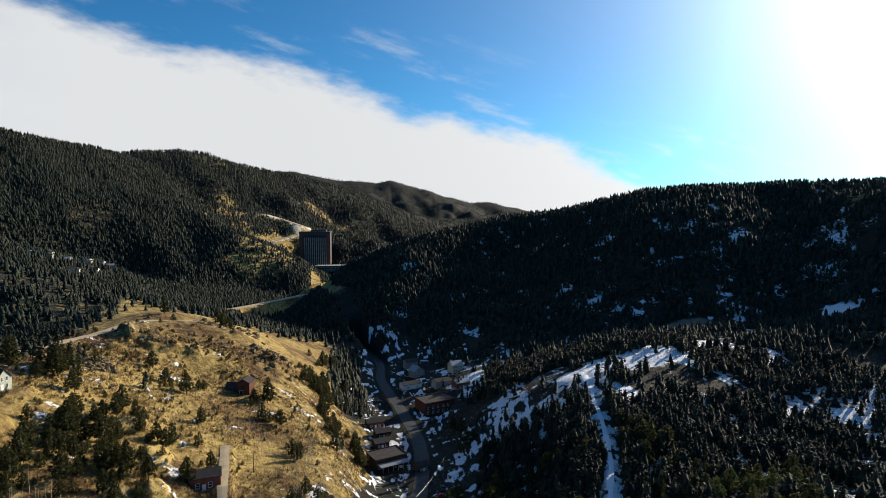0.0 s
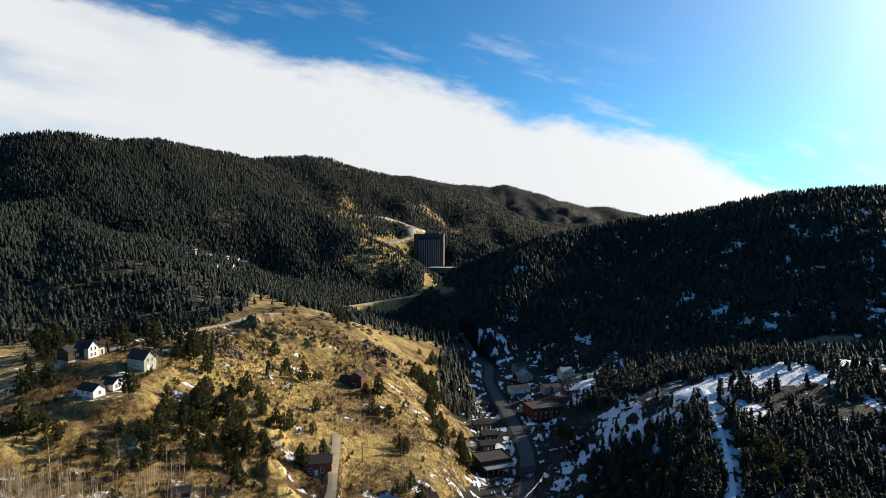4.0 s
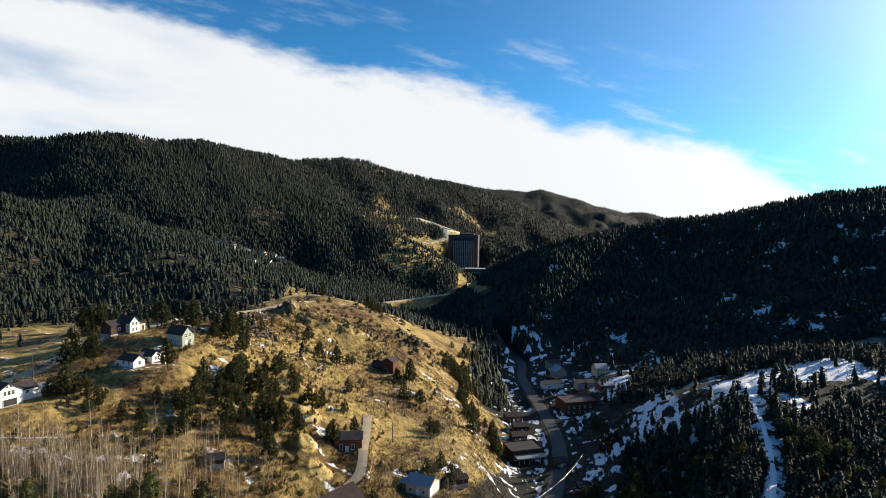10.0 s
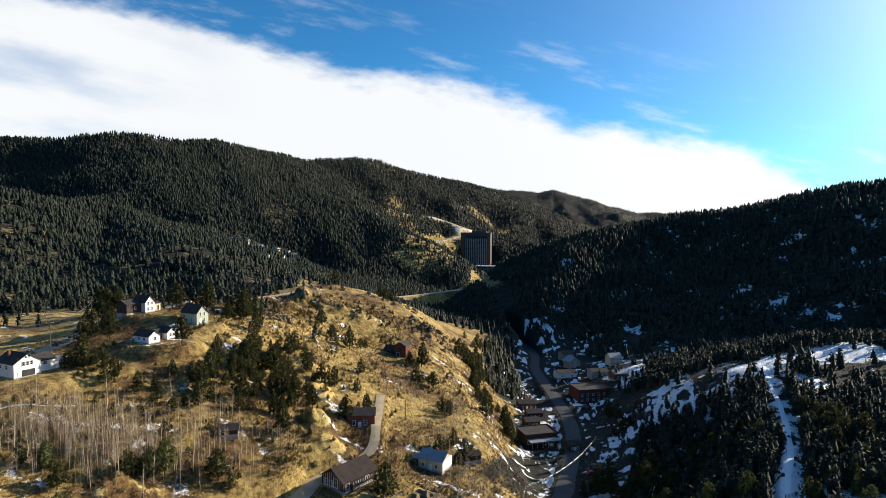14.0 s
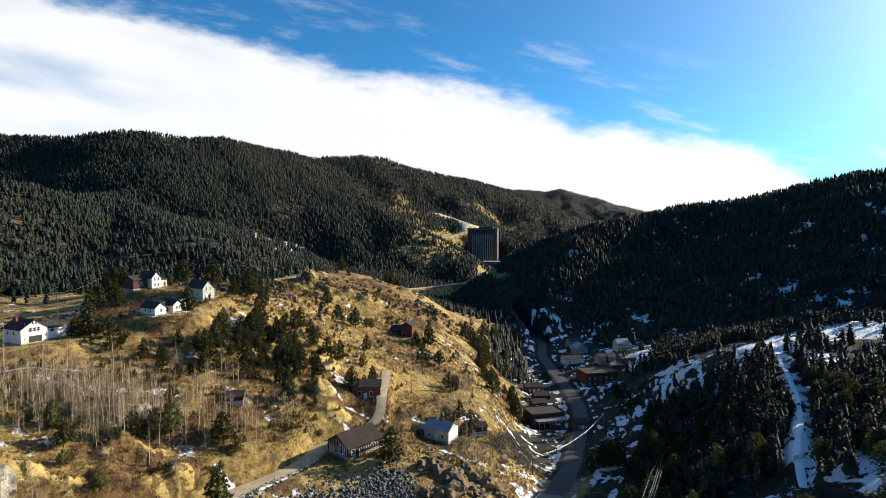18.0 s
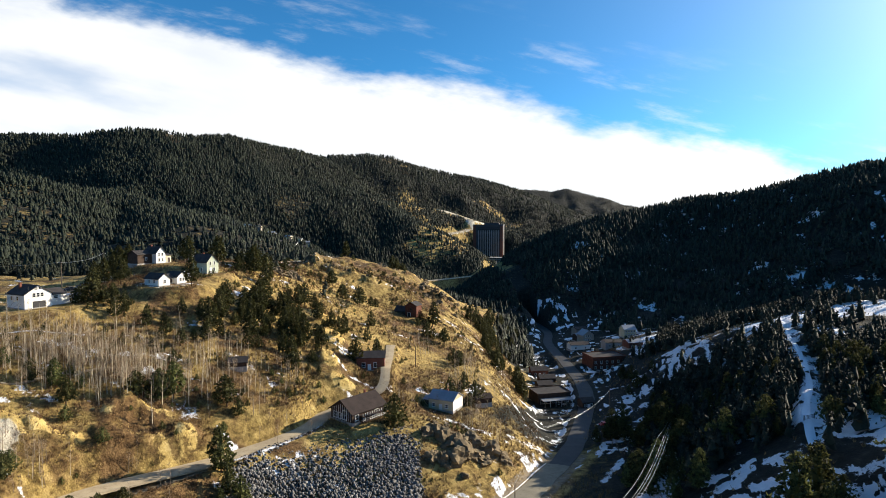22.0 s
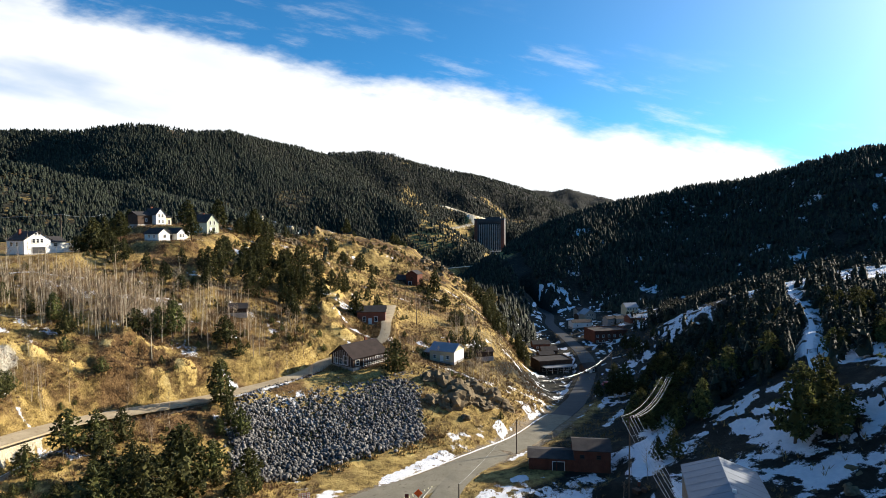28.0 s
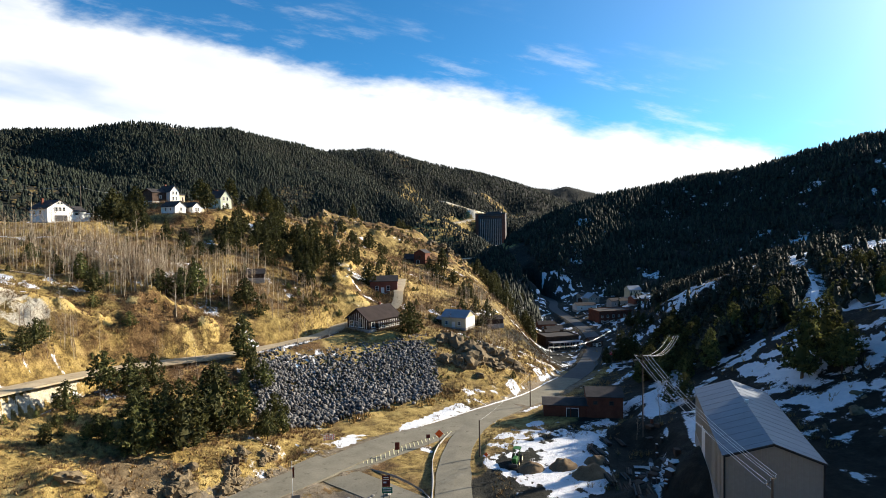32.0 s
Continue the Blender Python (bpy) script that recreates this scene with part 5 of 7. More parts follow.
flat_block("valley_block", "pale low block far down the valley", 175, 1290, -10, 44, 22, 11, "tan_metal", "concrete", 3, 10, -30)

# long metal building
mb = root("metal_building", 42.4, 81.2, -4.4, -16.5)
w, d, ev, rg = 10.4, 28.9, 7.0, 8.8
bm = bmesh.new()
prism(bm, w, d, ev, rg, False)
part("wall", bm, M["tan_metal"], mb)
for side in (-1, 1):
    part("roof", roof_slab(w, d, ev, rg, False, side, 0.25, 0.12), M["shaded_roof"], mb, "blue-grey standing-seam roof")
for i in range(27):
    yy = -d / 2 + 0.6 + i * (d - 1.2) / 26
    boxed("wall_rib", -w / 2 - 0.03, yy, ev / 2, 0.07, 0.1, ev - 0.1, M["tan_metal"], mb)
for i in range(17):
    xx = -w / 2 + 0.4 + i * (w - 0.8) / 16
    hh = ev + (rg - ev) * (1 - abs(xx) / (w / 2))
    boxed("wall_rib", xx, -d / 2 - 0.03, hh / 2 - 0.1, 0.1, 0.07, hh - 0.3, M["tan_metal"], mb)
for i in range(13):
    for side in (-1, 1):
        bm = bmesh.new()
        yy = -d / 2 + 0.9 + i * (d - 1.8) / 12
        run = w / 2 + 0.2
        box(bm, 0, 0, 0, math.hypot(run, (rg - ev) * run / (w / 2)), 0.035, 0.018, 0, pose(side * run / 2, yy, rg - (rg - ev) / 2 + 0.155, 0, side * math.degrees(math.atan2(rg - ev, w / 2)), 0))
        part("roof_seam", bm, M["shaded_roof"], mb)
for s in (-1, 1):
    boxed("corner_trim", s * w / 2, -d / 2, ev / 2, 0.2, 0.2, ev, M["dark_metal"], mb, "dark corner trim")
bm = bmesh.new()
for side in (-1, 1):
    box(bm, 0, 0, 0, math.hypot(w / 2, rg - ev) + 0.3, 0.16, 0.26, 0, pose(side * w / 4, -d / 2 - 0.3, (rg + ev) / 2 + 0.02, 0, side * math.degrees(math.atan2(rg - ev, w / 2)), 0))
part("gable_trim", bm, M["dark_metal"], mb, "dark gable trim")
bm = bmesh.new()
box(bm, -w / 2 - 0.05, 4, 2.0, 0.1, 3.4, 4.0, 0.01)
part("roller_door", bm, M["white"], mb)
boxed("vent", 0.2, 2, rg + 0.25, 0.5, 0.5, 0.5, M["white_trim"], mb, bevel=0.03)
boxed("foundation", 0, 0, -0.9, w + 0.2, d + 0.2, 2.0, M["concrete"], mb)
tagged(mb, "long tan metal building, gabled roof coloured blue-grey for shade", "warehouse")

# red-brown shed in the snowy lot
rsd = root("timber_shed", 33.5, 139, -14.9, -8)
wing(rsd, pose(3.8, 0, 0), 8.0, 8.0, 5.2, 6.4, "red_wood", "dark_roof", True, windows=[("f", -2.2, 3.8, 0.8, 0.8), ("f", 1.4, 3.8, 0.8, 0.8)], trim="brown_wood")
wing(rsd, pose(-5.2, -0.6, 0), 10.0, 6.4, 3.0, 3.7, "red_wood", "dark_roof", True, doors=[("f", 1.6, 2.6, 2.3, "dark_metal")], trim="brown_wood")
for i in range(4):
    boxed("post", -9.2 + 2.6 * i, -4.0, 1.4, 0.18, 0.18, 2.8, M["red_wood"], rsd)
tagged(rsd, "dark red-brown timber shed with a lower lean-to", "shed")

# ---------------------------------------------------------------- poles, wires, signs
def utility_pole(label, x, y, top, arms=1, arm_turn=0.0, arm=2.4, z=None):
    base = ground_z(x, y) if z is None else z
    p = root("utility_pole", x, y, base, arm_turn)
    h = top - base
    bm = bmesh.new()
    tube(bm, (0, 0, -0.6), (0, 0, h), 0.17, 0.11, 9)
    part("pole", bm, M["pole_wood"], p)
    for k in range(arms):
        zz = h - 0.35 - 0.9 * k
        bm = bmesh.new()
        box(bm, 0, 0.14, zz, arm, 0.11, 0.13, 0.015)
        part("crossarm", bm, M["pole_wood"], p)
        for s in (-0.46, 0.0 if k == 0 else -0.2, 0.46):
            bm = bmesh.new()
            tube(bm, (s * arm, 0.14, zz + 0.05), (s * arm, 0.14, zz + 0.3), 0.05, 0.035, 7)
            part("insulator", bm, M["white_trim"], p)
    return tagged(p, label, "utility pole", "utility poles")


def wire(label, a, b, sag, r=0.028, name="power_line"):
    """A hanging cable between two points."""
    cu = bpy.data.curves.new(name, "CURVE")
    cu.dimensions, cu.bevel_depth, cu.bevel_resolution = "3D", r, 1
    sp = cu.splines.new("POLY")
    n = 18
    sp.points.add(n)
    a, b = Vector(a), Vector(b)
    for i in range(n + 1):
        t = i / n
        q = a.lerp(b, t) - Vector((0, 0, 4 * sag * t * (1 - t)))
        sp.points[i].co = (*q, 1)
    cu.materials.append(M["wire"])
    return tagged(new(name, cu), label, "cable", "power lines")


utility_pole("weathered wooden pole with crossarm beside the snowy lot", 39.2, 116, 4.2, 2, -4, 2.6)
utility_pole("weathered wooden pole among the dark pines", 84, 212, -8.5, 1, 55, 2.4)
utility_pole("weathered wooden pole beside the snowy trail", 66.7, 171.4, -2.7, 1, -4, 2.4)
utility_pole("wooden pole beside the metal building", 32.2, 56.5, 5.2, 1, 40, 2.4)
utility_pole("slim wooden pole at the road's edge", 22.0, 152.5, -8.4, 0, 0, 2.0)
utility_pole("slim wooden pole at the junction", 6.6, 113.5, -7.6, 0, 0, 1.4)
utility_pole("wooden pole by the shaded road", 37.5, 213, -13.5, 1, 70, 2.0)
utility_pole("tall pole on the hill street", -131, 214, 43.5, 1, 20, 2.2)
utility_pole("pole with crossarm beside the hill street", -140, 262, 43.0, 1, 15, 2.0)
utility_pole("pole on the climbing road", -7, 247, 7.0, 0, 0, 1.4)
for s in (-1.15, 0.1, 0.55, 1.15):
    u, v = s * 1.3, s * -0.1
    wire("bright power cable over the snowy lot", (32.2 + s * 0.75, 56.6 + s * 0.6, 5.2), (39.2 + u, 116.1 + v, 4.1), 1.2)
    wire("bright power cable running up the wood", (39.2 + u, 116.1 + v, 4.1), (66.7 + s * 1.2, 171.4 - s * 0.1, -2.8), 2.2)
    wire("thin power cable running on through the wood", (66.7 + s * 1.2, 171.4 - s * 0.1, -2.8), (84 + s * 0.55, 212 + s * 0.8, -8.6), 1.2, 0.02)
wire("lower service cable over the lot", (32.2, 56.5, 4.0), (39.2, 116, 3.0), 1.2)
wire("thin cable across the road", (22.0, 152.5, -8.5), (6.6, 113.5, -7.7), 0.8, 0.015)
wire("thin cable along the road", (22.0, 152.5, -8.5), (37.5, 213, -13.6), 1.0, 0.015)
for s in (-0.8, 0.8):
    wire("cable over the shaded road", (37.5 + s * 0.3, 213 + s, -13.7), (78, 268, -14.5), 2.6, 0.018)
wire("cable along the hill street", (-131, 214, 43.3), (-140, 262, 42.8), 0.8)
wire("cable along the hill street", (-131, 214, 43.3), (-190, 190, 44), 1.2)
utility_pole("wooden pole in the shaded lot", 78, 268, -14.2, 1, 60, 2.0)


def post_sign(name, label, x, y, face_bm, face_mat, height_up, turn, post_mat="dark_metal", posts=(0,), bars=None):
    z = ground_z(x, y)
    s = root(name, x, y, z, turn)
    for px in posts:
        bm = bmesh.new()
        tube(bm, (px, 0.06, -0.4), (px, 0.06, height_up), 0.045, 0.045, 7)
        part("post", bm, M[post_mat], s)
    ob = part("panel", face_bm, M[face_mat], s)
    for cx, cz, sx, sz in bars or ():
        boxed("letter_bar", cx, -0.045, cz, sx, 0.02, sz, M["white_trim"], s)
    return tagged(s, label, "road sign")


bm = bmesh.new()
box(bm, 0, 0, 0, 1.25, 0.04, 1.25, 0.01, pose(0, 0, 2.5, 0, 45, 0))
ob = post_sign("warning_sign", "orange diamond roadwork sign on a post at the junction", -1.4, 121.2, bm, "orange_sign", 2.4, 0)
bm = bmesh.new()
box(bm, 0, 0, 2.0, 0.8, 0.04, 0.8, 0.01, pose(0, 0, 0, 0, 0, 0))
post_sign("brown_sign", "small brown guide sign on a post in the island", -3.7, 121.0, bm, "brown_sign", 2.3, 0)
bm = bmesh.new()
box(bm, 0, 0, 1.9, 0.9, 0.04, 1.5, 0.01)
post_sign("brown_sign", "dark brown guide sign on a post beside the hatching", -9.6, 115.0, bm, "brown_sign", 2.4, 4)
bm = bmesh.new()
box(bm, 0, 0, 3.6, 1.3, 0.05, 1.9, 0.02)
gsign = post_sign("guide_sign", "brown sign with a green panel below on two posts", -9.6, 93.5, bm, "brown_sign", 3.8, 2, posts=(-0.45, 0.45), bars=[(0, 4.2, 0.8, 0.12), (0, 3.9, 0.9, 0.12), (-0.2, 3.4, 0.5, 0.25)])
boxed("lower_panel", 0.15, -0.02, 2.1, 1.7, 0.05, 0.95, M["green_sign"], gsign, "green direction panel")
for k in (0.25, -0.1):
    boxed("letter_bar", 0.15, -0.055, 2.1 + k, 1.3, 0.02, 0.13, M["white_trim"], gsign)
bm = bmesh.new()
box(bm, 0, 0, 1.6, 1.0, 0.06, 1.2, 0.02)
post_sign("notice_board", "weathered brown wooden notice board on two posts", -36.0, 99.5, bm, "brown_wood", 2.4, 20, "pole_wood", (-0.4, 0.4))
fp = root("flag_pole", -24.7, 93.2, ground_z(-24.7, 93.2))
bm = bmesh.new()
tube(bm, (0, 0, -0.3), (0, 0, 6.4), 0.07, 0.045, 8)
part("pole", bm, M["white_trim"], fp)
bm = bmesh.new()
bmesh.ops.create_grid(bm, x_segments=6, y_segments=4, size=0.5)
for v in bm.verts:
    v.co = Vector((0.22 + v.co.x * 0.32, 0.06 * math.sin(v.co.x * 9), 4.6 + v.co.y * 1.7))
bmesh.ops.solidify(bm, geom=bm.faces[:], thickness=0.02)
part("flag", bm, M["brick"], fp, "limp red and white flag")
tagged(fp, "white flag pole with a limp flag at the junction", "flag pole")

# walled planter with rough stones at the junction's tip
pl = root("brick_planter", -20.4, 91.8, ground_z(-20.4, 91.8), 6)
for cx, cy, sx, sy in ((0, -1.6, 5.6, 0.35), (-2.7, 0, 0.35, 3.2), (2.7, 0, 0.35, 3.2), (0, 1.6, 5.6, 0.35)):
    boxed("wall", cx, cy, 0.5, sx, sy, 1.3, M["brick"], pl, bevel=0.03)
boxed("cap", 2.7, 0, 1.22, 0.5, 3.6, 0.14, M["concrete"], pl, "pale stone cap")
boxed("soil", 0, 0, 0.3, 5.0, 2.8, 0.7, M["snow"], pl, "snow lying inside")
tagged(pl, "low red brick planter with stone cap at the junction", "planter")
bn = root("bin", -24.0, 92.4, ground_z(-24.0, 92.4), 15)
boxed("body", 0, 0, 0.6, 1.3, 1.1, 1.2, M["dark_metal"], bn, bevel=0.05)
boxed("lid", 0, 0.05, 1.26, 1.4, 1.2, 0.12, M["dark_metal"], bn, bevel=0.03)
tagged(bn, "dark metal rubbish bin beside the planter", "bin")

# painted hatching on the road
for i in range(24):
    t = i / 23
    length = 4.4 - 2.4 * t if t > 0.12 else 1.4 + 24 * t
    x, y = -17.0 + 17.6 * t + 0.4, 111.6 + 20.2 * t - length / 2
    z = float(to_line(np.array([x]), np.array([y]), ROADS["hatched_strip"][0])[1][0]) + 0.12
    bm = bmesh.new()
    box(bm, 0, 0, 0, 0.2, length, 0.05, 0)
    ob = part("hatching_line", bm, M["yellow_line"])
    ob.matrix_world = pose(x, y, z, -2.2, 0, 8)
    tagged(ob, "faded yellow hatching line painted on the junction", "road marking", "hatching lines", "structure")

# ---------------------------------------------------------------- vehicles and machines
def car(name, label, x, y, turn, paint, z=None, pickup=False, scale=1.0):
    c = root(name, x, y, (ground_z(x, y) + 0.06) if z is None else z, turn)
    bm = bmesh.new()
    side = [(-2.2, 0.45), (-2.25, 0.85), (-1.5, 0.98), (-0.85, 1.48), (0.75, 1.52), (1.6, 1.02), (2.25, 0.92), (2.25, 0.45)]
    if pickup:
        side = [(-2.6, 0.5), (-2.65, 0.95), (-1.3, 1.05), (-0.8, 1.65), (0.35, 1.68), (0.6, 1.05), (2.6, 1.05), (2.6, 0.5)]
    lo = [bm.verts.new((u, -0.85, v)) for u, v in side]
    hi = [bm.verts.new((u, 0.85, v)) for u, v in side]
    bm.faces.new(lo)
    bm.faces.new(hi[::-1])
    for i in range(len(side)):
        j = (i + 1) % len(side)
        bm.faces.new((lo[j], lo[i], hi[i], hi[j]))
    bmesh.ops.recalc_face_normals(bm, faces=bm.faces)
    bmesh.ops.bevel(bm, geom=bm.edges[:], offset=0.06, segments=1, affect="EDGES")
    part("body", bm, M[paint], c)
    top = (-0.75, 0.3) if pickup else (-0.8, 0.8)
    boxed("side_glass", (top[0] + top[1]) / 2, 0, 1.26, top[1] - top[0], 1.73, 0.34, M["glass"], c, bevel=0.02)
    bm = bmesh.new()
    box(bm, -1.12 if pickup else -1.2, 0, 1.3 if pickup else 1.22, 0.06, 1.5, 0.5, 0, None)
    part("windscreen", bm, M["glass"], c)
    for wx in (-1.4, 1.4):
        for wy in (-0.8, 0.8):
            bm = bmesh.new()
            tube(bm, (wx, wy - 0.11, 0.33), (wx, wy + 0.11, 0.33), 0.33, 0.33, 12)
            wh = part("wheel", bm, M["rubber"], c)
            bm = bmesh.new()
            tube(bm, (wx, wy - 0.13, 0.33), (wx, wy + 0.13, 0.33), 0.18, 0.18, 10)
            part("rim", bm, M["grey_roof"], wh)
    for wy in (-0.6, 0.6):
        boxed("headlight", -2.24 if not pickup else -2.64, wy, 0.72, 0.06, 0.3, 0.14, M["white_trim"], c)
    return tagged(c, label, "car", "parked vehicles")


car("car", "white sedan parked on the hill street", -108.5, 308, 10, "car_white")
car("car", "white car parked beside the cottage", -103, 249, 30, "car_white")
car("pickup_truck", "dark pickup truck parked on the hill street", -139, 243, 70, "car_dark", None, True)
car("car", "dark car parked on the hill street", -141, 237, 72, "car_dark")
car("car", "red car parked in the shaded lot", 73, 256, 20, "car_red")
for x, y, p in ((92, 346, "car_dark"), (96, 345, "car_white"), (100, 344, "car_dark"), (105, 343, "car_dark"), (90, 330, "car_white"), (66, 318, "car_dark"), (104, 407, "car_white"), (76, 262, "car_dark")):
    car("car", {"car_dark": "dark car parked by the valley road", "car_white": "white car parked by the valley road"}[p], x, y, 80 + 13 * math.sin(x), p)

tr = root("tractor", 13.2, 108.6, ground_z(13.2, 108.6), 70)
boxed("hood", -1.1, 0, 1.15, 1.7, 0.8, 0.8, M["green_machine"], tr, bevel=0.08)
boxed("chassis", -0.3, 0, 0.7, 3.0, 0.6, 0.4, M["dark_metal"], tr, bevel=0.04)
boxed("seat", 0.75, 0, 1.35, 0.5, 0.5, 0.5, M["rubber"], tr, bevel=0.06)
for sx in (0.15, 1.25):
    for sy in (-0.55, 0.55):
        boxed("roll_bar", sx, sy, 1.9, 0.08, 0.08, 1.5, M["green_machine"], tr)
boxed("canopy", 0.7, 0, 2.66, 1.5, 1.4, 0.1, M["green_machine"], tr, bevel=0.03)
for wx, r, wy in ((0.8, 0.75, 0.75), (0.8, 0.75, -0.75), (-1.4, 0.48, 0.65), (-1.4, 0.48, -0.65)):
    bm = bmesh.new()
    tube(bm, (wx, wy - 0.18, r), (wx, wy + 0.18, r), r, r, 16)
    wh = part("wheel", bm, M["rubber"], tr)
    bm = bmesh.new()
    tube(bm, (wx, wy - 0.2, r), (wx, wy + 0.2, r), r * 0.5, r * 0.5, 10)
    part("rim", bm, M["yellow_line"], wh)
bm = bmesh.new()
box(bm, -2.6, 0, 0.5, 0.5, 1.7, 0.6, 0.05)
part("loader_bucket", bm, M["dark_metal"], tr)
for sy in (-0.5, 0.5):
    bm = bmesh.new()
    tube(bm, (0, sy, 1.2), (-2.4, sy, 0.7), 0.07, 0.07, 6)
    part("loader_arm", bm, M["green_machine"], tr)
tagged(tr, "green tractor with a canopy in the snowy lot", "tractor")

# heaps of bare earth in the snowy lot
for hx, hy, hs, hh in ((15.5, 105.5, 2.6, 1.3), (21.5, 106.5, 2.8, 1.4), (25.5, 103.0, 3.4, 1.7), (28.0, 108.5, 2.4, 1.2)):
    bm = bmesh.new()
    bmesh.ops.create_grid(bm, x_segments=18, y_segments=14, size=1.0)
    for v in bm.verts:
        q = v.co.length
        v.co.z = max(0.0, 1 - q * q) ** 0.8 * (1 + 0.5 * noise.noise(v.co * 2.6 + Vector((hx, hy, 0)))) + 0.1 * noise.noise(v.co * 7 + Vector((hy, hx, 0)))
    bmesh.ops.transform(bm, matrix=Matrix.Diagonal((hs, hs * 0.7, hh, 1)), verts=bm.verts)
    ext = bmesh.ops.extrude_face_region(bm, geom=bm.faces[:])
    for v in [g for g in ext["geom"] if isinstance(g, bmesh.types.BMVert)]:
        v.co.z = -0.5
    bmesh.ops.recalc_face_normals(bm, faces=bm.faces)
    ob = part("dirt_mound", bm, M["bare_earth"], smooth=True)
    ob.matrix_world = pose(hx, hy, ground_z(hx, hy) - 0.05, 0, 0, 20)
    tagged(ob, "heap of bare brown earth in the snowy lot", "earth heap", "earth heaps")
bm = bmesh.new()
box(bm, 0, 0, 0, 0.6, 0.04, 0.6, 0.01, pose(0, 0, 1.3, 0, 45, 0))
post_sign("warning_sign", "small orange diamond sign beside the snowy lot", 7.6, 109.6, bm, "orange_sign", 1.4, 0)

# stacks of timber and scrap by the lane beside the metal building
rj = random.Random(21)
for i in range(22):
    x, y = rj.uniform(28, 37), rj.uniform(82, 120)
    s = root("timber_stack", x, y, ground_z(x, y), rj.uniform(60, 110))
    n = rj.randint(3, 6)
    for k in range(n):
        boxed("beam", rj.uniform(-0.3, 0.3), (k % 3) * 0.34 - 0.3, 0.15 + 0.28 * (k // 3), rj.uniform(2.2, 4.5), 0.26, 0.24, M[rj.choice(("brown_wood", "dark_metal", "pole_wood"))], s, bevel=0.02)
    tagged(s, "rough stack of old timber and scrap in the snow", "timber stack", "timber stacks")

# kerbs of the traffic island, stones of the planting bed, a striped barrier
ribbon("kerb", smooth_line([(-2.3, 92.6, -13.95), (-2.3, 102, -14.3), (-2.6, 112, -14.8), (-1.6, 121, -15.2), (1.0, 129.5, -15.6)]), 0.1, M["concrete"], "pale worn concrete kerb of the traffic island", 0.1)
ribbon("kerb", smooth_line([(-14.0, 107.6, -14.6), (-9.0, 104.0, -14.4), (-4.0, 97.6, -14.2), (-2.5, 93.4, -13.98)]), 0.1, M["concrete"], "pale worn concrete kerb of the traffic island", 0.1)
for i in range(16):
    bm = bmesh.new()
    bmesh.ops.create_icosphere(bm, subdivisions=2, radius=0.5)
    off = rj.uniform(0, 50)
    for v in bm.verts:
        v.co *= 0.8 + 0.5 * noise.noise(v.co * 2.2 + Vector((off, 0, 0)))
    x, y = -15 + rj.uniform(-6.5, 5.5), 94.2 + rj.uniform(-3, 2.6)
    ob = part("boulder", bm, M["concrete"])
    s = rj.uniform(0.6, 1.3)
    ob.matrix_world = pose(x, y, ground_z(x, y) + 0.15 * s, 0, 0, rj.uniform(0, 360)) @ Matrix.Diagonal((s, s * 0.8, s * 0.7, 1))
    tagged(ob, "pale boulder in the gravel planting bed", "boulder", "planting bed boulders")
brr = root("barrier", -24.4, 121.3, ground_z(-24.4, 121.3), 20)
for px in (-0.9, 0.9):
    boxed("post", px, 0, 0.6, 0.08, 0.08, 1.5, M["white_trim"], brr)
for k in range(3):
    boxed("board", 0, -0.06, 0.4 + 0.4 * k, 2.4, 0.04, 0.22, M["white_trim"], brr)
    for j in range(5):
        bm = bmesh.new()
        box(bm, 0, 0, 0, 0.16, 0.02, 0.26, 0, pose(-0.95 + 0.48 * j, -0.09, 0.4 + 0.4 * k, 0, 35, 0))
        part("stripe", bm, M["red_paint"], brr, "red diagonal stripe")
tagged(brr, "red and white striped road barrier on the snowy verge", "barrier")
for i in range(46):
    x, y = 35.5 + 0.29 * rj.uniform(-16, 14) + rj.uniform(-3.2, 3.4), 0
    y = 100 + (x - 37) / 0.29 * 0.6 + rj.uniform(-9, 9)
    if not 80 < y < 122 or math.hypot((x - 42.4), (y - 81.2)) < 9:
        continue
    kind = rj.choice(("barrel", "crate", "scrap_sheet"))
    p = root(kind, x, y, ground_z(x, y), rj.uniform(0, 180))
    if kind == "barrel":
        bm = bmesh.new()
        tube(bm, (0, 0, 0), (0, 0, 0.9), 0.3, 0.3, 12)
        part("drum", bm, M[rj.choice(("dark_metal", "red_wood"))], p)
        bm = bmesh.new()
        tube(bm, (0, 0, 0.88), (0, 0, 0.96), 0.27, 0.25, 12)
        part("lid", bm, M["old_snow"], p, "snow-covered lid")
    elif kind == "crate":
        w, h = rj.uniform(0.8, 1.8), rj.uniform(0.5, 1.1)
        boxed("box", 0, 0, h / 2, w, w * 0.8, h, M[rj.choice(("brown_wood", "dark_metal"))], p, bevel=0.03)
        boxed("lid", 0, 0, h + 0.04, w * 1.04, w * 0.84, 0.08, M[rj.choice(("old_snow", "brown_wood"))], p, bevel=0.02)
    else:
        boxed("sheet", 0, 0, 0.22, rj.uniform(1.5, 3.2), rj.uniform(0.8, 1.3), 0.06, M[rj.choice(("grey_roof", "dark_metal"))], p)
        for px in (-0.6, 0.6):
            boxed("bearer", px, 0, 0.09, 0.12, 0.9, 0.2, M["brown_wood"], p)
    tagged(p, {"barrel": "rusty steel drum among the scrap", "crate": "old wooden crate with snow on top", "scrap_sheet": "scrap metal sheet lying on bearers"}[kind], kind.replace("_", " "), "yard scrap")

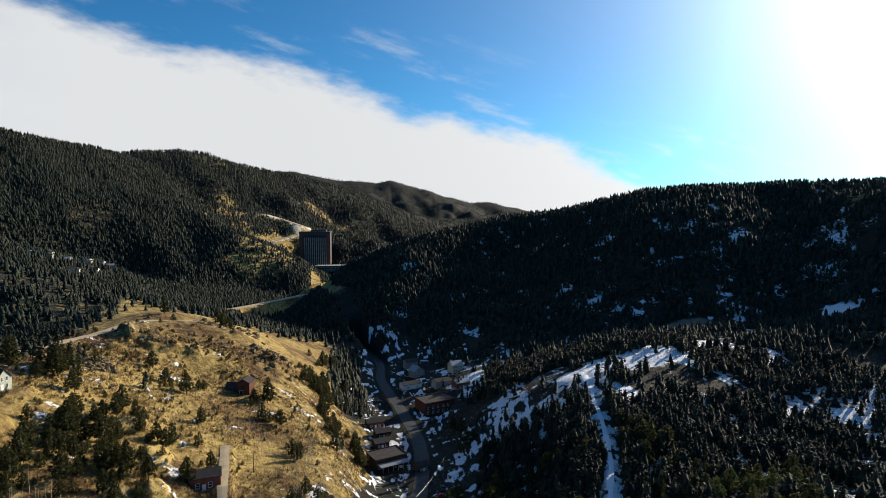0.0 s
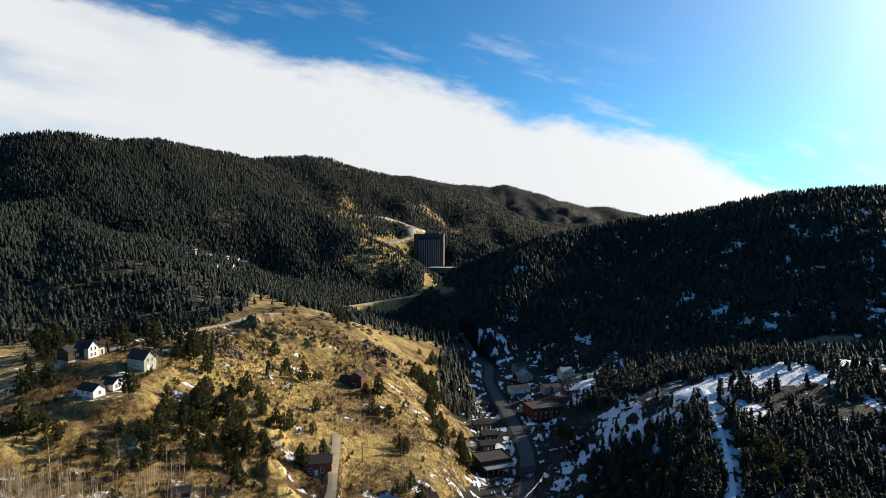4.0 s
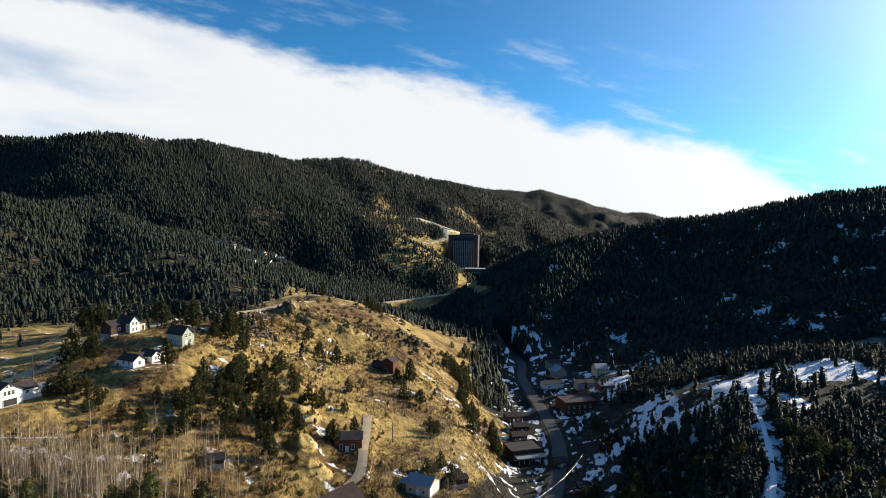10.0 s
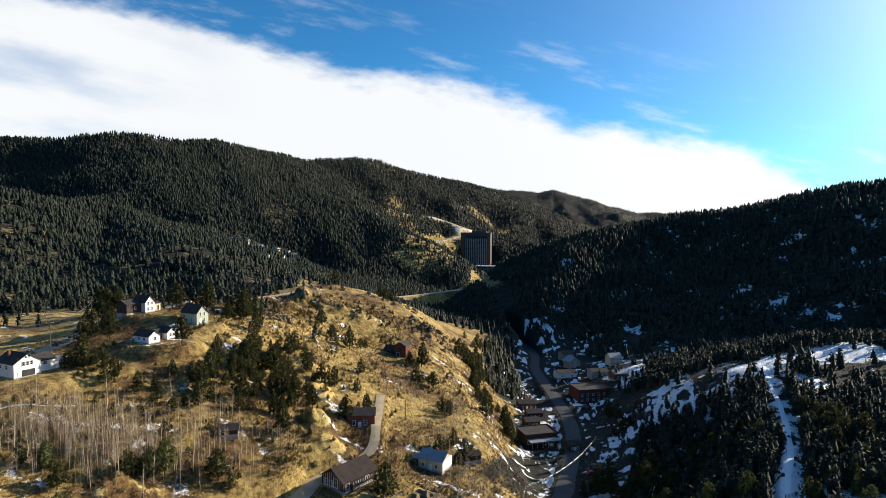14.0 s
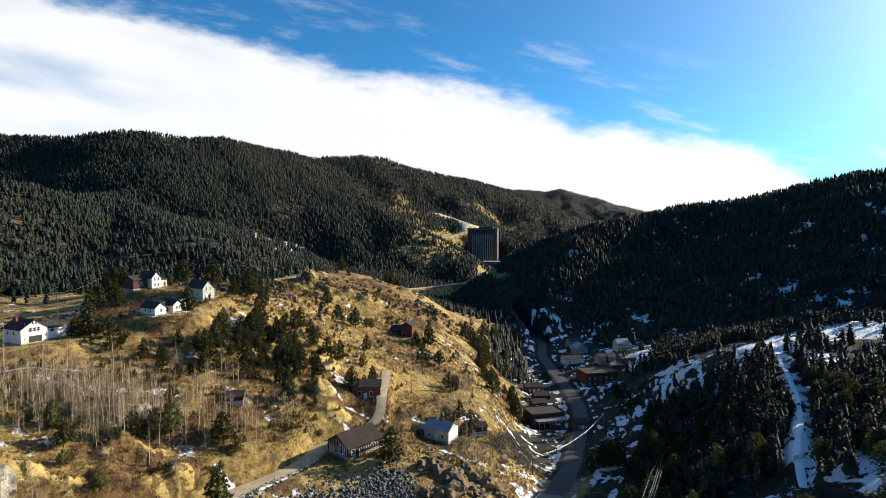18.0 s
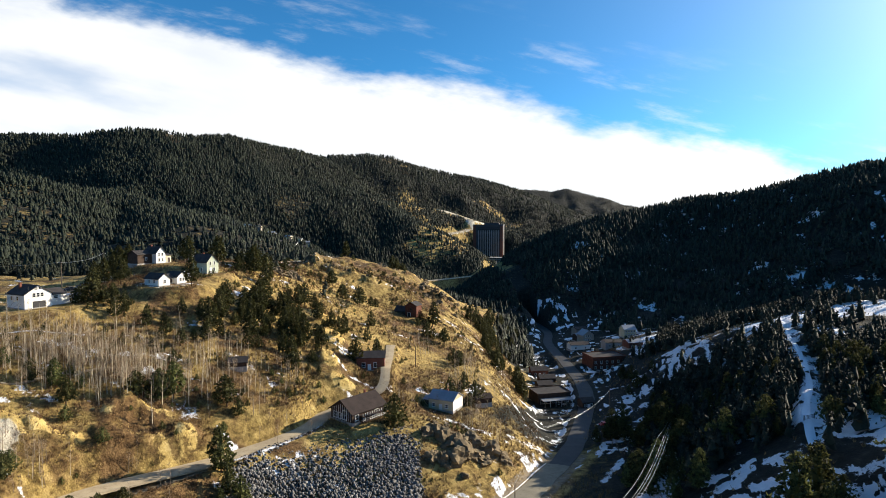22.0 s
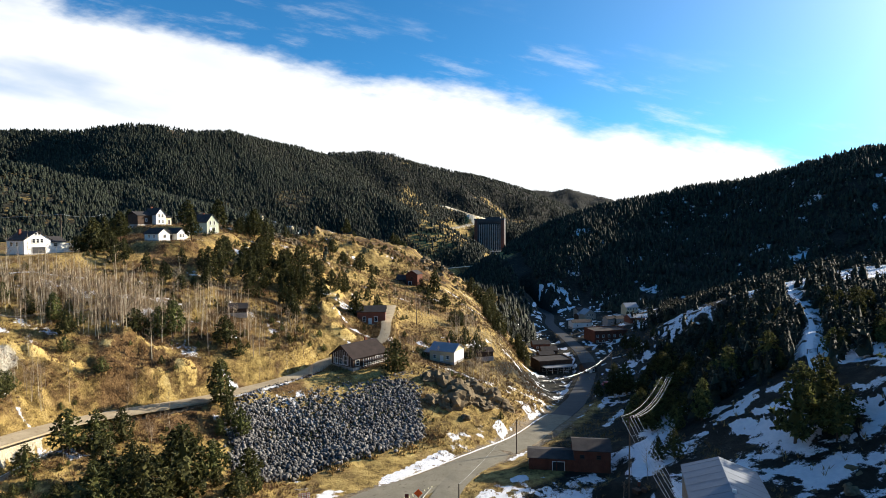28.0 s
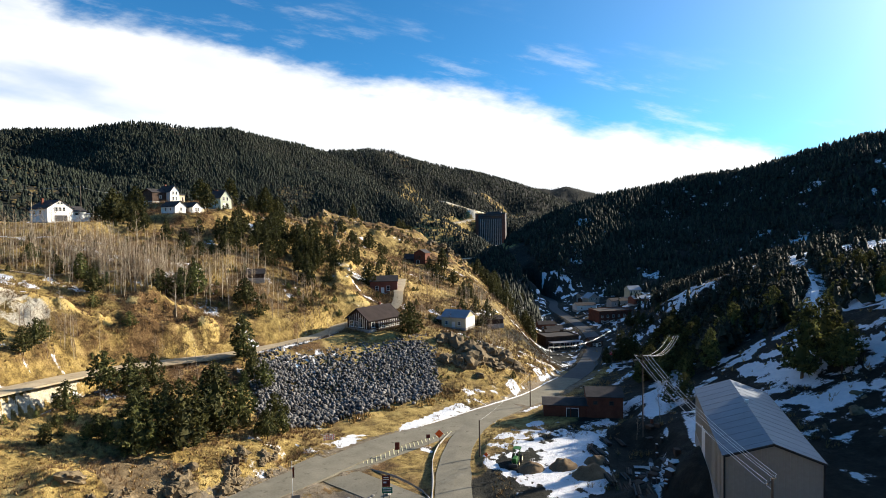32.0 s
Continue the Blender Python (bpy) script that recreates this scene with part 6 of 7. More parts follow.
# pale footpaths across the aspen slope, partly under snow
for pts, w, mat, label in (([(-112, 144), (-102, 148), (-99.5, 154), (-96, 160), (-91, 166), (-82, 171)], 0.7, "dirt_road", "pale footpath crossing the aspen slope"),
                           ([(-128, 164), (-119.5, 169.5), (-114.5, 175), (-104, 181)], 0.5, "old_snow", "narrow path under old snow on the slope")):
    ribbon("footpath", [(px, py, ground_z(px, py)) for px, py, _ in smooth_line([(a, b, 0) for a, b in pts], 1.2)], w, M[mat], label, 0.06, 0.4)

# gate across the snow track
gt = root("gate", 96.5, 153, ground_z(96.5, 153), 25)
for px in (-2.0, 2.0):
    boxed("post", px, 0, 0.6, 0.16, 0.16, 1.6, M["pole_wood"], gt)
for k in range(4):
    boxed("rail", 0, 0, 0.35 + 0.27 * k, 3.9, 0.06, 0.08, M["pole_wood"], gt)
tagged(gt, "wooden rail gate across the snow track", "gate")

# pale slab beside the road, below the rocks
bm = bmesh.new()
bmesh.ops.create_grid(bm, x_segments=5, y_segments=4, size=1.0)
for v in bm.verts:
    v.co = Vector((v.co.x * 2.6 + 0.25 * math.sin(v.co.y * 5), v.co.y * 2.0 + 0.2 * math.sin(v.co.x * 7), 0.08 * math.sin(v.co.x * 3 + v.co.y * 4)))
bmesh.ops.solidify(bm, geom=bm.faces[:], thickness=0.35)
slab = part("slab", bm, M["concrete"])
slab.matrix_world = pose(22.0, 178.5, -18.2, -14, -12, 25)
tagged(slab, "pale tilted concrete slab beside the road", "slab")

# ploughed snow along the upper road
def snow_bank(label, road, side, off, y0, y1, wide, seed):
    pts = [p for p in ROADS[road][0] if y0 < p[1] < y1]
    rs_b = random.Random(seed)
    vs, fs = [], []
    for i, p in enumerate(pts):
        d = (Vector(pts[min(i + 1, len(pts) - 1)]) - Vector(pts[max(i - 1, 0)])).to_2d().normalized()
        s = Vector((d.y, -d.x)) * side
        w = wide * rs_b.uniform(0.5, 1.2) * min(1.0, 0.25 + 0.5 * min(i, len(pts) - 1 - i))
        for k, up in ((0, -0.2), (0.15, 0.1), (0.5, 0.3 * rs_b.uniform(0.6, 1.2)), (0.85, 0.12), (1, -0.25)):
            q = Vector(p[:2]) + s * (off + w * (k + rs_b.uniform(-0.05, 0.05)))
            vs.append((q.x, q.y, ground_z(q.x, q.y) + up))
    for i in range(len(pts) - 1):
        for k in range(4):
            a = i * 5 + k
            fs.append((a, a + 1, a + 6, a + 5))
    ob = mesh_part("snow_bank", vs, fs, M["old_snow"], smooth=True)
    return tagged(ob, label, "snow bank", "snow banks")


snow_bank("low bank of ploughed snow beside the gravel road", "upper_road", 1, 2.5, 148, 182, 1.8, 1)
snow_bank("thin strip of old snow beside the lane", "lower_road", 1, 2.0, 86, 122, 0.9, 2)
snow_bank("thin strip of old snow beside the lane", "lower_road", -1, 2.0, 98, 120, 0.6, 3)
snow_bank("strip of snow along the valley road", "main_road", -1, 4.2, 128, 198, 0.6, 5)

# ---------------------------------------------------------------- single trees
def crown_width(t, bare):
    """Reach of a pine's limbs at a share t of its height, 1 at the widest."""
    u = max(0.0, (t - bare) / (1 - bare))
    return min(1.0, 0.45 + 2.4 * u) * max(0.0, 1 - u) ** 0.72 * 1.12 + 0.03


def pine_parts(seed, h, spread, bare=0.12):
    """A pine: tapered trunk with stubs, and a crown of ragged sprays."""
    rng = random.Random(seed)
    bm = bmesh.new()
    lean = Vector((rng.uniform(-0.03, 0.03) * h, rng.uniform(-0.03, 0.03) * h, 0))
    pts = [Vector((0, 0, -0.5)), lean * 0.3 + Vector((0, 0, h * 0.35)), lean * 0.7 + Vector((0, 0, h * 0.7)), lean + Vector((0, 0, h * 0.97))]
    rad = [0.022 * h, 0.016 * h, 0.009 * h, 0.003 * h]
    for i in range(3):
        tube(bm, pts[i], pts[i + 1], rad[i], rad[i + 1], 6)
    vs, fs = [], []
    # a dark ragged heart, then tufts of needles on the limb ends
    for k in range(5):
        t0 = bare + (1 - bare) * k / 5
        rr = 0.45 * spread * h * crown_width(t0, bare)
        b = len(vs)
        for j in range(6):
            a = 6.283 * j / 6 + rng.uniform(-0.3, 0.3)
            vs.append(lean * t0 + Vector((rr * math.cos(a) * rng.uniform(0.6, 1.2), rr * math.sin(a) * rng.uniform(0.6, 1.2), h * t0 + rng.uniform(-0.03, 0.03) * h)))
        vs.append(lean * t0 + Vector((0, 0, h * min(0.98, t0 + 0.26))))
        fs += [(b + j, b + (j + 1) % 6, b + 6) for j in range(6)]
    tufts_n = 290
    for k in range(tufts_n):
        t = bare + (1 - bare) * ((k + rng.random()) / tufts_n) ** 1.12
        a = rng.uniform(0, 6.283)
        d = Vector((math.cos(a), math.sin(a), 0))
        side = 1 + 0.3 * math.sin(3 * a + seed) * math.cos(9 * t + seed)
        le = spread * h * crown_width(t, bare) * side * rng.uniform(0.55, 1.1) + 0.02 * h
        c = lean * t + d * le + Vector((0, 0, h * t + rng.uniform(-0.01, 0.03) * h))
        size = h * (0.03 + 0.046 * crown_width(t, bare)) * rng.uniform(0.6, 1.4)
        for _ in range(4):
            q = Vector((rng.gauss(0, 1), rng.gauss(0, 1), rng.gauss(0.25, 0.7))).normalized()
            s = q.cross(Vector((rng.gauss(0, 1), rng.gauss(0, 1), rng.gauss(0, 1)))).normalized()
            b = len(vs)
            vs += [c - q * size * 0.35 + s * size * 0.42, c - q * size * 0.35 - s * size * 0.42, c + q * size * 1.05]
            fs.append((b, b + 1, b + 2))
    return bm, vs, fs


def make_pine(seed, h, spread, bare, label):
    p = root("pine_tree", 0, 0, 0)
    bm, vs, fs = pine_parts(seed, h, spread, bare)
    part("trunk", bm, M["bark"], p, "brown bark")
    mesh_part("crown", vs, fs, M["needles"], p, "dark green needles")
    return tagged(p, label, "tree", "pines")


def aspen_parts(seed, h):
    rng = random.Random(seed)
    bm = bmesh.new()
    bend = Vector((rng.uniform(-0.06, 0.06) * h, rng.uniform(-0.06, 0.06) * h, 0))
    at = lambda t: bend * t * t + Vector((0, 0, h * t))
    for i in range(4):
        tube(bm, at(i / 4) - Vector((0, 0, 0.4 if i == 0 else 0)), at((i + 1) / 4), 0.0095 * h * (1 - i / 4.4), 0.0095 * h * (1 - (i + 1) / 4.4), 5)
    tw = bmesh.new()
    for k in range(16):
        t = rng.uniform(0.3, 0.95)
        a = rng.uniform(0, 6.28)
        le = h * 0.2 * (1.15 - t) * rng.uniform(0.7, 1.4)
        o = at(t)
        e = o + Vector((math.cos(a) * le, math.sin(a) * le, le * rng.uniform(0.5, 1.2)))
        tube(tw, o, e, 0.004 * h * (1.1 - t) + 0.012, 0.008, 3)
        for _ in range(2):
            s = o.lerp(e, rng.uniform(0.4, 0.8))
            a2 = a + rng.uniform(-1, 1)
            tube(tw, s, s + Vector((math.cos(a2), math.sin(a2), rng.uniform(0.5, 1.3))) * le * 0.5, 0.014, 0.007, 3)
    return bm, tw


def make_aspen(seed, h, label, bark="aspen"):
    p = root("aspen_tree", 0, 0, 0)
    bm, tw = aspen_parts(seed, h)
    part("trunk", bm, M[bark], p, "pale bark" if bark == "aspen" else "brown bark")
    part("crown", tw, M["twigs"], p)
    return tagged(p, label, "tree", "bare trees")


pines = [make_pine(101, 8.5, 0.36, 0.08, "dark green pine with a full ragged crown"), make_pine(102, 10.5, 0.28, 0.10, "tall narrow dark green pine"), make_pine(103, 6.0, 0.40, 0.04, "short bushy dark green pine"),
         make_pine(104, 9.5, 0.35, 0.18, "pine with a bare lower trunk"), make_pine(105, 7.2, 0.36, 0.06, "broad dark green pine tree"), make_pine(106, 4.2, 0.44, 0.03, "young bushy dark green pine")]
aspens = [make_aspen(201, 8.0, "bare aspen with pale bark"), make_aspen(202, 6.5, "slender bare aspen with a pale trunk"), make_aspen(203, 9.0, "tall bare aspen with a pale trunk"), make_aspen(204, 5.0, "small bare tree with brown twigs", "twigs")]
WANTED = {"pine": [], "aspen": []}


def plant(kind, k, x, y, s, rng, room=0.0):
    if room:
        for q in WANTED[kind]:
            if abs(q[1] - x) < room and abs(q[2] - y) < room and math.hypot(q[1] - x, q[2] - y) < room:
                return
    WANTED[kind].append((k, x, y, s, rng.uniform(0, 360), rng.uniform(-2, 2), rng.uniform(-2, 2), rng.uniform(0.88, 1.14)))


def grow(kind, models, single, label):
    """The nearest trees become things of their own, the rest one joined stand."""
    spots_here = sorted(WANTED[kind], key=lambda q: math.hypot(q[1], q[2]))
    zs = height(np.array([q[1] for q in spots_here]), np.array([q[2] for q in spots_here])) - 0.05
    rest, placed = [], set()
    for i, (k, x, y, s, turn, rx, ry, wide) in enumerate(spots_here):
        m = pose(x, y, zs[i], rx, ry, turn)
        size = (s * wide, s * wide, s)
        if k not in placed:
            placed.add(k)
            models[k].matrix_basis = m @ Matrix.Diagonal((*size, 1))
        elif i < single:
            copy_thing(models[k], m).scale = size
        else:
            rest.append((k, m @ Matrix.Diagonal((*size, 1))))
    for role in ("trunk", "crown"):
        vs, fs, o = [], [], 0
        for k, m in rest:
            me = next(c for c in models[k].children if c.name.split(".")[0] == role).data
            co = np.empty(len(me.vertices) * 3)
            me.vertices.foreach_get("co", co)
            mm = np.array(m)
            vs.append(co.reshape(-1, 3) @ mm[:3, :3].T + mm[:3, 3])
            tri = TRIS.get(me.name)
            if tri is None:
                me.calc_loop_triangles()
                tri = np.empty(len(me.loop_triangles) * 3, np.int32)
                me.loop_triangles.foreach_get("vertices", tri)
                tri = TRIS[me.name] = tri.reshape(-1, 3)
            fs.append(tri + o)
            o += len(co) // 3
        if rest:
            mat = next(c for c in models[0].children if c.name.split(".")[0] == role).data.materials[0]
            stand = array_mesh(kind + "_stand", np.concatenate(vs), np.concatenate(fs), mat)
            tagged(stand, label + (", trunks" if role == "trunk" else ", crowns"), "trees", kind="stuff")


TRIS = {}
rp = random.Random(40)
# clumps of pines: x, y, spread in x, spread in y, how many, mean size
PINE_CLUMPS = [(-60, 232, 19, 28, 90, 0.82), (-50, 220, 10, 14, 18, 0.8), (-84, 196, 16, 9, 18, 0.7), (-114, 203, 12, 6, 20, 0.75), (-113, 288, 4, 5, 3, 1.2), (-84, 296, 9, 11, 16, 1.0), (-46, 468, 22, 12, 14, 0.9),
               (-50, 106, 11, 9, 8, 1.1), (-61, 113, 10, 10, 7, 1.1), (-46, 121, 8, 8, 5, 0.95), (-37, 118, 3, 3, 5, 0.5), (-65, 97, 5, 4, 12, 0.32), (-72, 92, 4, 4, 7, 0.3), (-56, 99, 5, 3, 8, 0.4), (-87, 113, 4, 3, 4, 0.6), (-74, 134, 7, 3, 3, 0.6), (-88, 147, 6, 3, 3, 0.6), (-45, 139, 2.5, 3, 4, 0.8), (-54, 166, 4, 4, 5, 0.95), (-74, 160, 5, 4, 5, 0.8), (-97, 155, 12, 6, 6, 0.6), (-82, 122, 6, 5, 6, 0.7),
               (-2, 300, 7, 14, 9, 0.9), (12, 226, 5, 7, 7, 0.9), (-23, 241, 2, 2, 2, 1.15), (-42, 318, 10, 14, 8, 0.8), (10, 262, 6, 12, 5, 0.8), (-130, 240, 6, 10, 8, 0.8), (-150, 300, 12, 20, 14, 0.9), (30, 330, 6, 28, 18, 0.9), (32, 400, 9, 24, 30, 1.0), (44, 470, 9, 24, 24, 1.0), (42, 300, 4, 20, 10, 0.8), (98, 290, 8, 20, 10, 0.9), (72, 225, 6, 12, 12, 0.9)]
for cx, cy, sx, sy, n, size in PINE_CLUMPS:
    for _ in range(n):
        x, y = cx + sx * rp.gauss(0, 0.62), cy + sy * rp.gauss(0, 0.62)
        if any(float(to_line(np.array([x]), np.array([y]), ROADS[k][0])[0][0]) < ROADS[k][1] + 1.2 for k in ("main_road", "upper_road", "climb_road", "lower_road", "hill_road", "snow_track")):
            continue
        if any(math.hypot(x - q[0], y - q[1]) < q[2] * 0.85 for q in PADS):
            continue
        plant("pine", rp.randrange(6), x, y, size * rp.uniform(0.6, 1.4), rp, 3.4 if size > 0.9 else 1.5 if y < 140 else 2.9)
plant("pine", 0, -11.0, 177.5, 1.2, rp)
plant("pine", 1, -50.0, 145.5, 1.1, rp)
# pines on the near right slope
# clumps of size 1.3 are added out of view to shade the metal building
for cx, cy, sx, sy, n, size in ((76, 112, 5, 4, 9, 1.2), (60, 160, 6, 11, 34, 0.9), (84, 170, 10, 13, 42, 0.85), (114, 148, 14, 12, 32, 0.8), (104, 195, 13, 10, 32, 0.8), (134, 190, 8, 14, 28, 0.8), (94, 104, 9, 7, 26, 1.3), (104, 92, 9, 9, 18, 1.3), (50, 128, 3, 4, 5, 0.6), (104, 116, 9, 6, 10, 0.75), (78, 205, 9, 10, 22, 1.0), (140, 150, 14, 16, 26, 0.8)):
    for _ in range(n):
        x, y = cx + sx * rp.gauss(0, 0.7), cy + sy * rp.gauss(0, 0.7)
        if float(to_line(np.array([x]), np.array([y]), ROADS["snow_track"][0])[0][0]) < 3.0 or beside_road(np.array([x]), np.array([y]))[0] < 20 or math.hypot(x - 80, y - 133) < 4.5 or math.hypot(x - 66, y - 100) < 4 or math.hypot((x - 42) * 1.6, y - 82) < 19:
            continue
        k, s = rp.randrange(5), size * rp.uniform(0.75, 1.3)
        plant("pine", k, x, y, s, rp, 3.0)
# bare aspens on the slope below the white house, and scattered bare trees
for cx, cy, sx, sy, n, kinds in ((-100, 166, 20, 12, 270, (0, 1, 2, 2)), (-82, 165, 14, 11, 160, (0, 1, 2)), (-64, 184, 16, 12, 130, (1, 3, 1)), (-82, 126, 10, 5, 46, (3, 3, 1)), (-68, 138, 8, 4, 24, (3,)), (-108, 150, 14, 6, 50, (3, 1)), (-38, 178, 6, 8, 26, (3,)), (-28, 160, 20, 1, 1, (3,)), (-50, 168, 8, 6, 14, (3, 1)), (-62, 122, 12, 10, 14, (3, 1)),
                                 (14, 245, 8, 24, 70, (3, 1)), (-8, 275, 8, 12, 26, (3, 1)), (17, 205, 6, 10, 60, (3,)), (-10, 212, 5, 8, 14, (3,)), (-46, 196, 5, 7, 24, (3,)), (-96, 270, 4, 4, 5, (3, 2)), (-106, 300, 6, 4, 4, (3,)), (-132, 196, 4, 3, 3, (3,)), (44, 122, 3, 6, 6, (3,)), (1, 214, 3, 3, 3, (3,))):
    for _ in range(n):
        x, y = cx + sx * rp.gauss(0, 0.6), cy + sy * rp.gauss(0, 0.6)
        if any(float(to_line(np.array([x]), np.array([y]), ROADS[k][0])[0][0]) < ROADS[k][1] + 0.8 for k in ("main_road", "upper_road", "climb_road", "lower_road")):
            continue
        plant("aspen", rp.choice(kinds), x, y, rp.uniform(0.7, 1.3), rp)

# low junipers and young pines dotted over the sunny slope
for _ in range(1700):
    x, y = rp.uniform(-120, 20), rp.uniform(100, 420)
    if beside_road(np.array([x]), np.array([y]))[0] > -9 or float(fbm(np.array([x]), np.array([y]), 30, 3, 88)[0]) < -0.05:
        continue
    if any(float(to_line(np.array([x]), np.array([y]), ROADS[k][0])[0][0]) < ROADS[k][1] + 1.0 for k in ("upper_road", "climb_road", "lower_road", "hill_road")) or any(math.hypot(x - q[0], y - q[1]) < q[2] for q in PADS):
        continue
    if -48 < x < -2 and 126 < y < 178 and y < 178 + 0.75 * x + 12:
        continue
    plant("pine", 5, x, y, rp.uniform(0.2, 0.6), rp, 2.0)

grow("pine", pines, 290, "more distant dark green pines on the slopes")
grow("aspen", aspens, 290, "more distant bare pale trees on the slope")


# ---------------------------------------------------------------- brush and dry grass
def tufts(name, label, x, y, size, blades, mat, seed, lean=0.5, wide=0.16, sink=0.05):
    """Many small fans of leaning blades."""
    r = np.random.RandomState(seed)
    n = len(x)
    z = height(x, y) - sink
    a = r.uniform(0, 6.283, (n, blades))
    le = size[:, None] * r.uniform(0.5, 1.15, (n, blades))
    out = le * r.uniform(0.15, 1.0, (n, blades)) * lean
    ox, oy = np.cos(a), np.sin(a)
    bx, by = x[:, None] + ox * size[:, None] * 0.12, y[:, None] + oy * size[:, None] * 0.12
    w = le * wide
    v = np.empty((n, blades, 3, 3))
    v[..., 0, :] = np.stack([bx - oy * w, by + ox * w, np.repeat(z[:, None], blades, 1)], -1)
    v[..., 1, :] = np.stack([bx + oy * w, by - ox * w, np.repeat(z[:, None], blades, 1)], -1)
    v[..., 2, :] = np.stack([bx + ox * out, by + oy * out, z[:, None] + le], -1)
    ob = array_mesh(name, v.reshape(-1, 3), np.arange(n * blades * 3).reshape(-1, 3), mat)
    return tagged(ob, label, "vegetation", kind="stuff")


# outline of the rubble bank below the cabin
bank_top = [(-48.5, 147), (-42.5, 157), (-33.5, 169), (-24, 175.5), (-14, 178.5), (-5, 179)]
bank_foot = [(-40, 127.5), (-34, 130), (-26, 137), (-18, 142.5), (-10, 148), (-2, 154)]


def on_rubble(x, y):
    lo = np.interp(x, [p[0] for p in bank_foot], [p[1] for p in bank_foot])
    hi = np.interp(x, [p[0] for p in bank_top], [p[1] for p in bank_top])
    return (x > -47) & (x < -3) & (y > lo + 1) & (y < hi + 0.5)


rb = np.random.RandomState(77)


def in_field(n, x0, x1, y0, y1, keep_off=0.4, roads=("main_road", "upper_road", "climb_road", "lower_road", "hill_road", "branch_road")):
    x, y = rb.uniform(x0, x1, n), rb.uniform(y0, y1, n)
    ok = np.ones(n, bool)
    for k in roads:
        ok &= to_line(x, y, ROADS[k][0])[0] > ROADS[k][1] + keep_off
    ok &= ~on_rubble(x, y)
    for q in PADS[:12]:
        ok &= np.hypot(x - q[0], y - q[1]) > q[2] * 0.8
    return x[ok], y[ok]


x, y = in_field(52000, -150, 42, 78, 420)
patch = fbm(x, y, 24, 3, 81)
sel = (beside_road(x, y) < -6) & (patch > -0.1)
x, y = x[sel], y[sel]
tufts("dry_grass", "golden dry grass tufts over the hillside", x, y, rb.uniform(0.25, 0.7, len(x)), 5, leafy("dry_grass", (0.2, 0.12, 0.035), (0.56, 0.42, 0.17), 0), 1, 0.9)
x, y = in_field(52000, -150, 42, 78, 400)
patch = fbm(x, y, 18, 4, 83)
sel = (beside_road(x, y) < -7) & (patch > -0.15)
x, y = x[sel], y[sel]
tufts("brush", "red-brown leafless brush on the slopes", x, y, rb.uniform(0.4, 1.3, len(x)), 20, M["brush"], 2, 1.1, 0.028)
x, y = in_field(5000, 8, 60, 88, 230)
sel = (np.abs(beside_road(x, y)) > 7) & (fbm(x, y, 9, 3, 85) > 0.05)
x, y = x[sel], y[sel]
tufts("brush", "dark leafless brush beside the shaded road", x, y, rb.uniform(0.4, 1.1, len(x)), 16, M["brush"], 3, 1.1, 0.03)
x, y = in_field(9000, 60, 330, 100, 420, 1.0, ("snow_track",))
sel = fbm(x, y, 20, 3, 87) > -0.1
x, y = x[sel], y[sel]
tufts("brush", "dark leafless brush in the snow of the slope", x, y, rb.uniform(0.5, 1.4, len(x)), 9, M["brush"], 4, 0.8, 0.06)

x, y = in_field(9000, -84, -22, 78, 140)
sel = (beside_road(x, y) < -8) & (fbm(x, y, 7, 3, 89) > -0.1)
x, y = x[sel], y[sel]
tufts("brush", "red-brown brush and weeds above the road cut", x, y, rb.uniform(0.25, 0.9, len(x)), 26, M["brush"], 6, 1.2, 0.022)
x, y = in_field(9000, -66, -8, 150, 225)
sel = fbm(x, y, 10, 3, 86) > -0.25
x, y = x[sel], y[sel]
tufts("brush", "russet brush on the slope round the cabin", x, y, rb.uniform(0.4, 1.2, len(x)), 18, M["brush"], 8, 1.1, 0.03)
x, y = in_field(2600, -44, 4, 122, 158, 0.2, ("main_road",))
foot = (y - 127.5) - (x + 40) * 0.7
sel = (foot < 1.5) & (foot > -6) & (fbm(x, y, 5, 3, 90) > -0.25)
x, y = x[sel], y[sel]
tufts("dry_grass", "tall golden grass along the foot of the rubble", x, y, rb.uniform(0.5, 1.1, len(x)), 9, bpy.data.materials["dry_grass"], 7, 0.6)

# ---------------------------------------------------------------- rocks
def rock_mesh(seed, cuts=1):
    rng = random.Random(seed)
    bm = bmesh.new()
    bmesh.ops.create_icosphere(bm, subdivisions=cuts, radius=0.5)
    for v in bm.verts:
        v.co *= rng.uniform(0.72, 1.22)
        v.co.z *= 0.8
    return bm


stone_meshes = []
for i in range(10):
    bm = rock_mesh(300 + i, 1)
    me = bpy.data.meshes.new("stone")
    bm.to_mesh(me)
    bm.free()
    me.materials.append(M["stone"])
    stone_meshes.append(me)

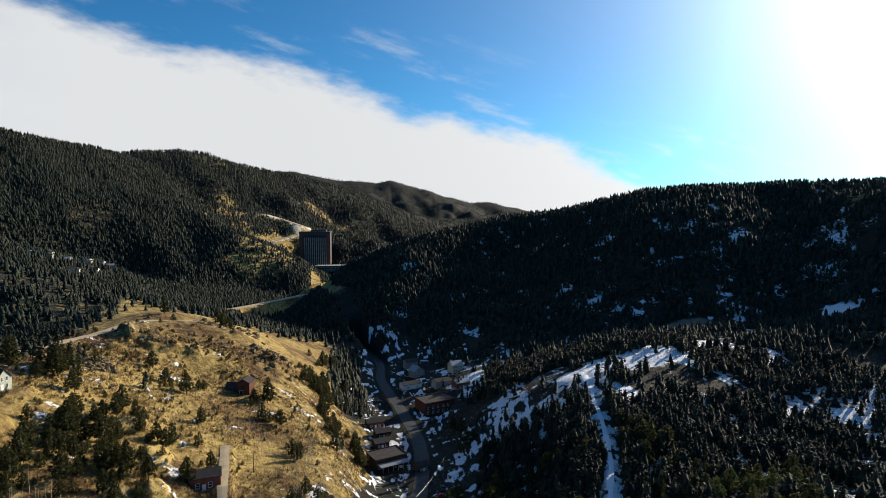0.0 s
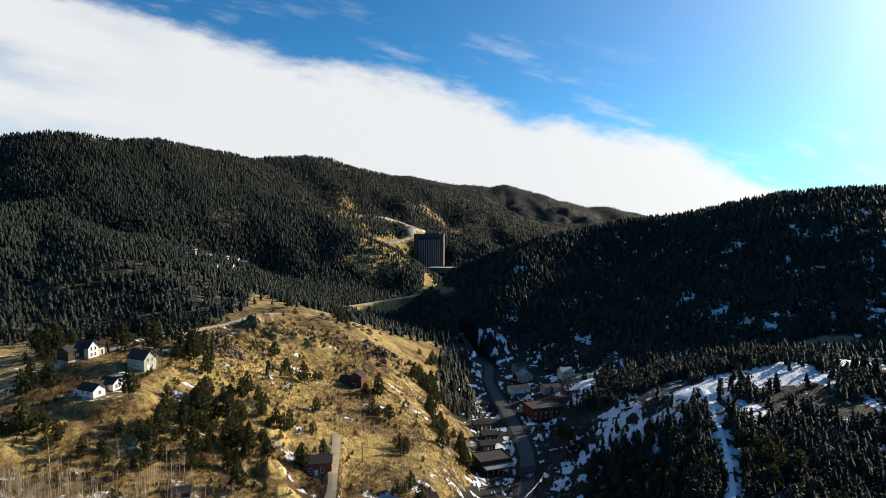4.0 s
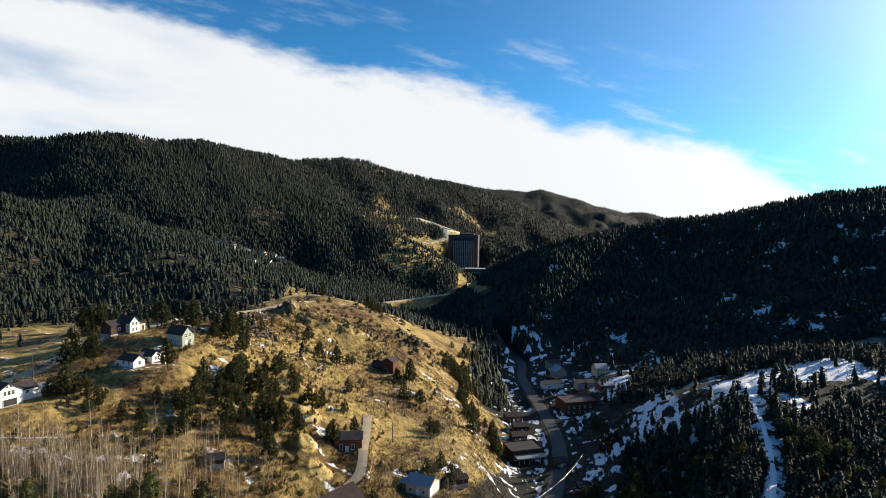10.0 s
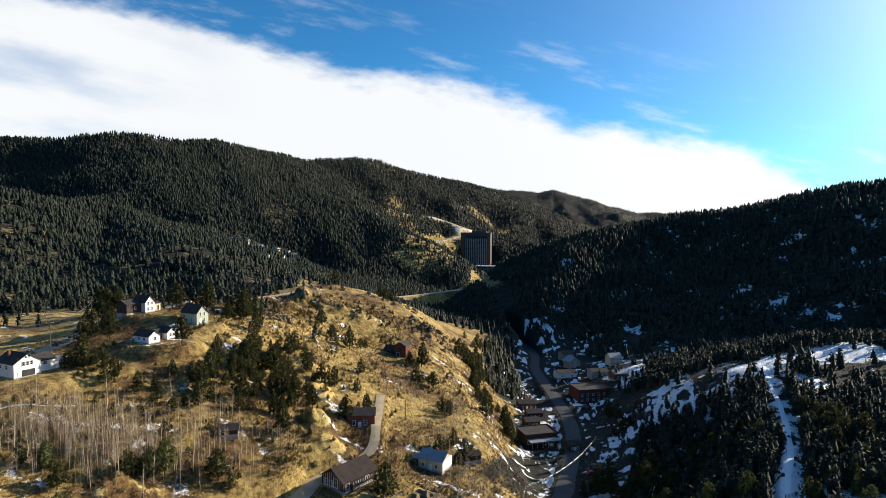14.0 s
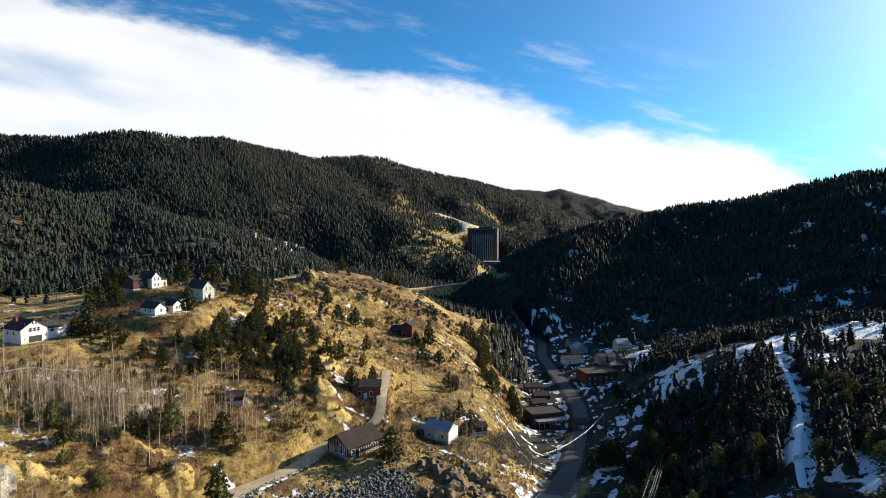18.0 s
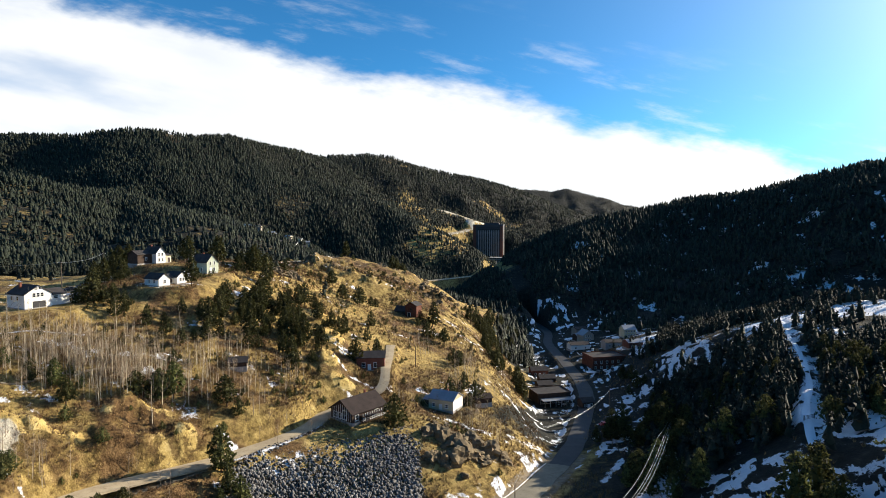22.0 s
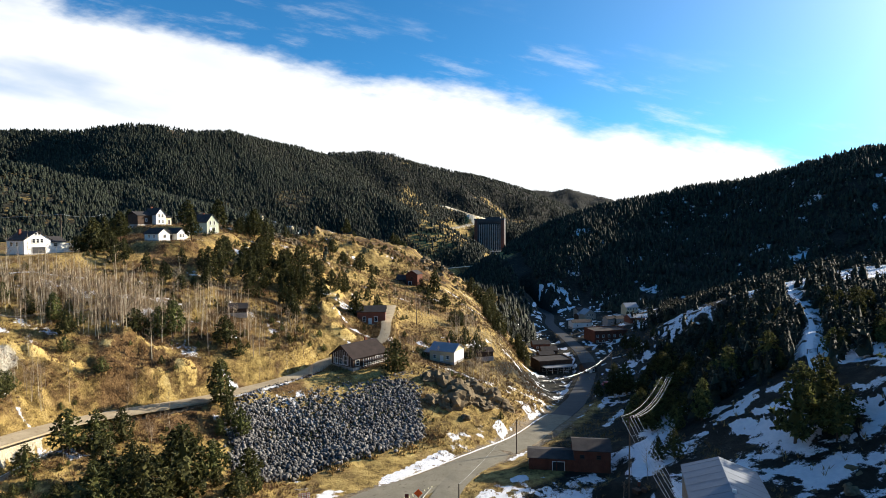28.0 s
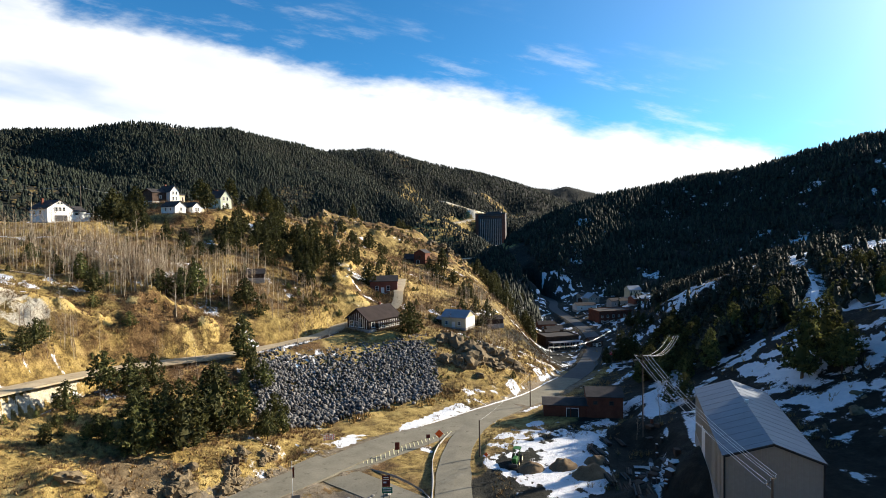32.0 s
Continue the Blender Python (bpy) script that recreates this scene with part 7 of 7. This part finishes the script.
# outcrops on the hill and beside the road
crag_rng = random.Random(61)
for cx, cy, sx, sy, n, size in ((-78, 316, 9, 12, 30, 5.0), (-20, 455, 26, 12, 24, 5.4), (0, 398, 10, 22, 20, 5.0), (-35, 395, 20, 18, 18, 3.4), (8, 178, 5, 4, 26, 8.0), (14, 186, 4, 4, 12, 7.0), (4, 170, 4, 3, 10, 5.0), (-47, 82, 3, 3, 20, 3.8), (-41.5, 90, 2.2, 3.4, 24, 3.8), (-37, 98, 2, 3.4, 22, 3.2), (-32.5, 106, 1.8, 3, 14, 2.4), (66, 92, 8, 9, 12, 2.2), (-14, 350, 14, 14, 10, 2.8), (2, 190, 4, 4, 6, 2.6), (5, 330, 8, 16, 8, 3.0)):
    for _ in range(n):
        x, y = cx + sx * crag_rng.gauss(0, 0.6), cy + sy * crag_rng.gauss(0, 0.6)
        if abs(beside_road(np.array([x]), np.array([y]))[0]) < 6.0:
            continue
        bm = bmesh.new()
        bmesh.ops.create_icosphere(bm, subdivisions=3, radius=0.5)
        off = crag_rng.uniform(0, 99)
        for v in bm.verts:
            q = 0.7 + 0.55 * noise.noise(v.co * 2.1 + Vector((off, 0, 0))) + 0.5 * abs(noise.noise(Vector((v.co.x * 4, v.co.y * 4, v.co.z * 9)) + Vector((0, off, 0)))) + 0.22 * noise.noise(v.co * 12 + Vector((0, 0, off)))
            v.co *= q
        ob = part("rock_outcrop", bm, M["crag"])
        s = size * crag_rng.uniform(0.5, 1.3)
        ob.matrix_world = pose(x, y, ground_z(x, y) - 0.08 * s, crag_rng.uniform(-25, 25), crag_rng.uniform(-25, 25), crag_rng.uniform(0, 360)) @ Matrix.Diagonal((s, s * crag_rng.uniform(0.6, 1), s * crag_rng.uniform(0.5, 0.9), 1))
        tagged(ob, "jagged brown rock outcrop in the dry grass", "rock", "outcrops")

# rubble bank below the cabin
rr = random.Random(71)
bank = tagged(new("rubble_bank"), "steep bank of dark broken rock below the cabin", "rubble bank")
bank.matrix_world = pose(-25, 152, -8)
loose_v = []
for k in range(10000):
    u, v = rr.random(), rr.random()
    i = min(4, int(u * 5))
    t = u * 5 - i
    top = Vector(bank_top[i]).lerp(Vector(bank_top[i + 1]), t)
    foot = Vector(bank_foot[i]).lerp(Vector(bank_foot[i + 1]), t)
    q = foot.lerp(top, v) + Vector((rr.gauss(0, 0.8), rr.gauss(0, 0.8)))
    s = rr.uniform(0.4, 1.15) * (1.25 if v < 0.15 else 1.0)
    loose_v.append((q.x, q.y, s))
qx, qy, qs = (np.array([p[i] for p in loose_v]) for i in range(3))
qz = height(qx, qy) + (0.05 + 0.4 * np.random.RandomState(5).uniform(0, 1, len(qs))) * qs
order = np.argsort(qy)
protos = []
for me in stone_meshes:
    protos.append((np.array([v.co for v in me.vertices]), np.array([p.vertices[:] for p in me.polygons])))
rest_v, rest_f, o = [], [], 0
for rank, k in enumerate(order):
    m = pose(qx[k], qy[k], qz[k], rr.uniform(0, 360), rr.uniform(0, 360), rr.uniform(0, 360)) @ Matrix.Diagonal((qs[k] * rr.uniform(0.8, 1.3), qs[k], qs[k] * rr.uniform(0.7, 1.1), 1))
    if rank < 298:
        ob = new("stone", stone_meshes[k % 10])
        ob.parent = bank
        ob.matrix_basis = bank.matrix_basis.inverted() @ m
    else:
        v, f = protos[k % 10]
        mm = np.array(bank.matrix_basis.inverted() @ m)
        rest_v.append(v @ mm[:3, :3].T + mm[:3, 3])
        rest_f.append(f + o)
        o += len(v)
heap = array_mesh("rubble", np.concatenate(rest_v), np.concatenate(rest_f), leafy("broken_rock", (0.012, 0.012, 0.012), (0.25, 0.24, 0.222), 0))
heap.parent = bank
tagged(heap, "dark broken rock", kind="stuff")

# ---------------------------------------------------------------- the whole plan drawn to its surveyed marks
# mark on the first plan: x, y, then its shift east, north and up
MARKS = [(-102, 229, 10.2, -17.8, 2.2), (-94, 262, 8.6, -25.2, 2.9), (-120, 268, 11.4, -29.3, 4.3), (-108, 303, 1.4, -39.9, 5.2), (-125, 193, 11.5, -18.0, 1.9), (-18, 232, 0.5, -25.0, 6.3),
         (8, 212, -1.5, -14.5, 2.6), (-12, 314, 1.9, -16.4, 0.9), (-30, 184, 1.0, -3.5, 1.3), (-72, 495, 2.5, -91.0, 6.0), (16, 430, -1.0, -55.0, 4.5), (-90, 400, 6.0, -62.0, 4.5), (-86, 310, 7.5, -37.0, 3.6),
         (73, 256, -5.2, -17.0, 0.8), (-150, 470, 4.0, -30.0, 3.0), (58, 306, -2.0, -14.0, 0.5), (-40, 330, 3.0, -32.0, 3.0)]
STILL = [(-73, 129), (-53, 150), (-35, 150), (-10, 150), (0, 120), (-30, 100), (20, 110), (42, 82), (30, 150), (70, 130), (94, 149), (120, 195), (157, 274), (220, 240), (100, 100), (300, 250), (-80, 100), (40, 190),
         (135, 420), (100, 440), (110, 340), (300, 500), (-130, 110), (-10, 174), (82, 640), (-88, 84), (420, 380), (-158, 560), (-300, 480), (-230, 400), (-330, 380), (-240, 300)]
mark_xy = np.array([m[:2] for m in MARKS] + STILL, float)
mark_by = np.array([m[2:] for m in MARKS] + [(0, 0, 0)] * len(STILL), float)
gaps = np.hypot(mark_xy[:, None, 0] - mark_xy[None, :, 0], mark_xy[:, None, 1] - mark_xy[None, :, 1])
pull = np.linalg.solve(gaps - np.eye(len(gaps)) * 4.0, mark_by)


def shifts(x, y):
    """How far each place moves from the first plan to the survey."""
    d = np.hypot(x[:, None] - mark_xy[None, :, 0], y[:, None] - mark_xy[None, :, 1])
    r = np.hypot(x, y)
    return (d @ pull) * (step(660, 500, r) * step(60, 120, y))[:, None]


for ob in list(scene.objects):
    if ob.type not in ("MESH", "CURVE", "EMPTY") or ob.parent is not None:
        continue
    if ob.type == "MESH" and ob.matrix_world.translation.length < 0.01:
        co = np.empty(len(ob.data.vertices) * 3, np.float32)
        ob.data.vertices.foreach_get("co", co)
        co = co.reshape(-1, 3).astype(float)
        near = np.hypot(co[:, 0], co[:, 1]) < 670
        for i in range(0, len(co), 200000):
            some = np.arange(i, min(i + 200000, len(co)))[near[i:i + 200000]]
            co[some] += shifts(co[some, 0], co[some, 1])
        ob.data.vertices.foreach_set("co", co.astype(np.float32).ravel())
        ob.data.update()
    elif ob.type == "CURVE":
        for sp in ob.data.splines:
            for p in sp.points:
                p.co = (*(Vector(p.co[:3]) + Vector(shifts(np.array([p.co[0]]), np.array([p.co[1]]))[0])), 1)
    else:
        p = ob.matrix_basis.translation
        ob.matrix_basis = Matrix.Translation(shifts(np.array([p.x]), np.array([p.y]))[0]) @ ob.matrix_basis
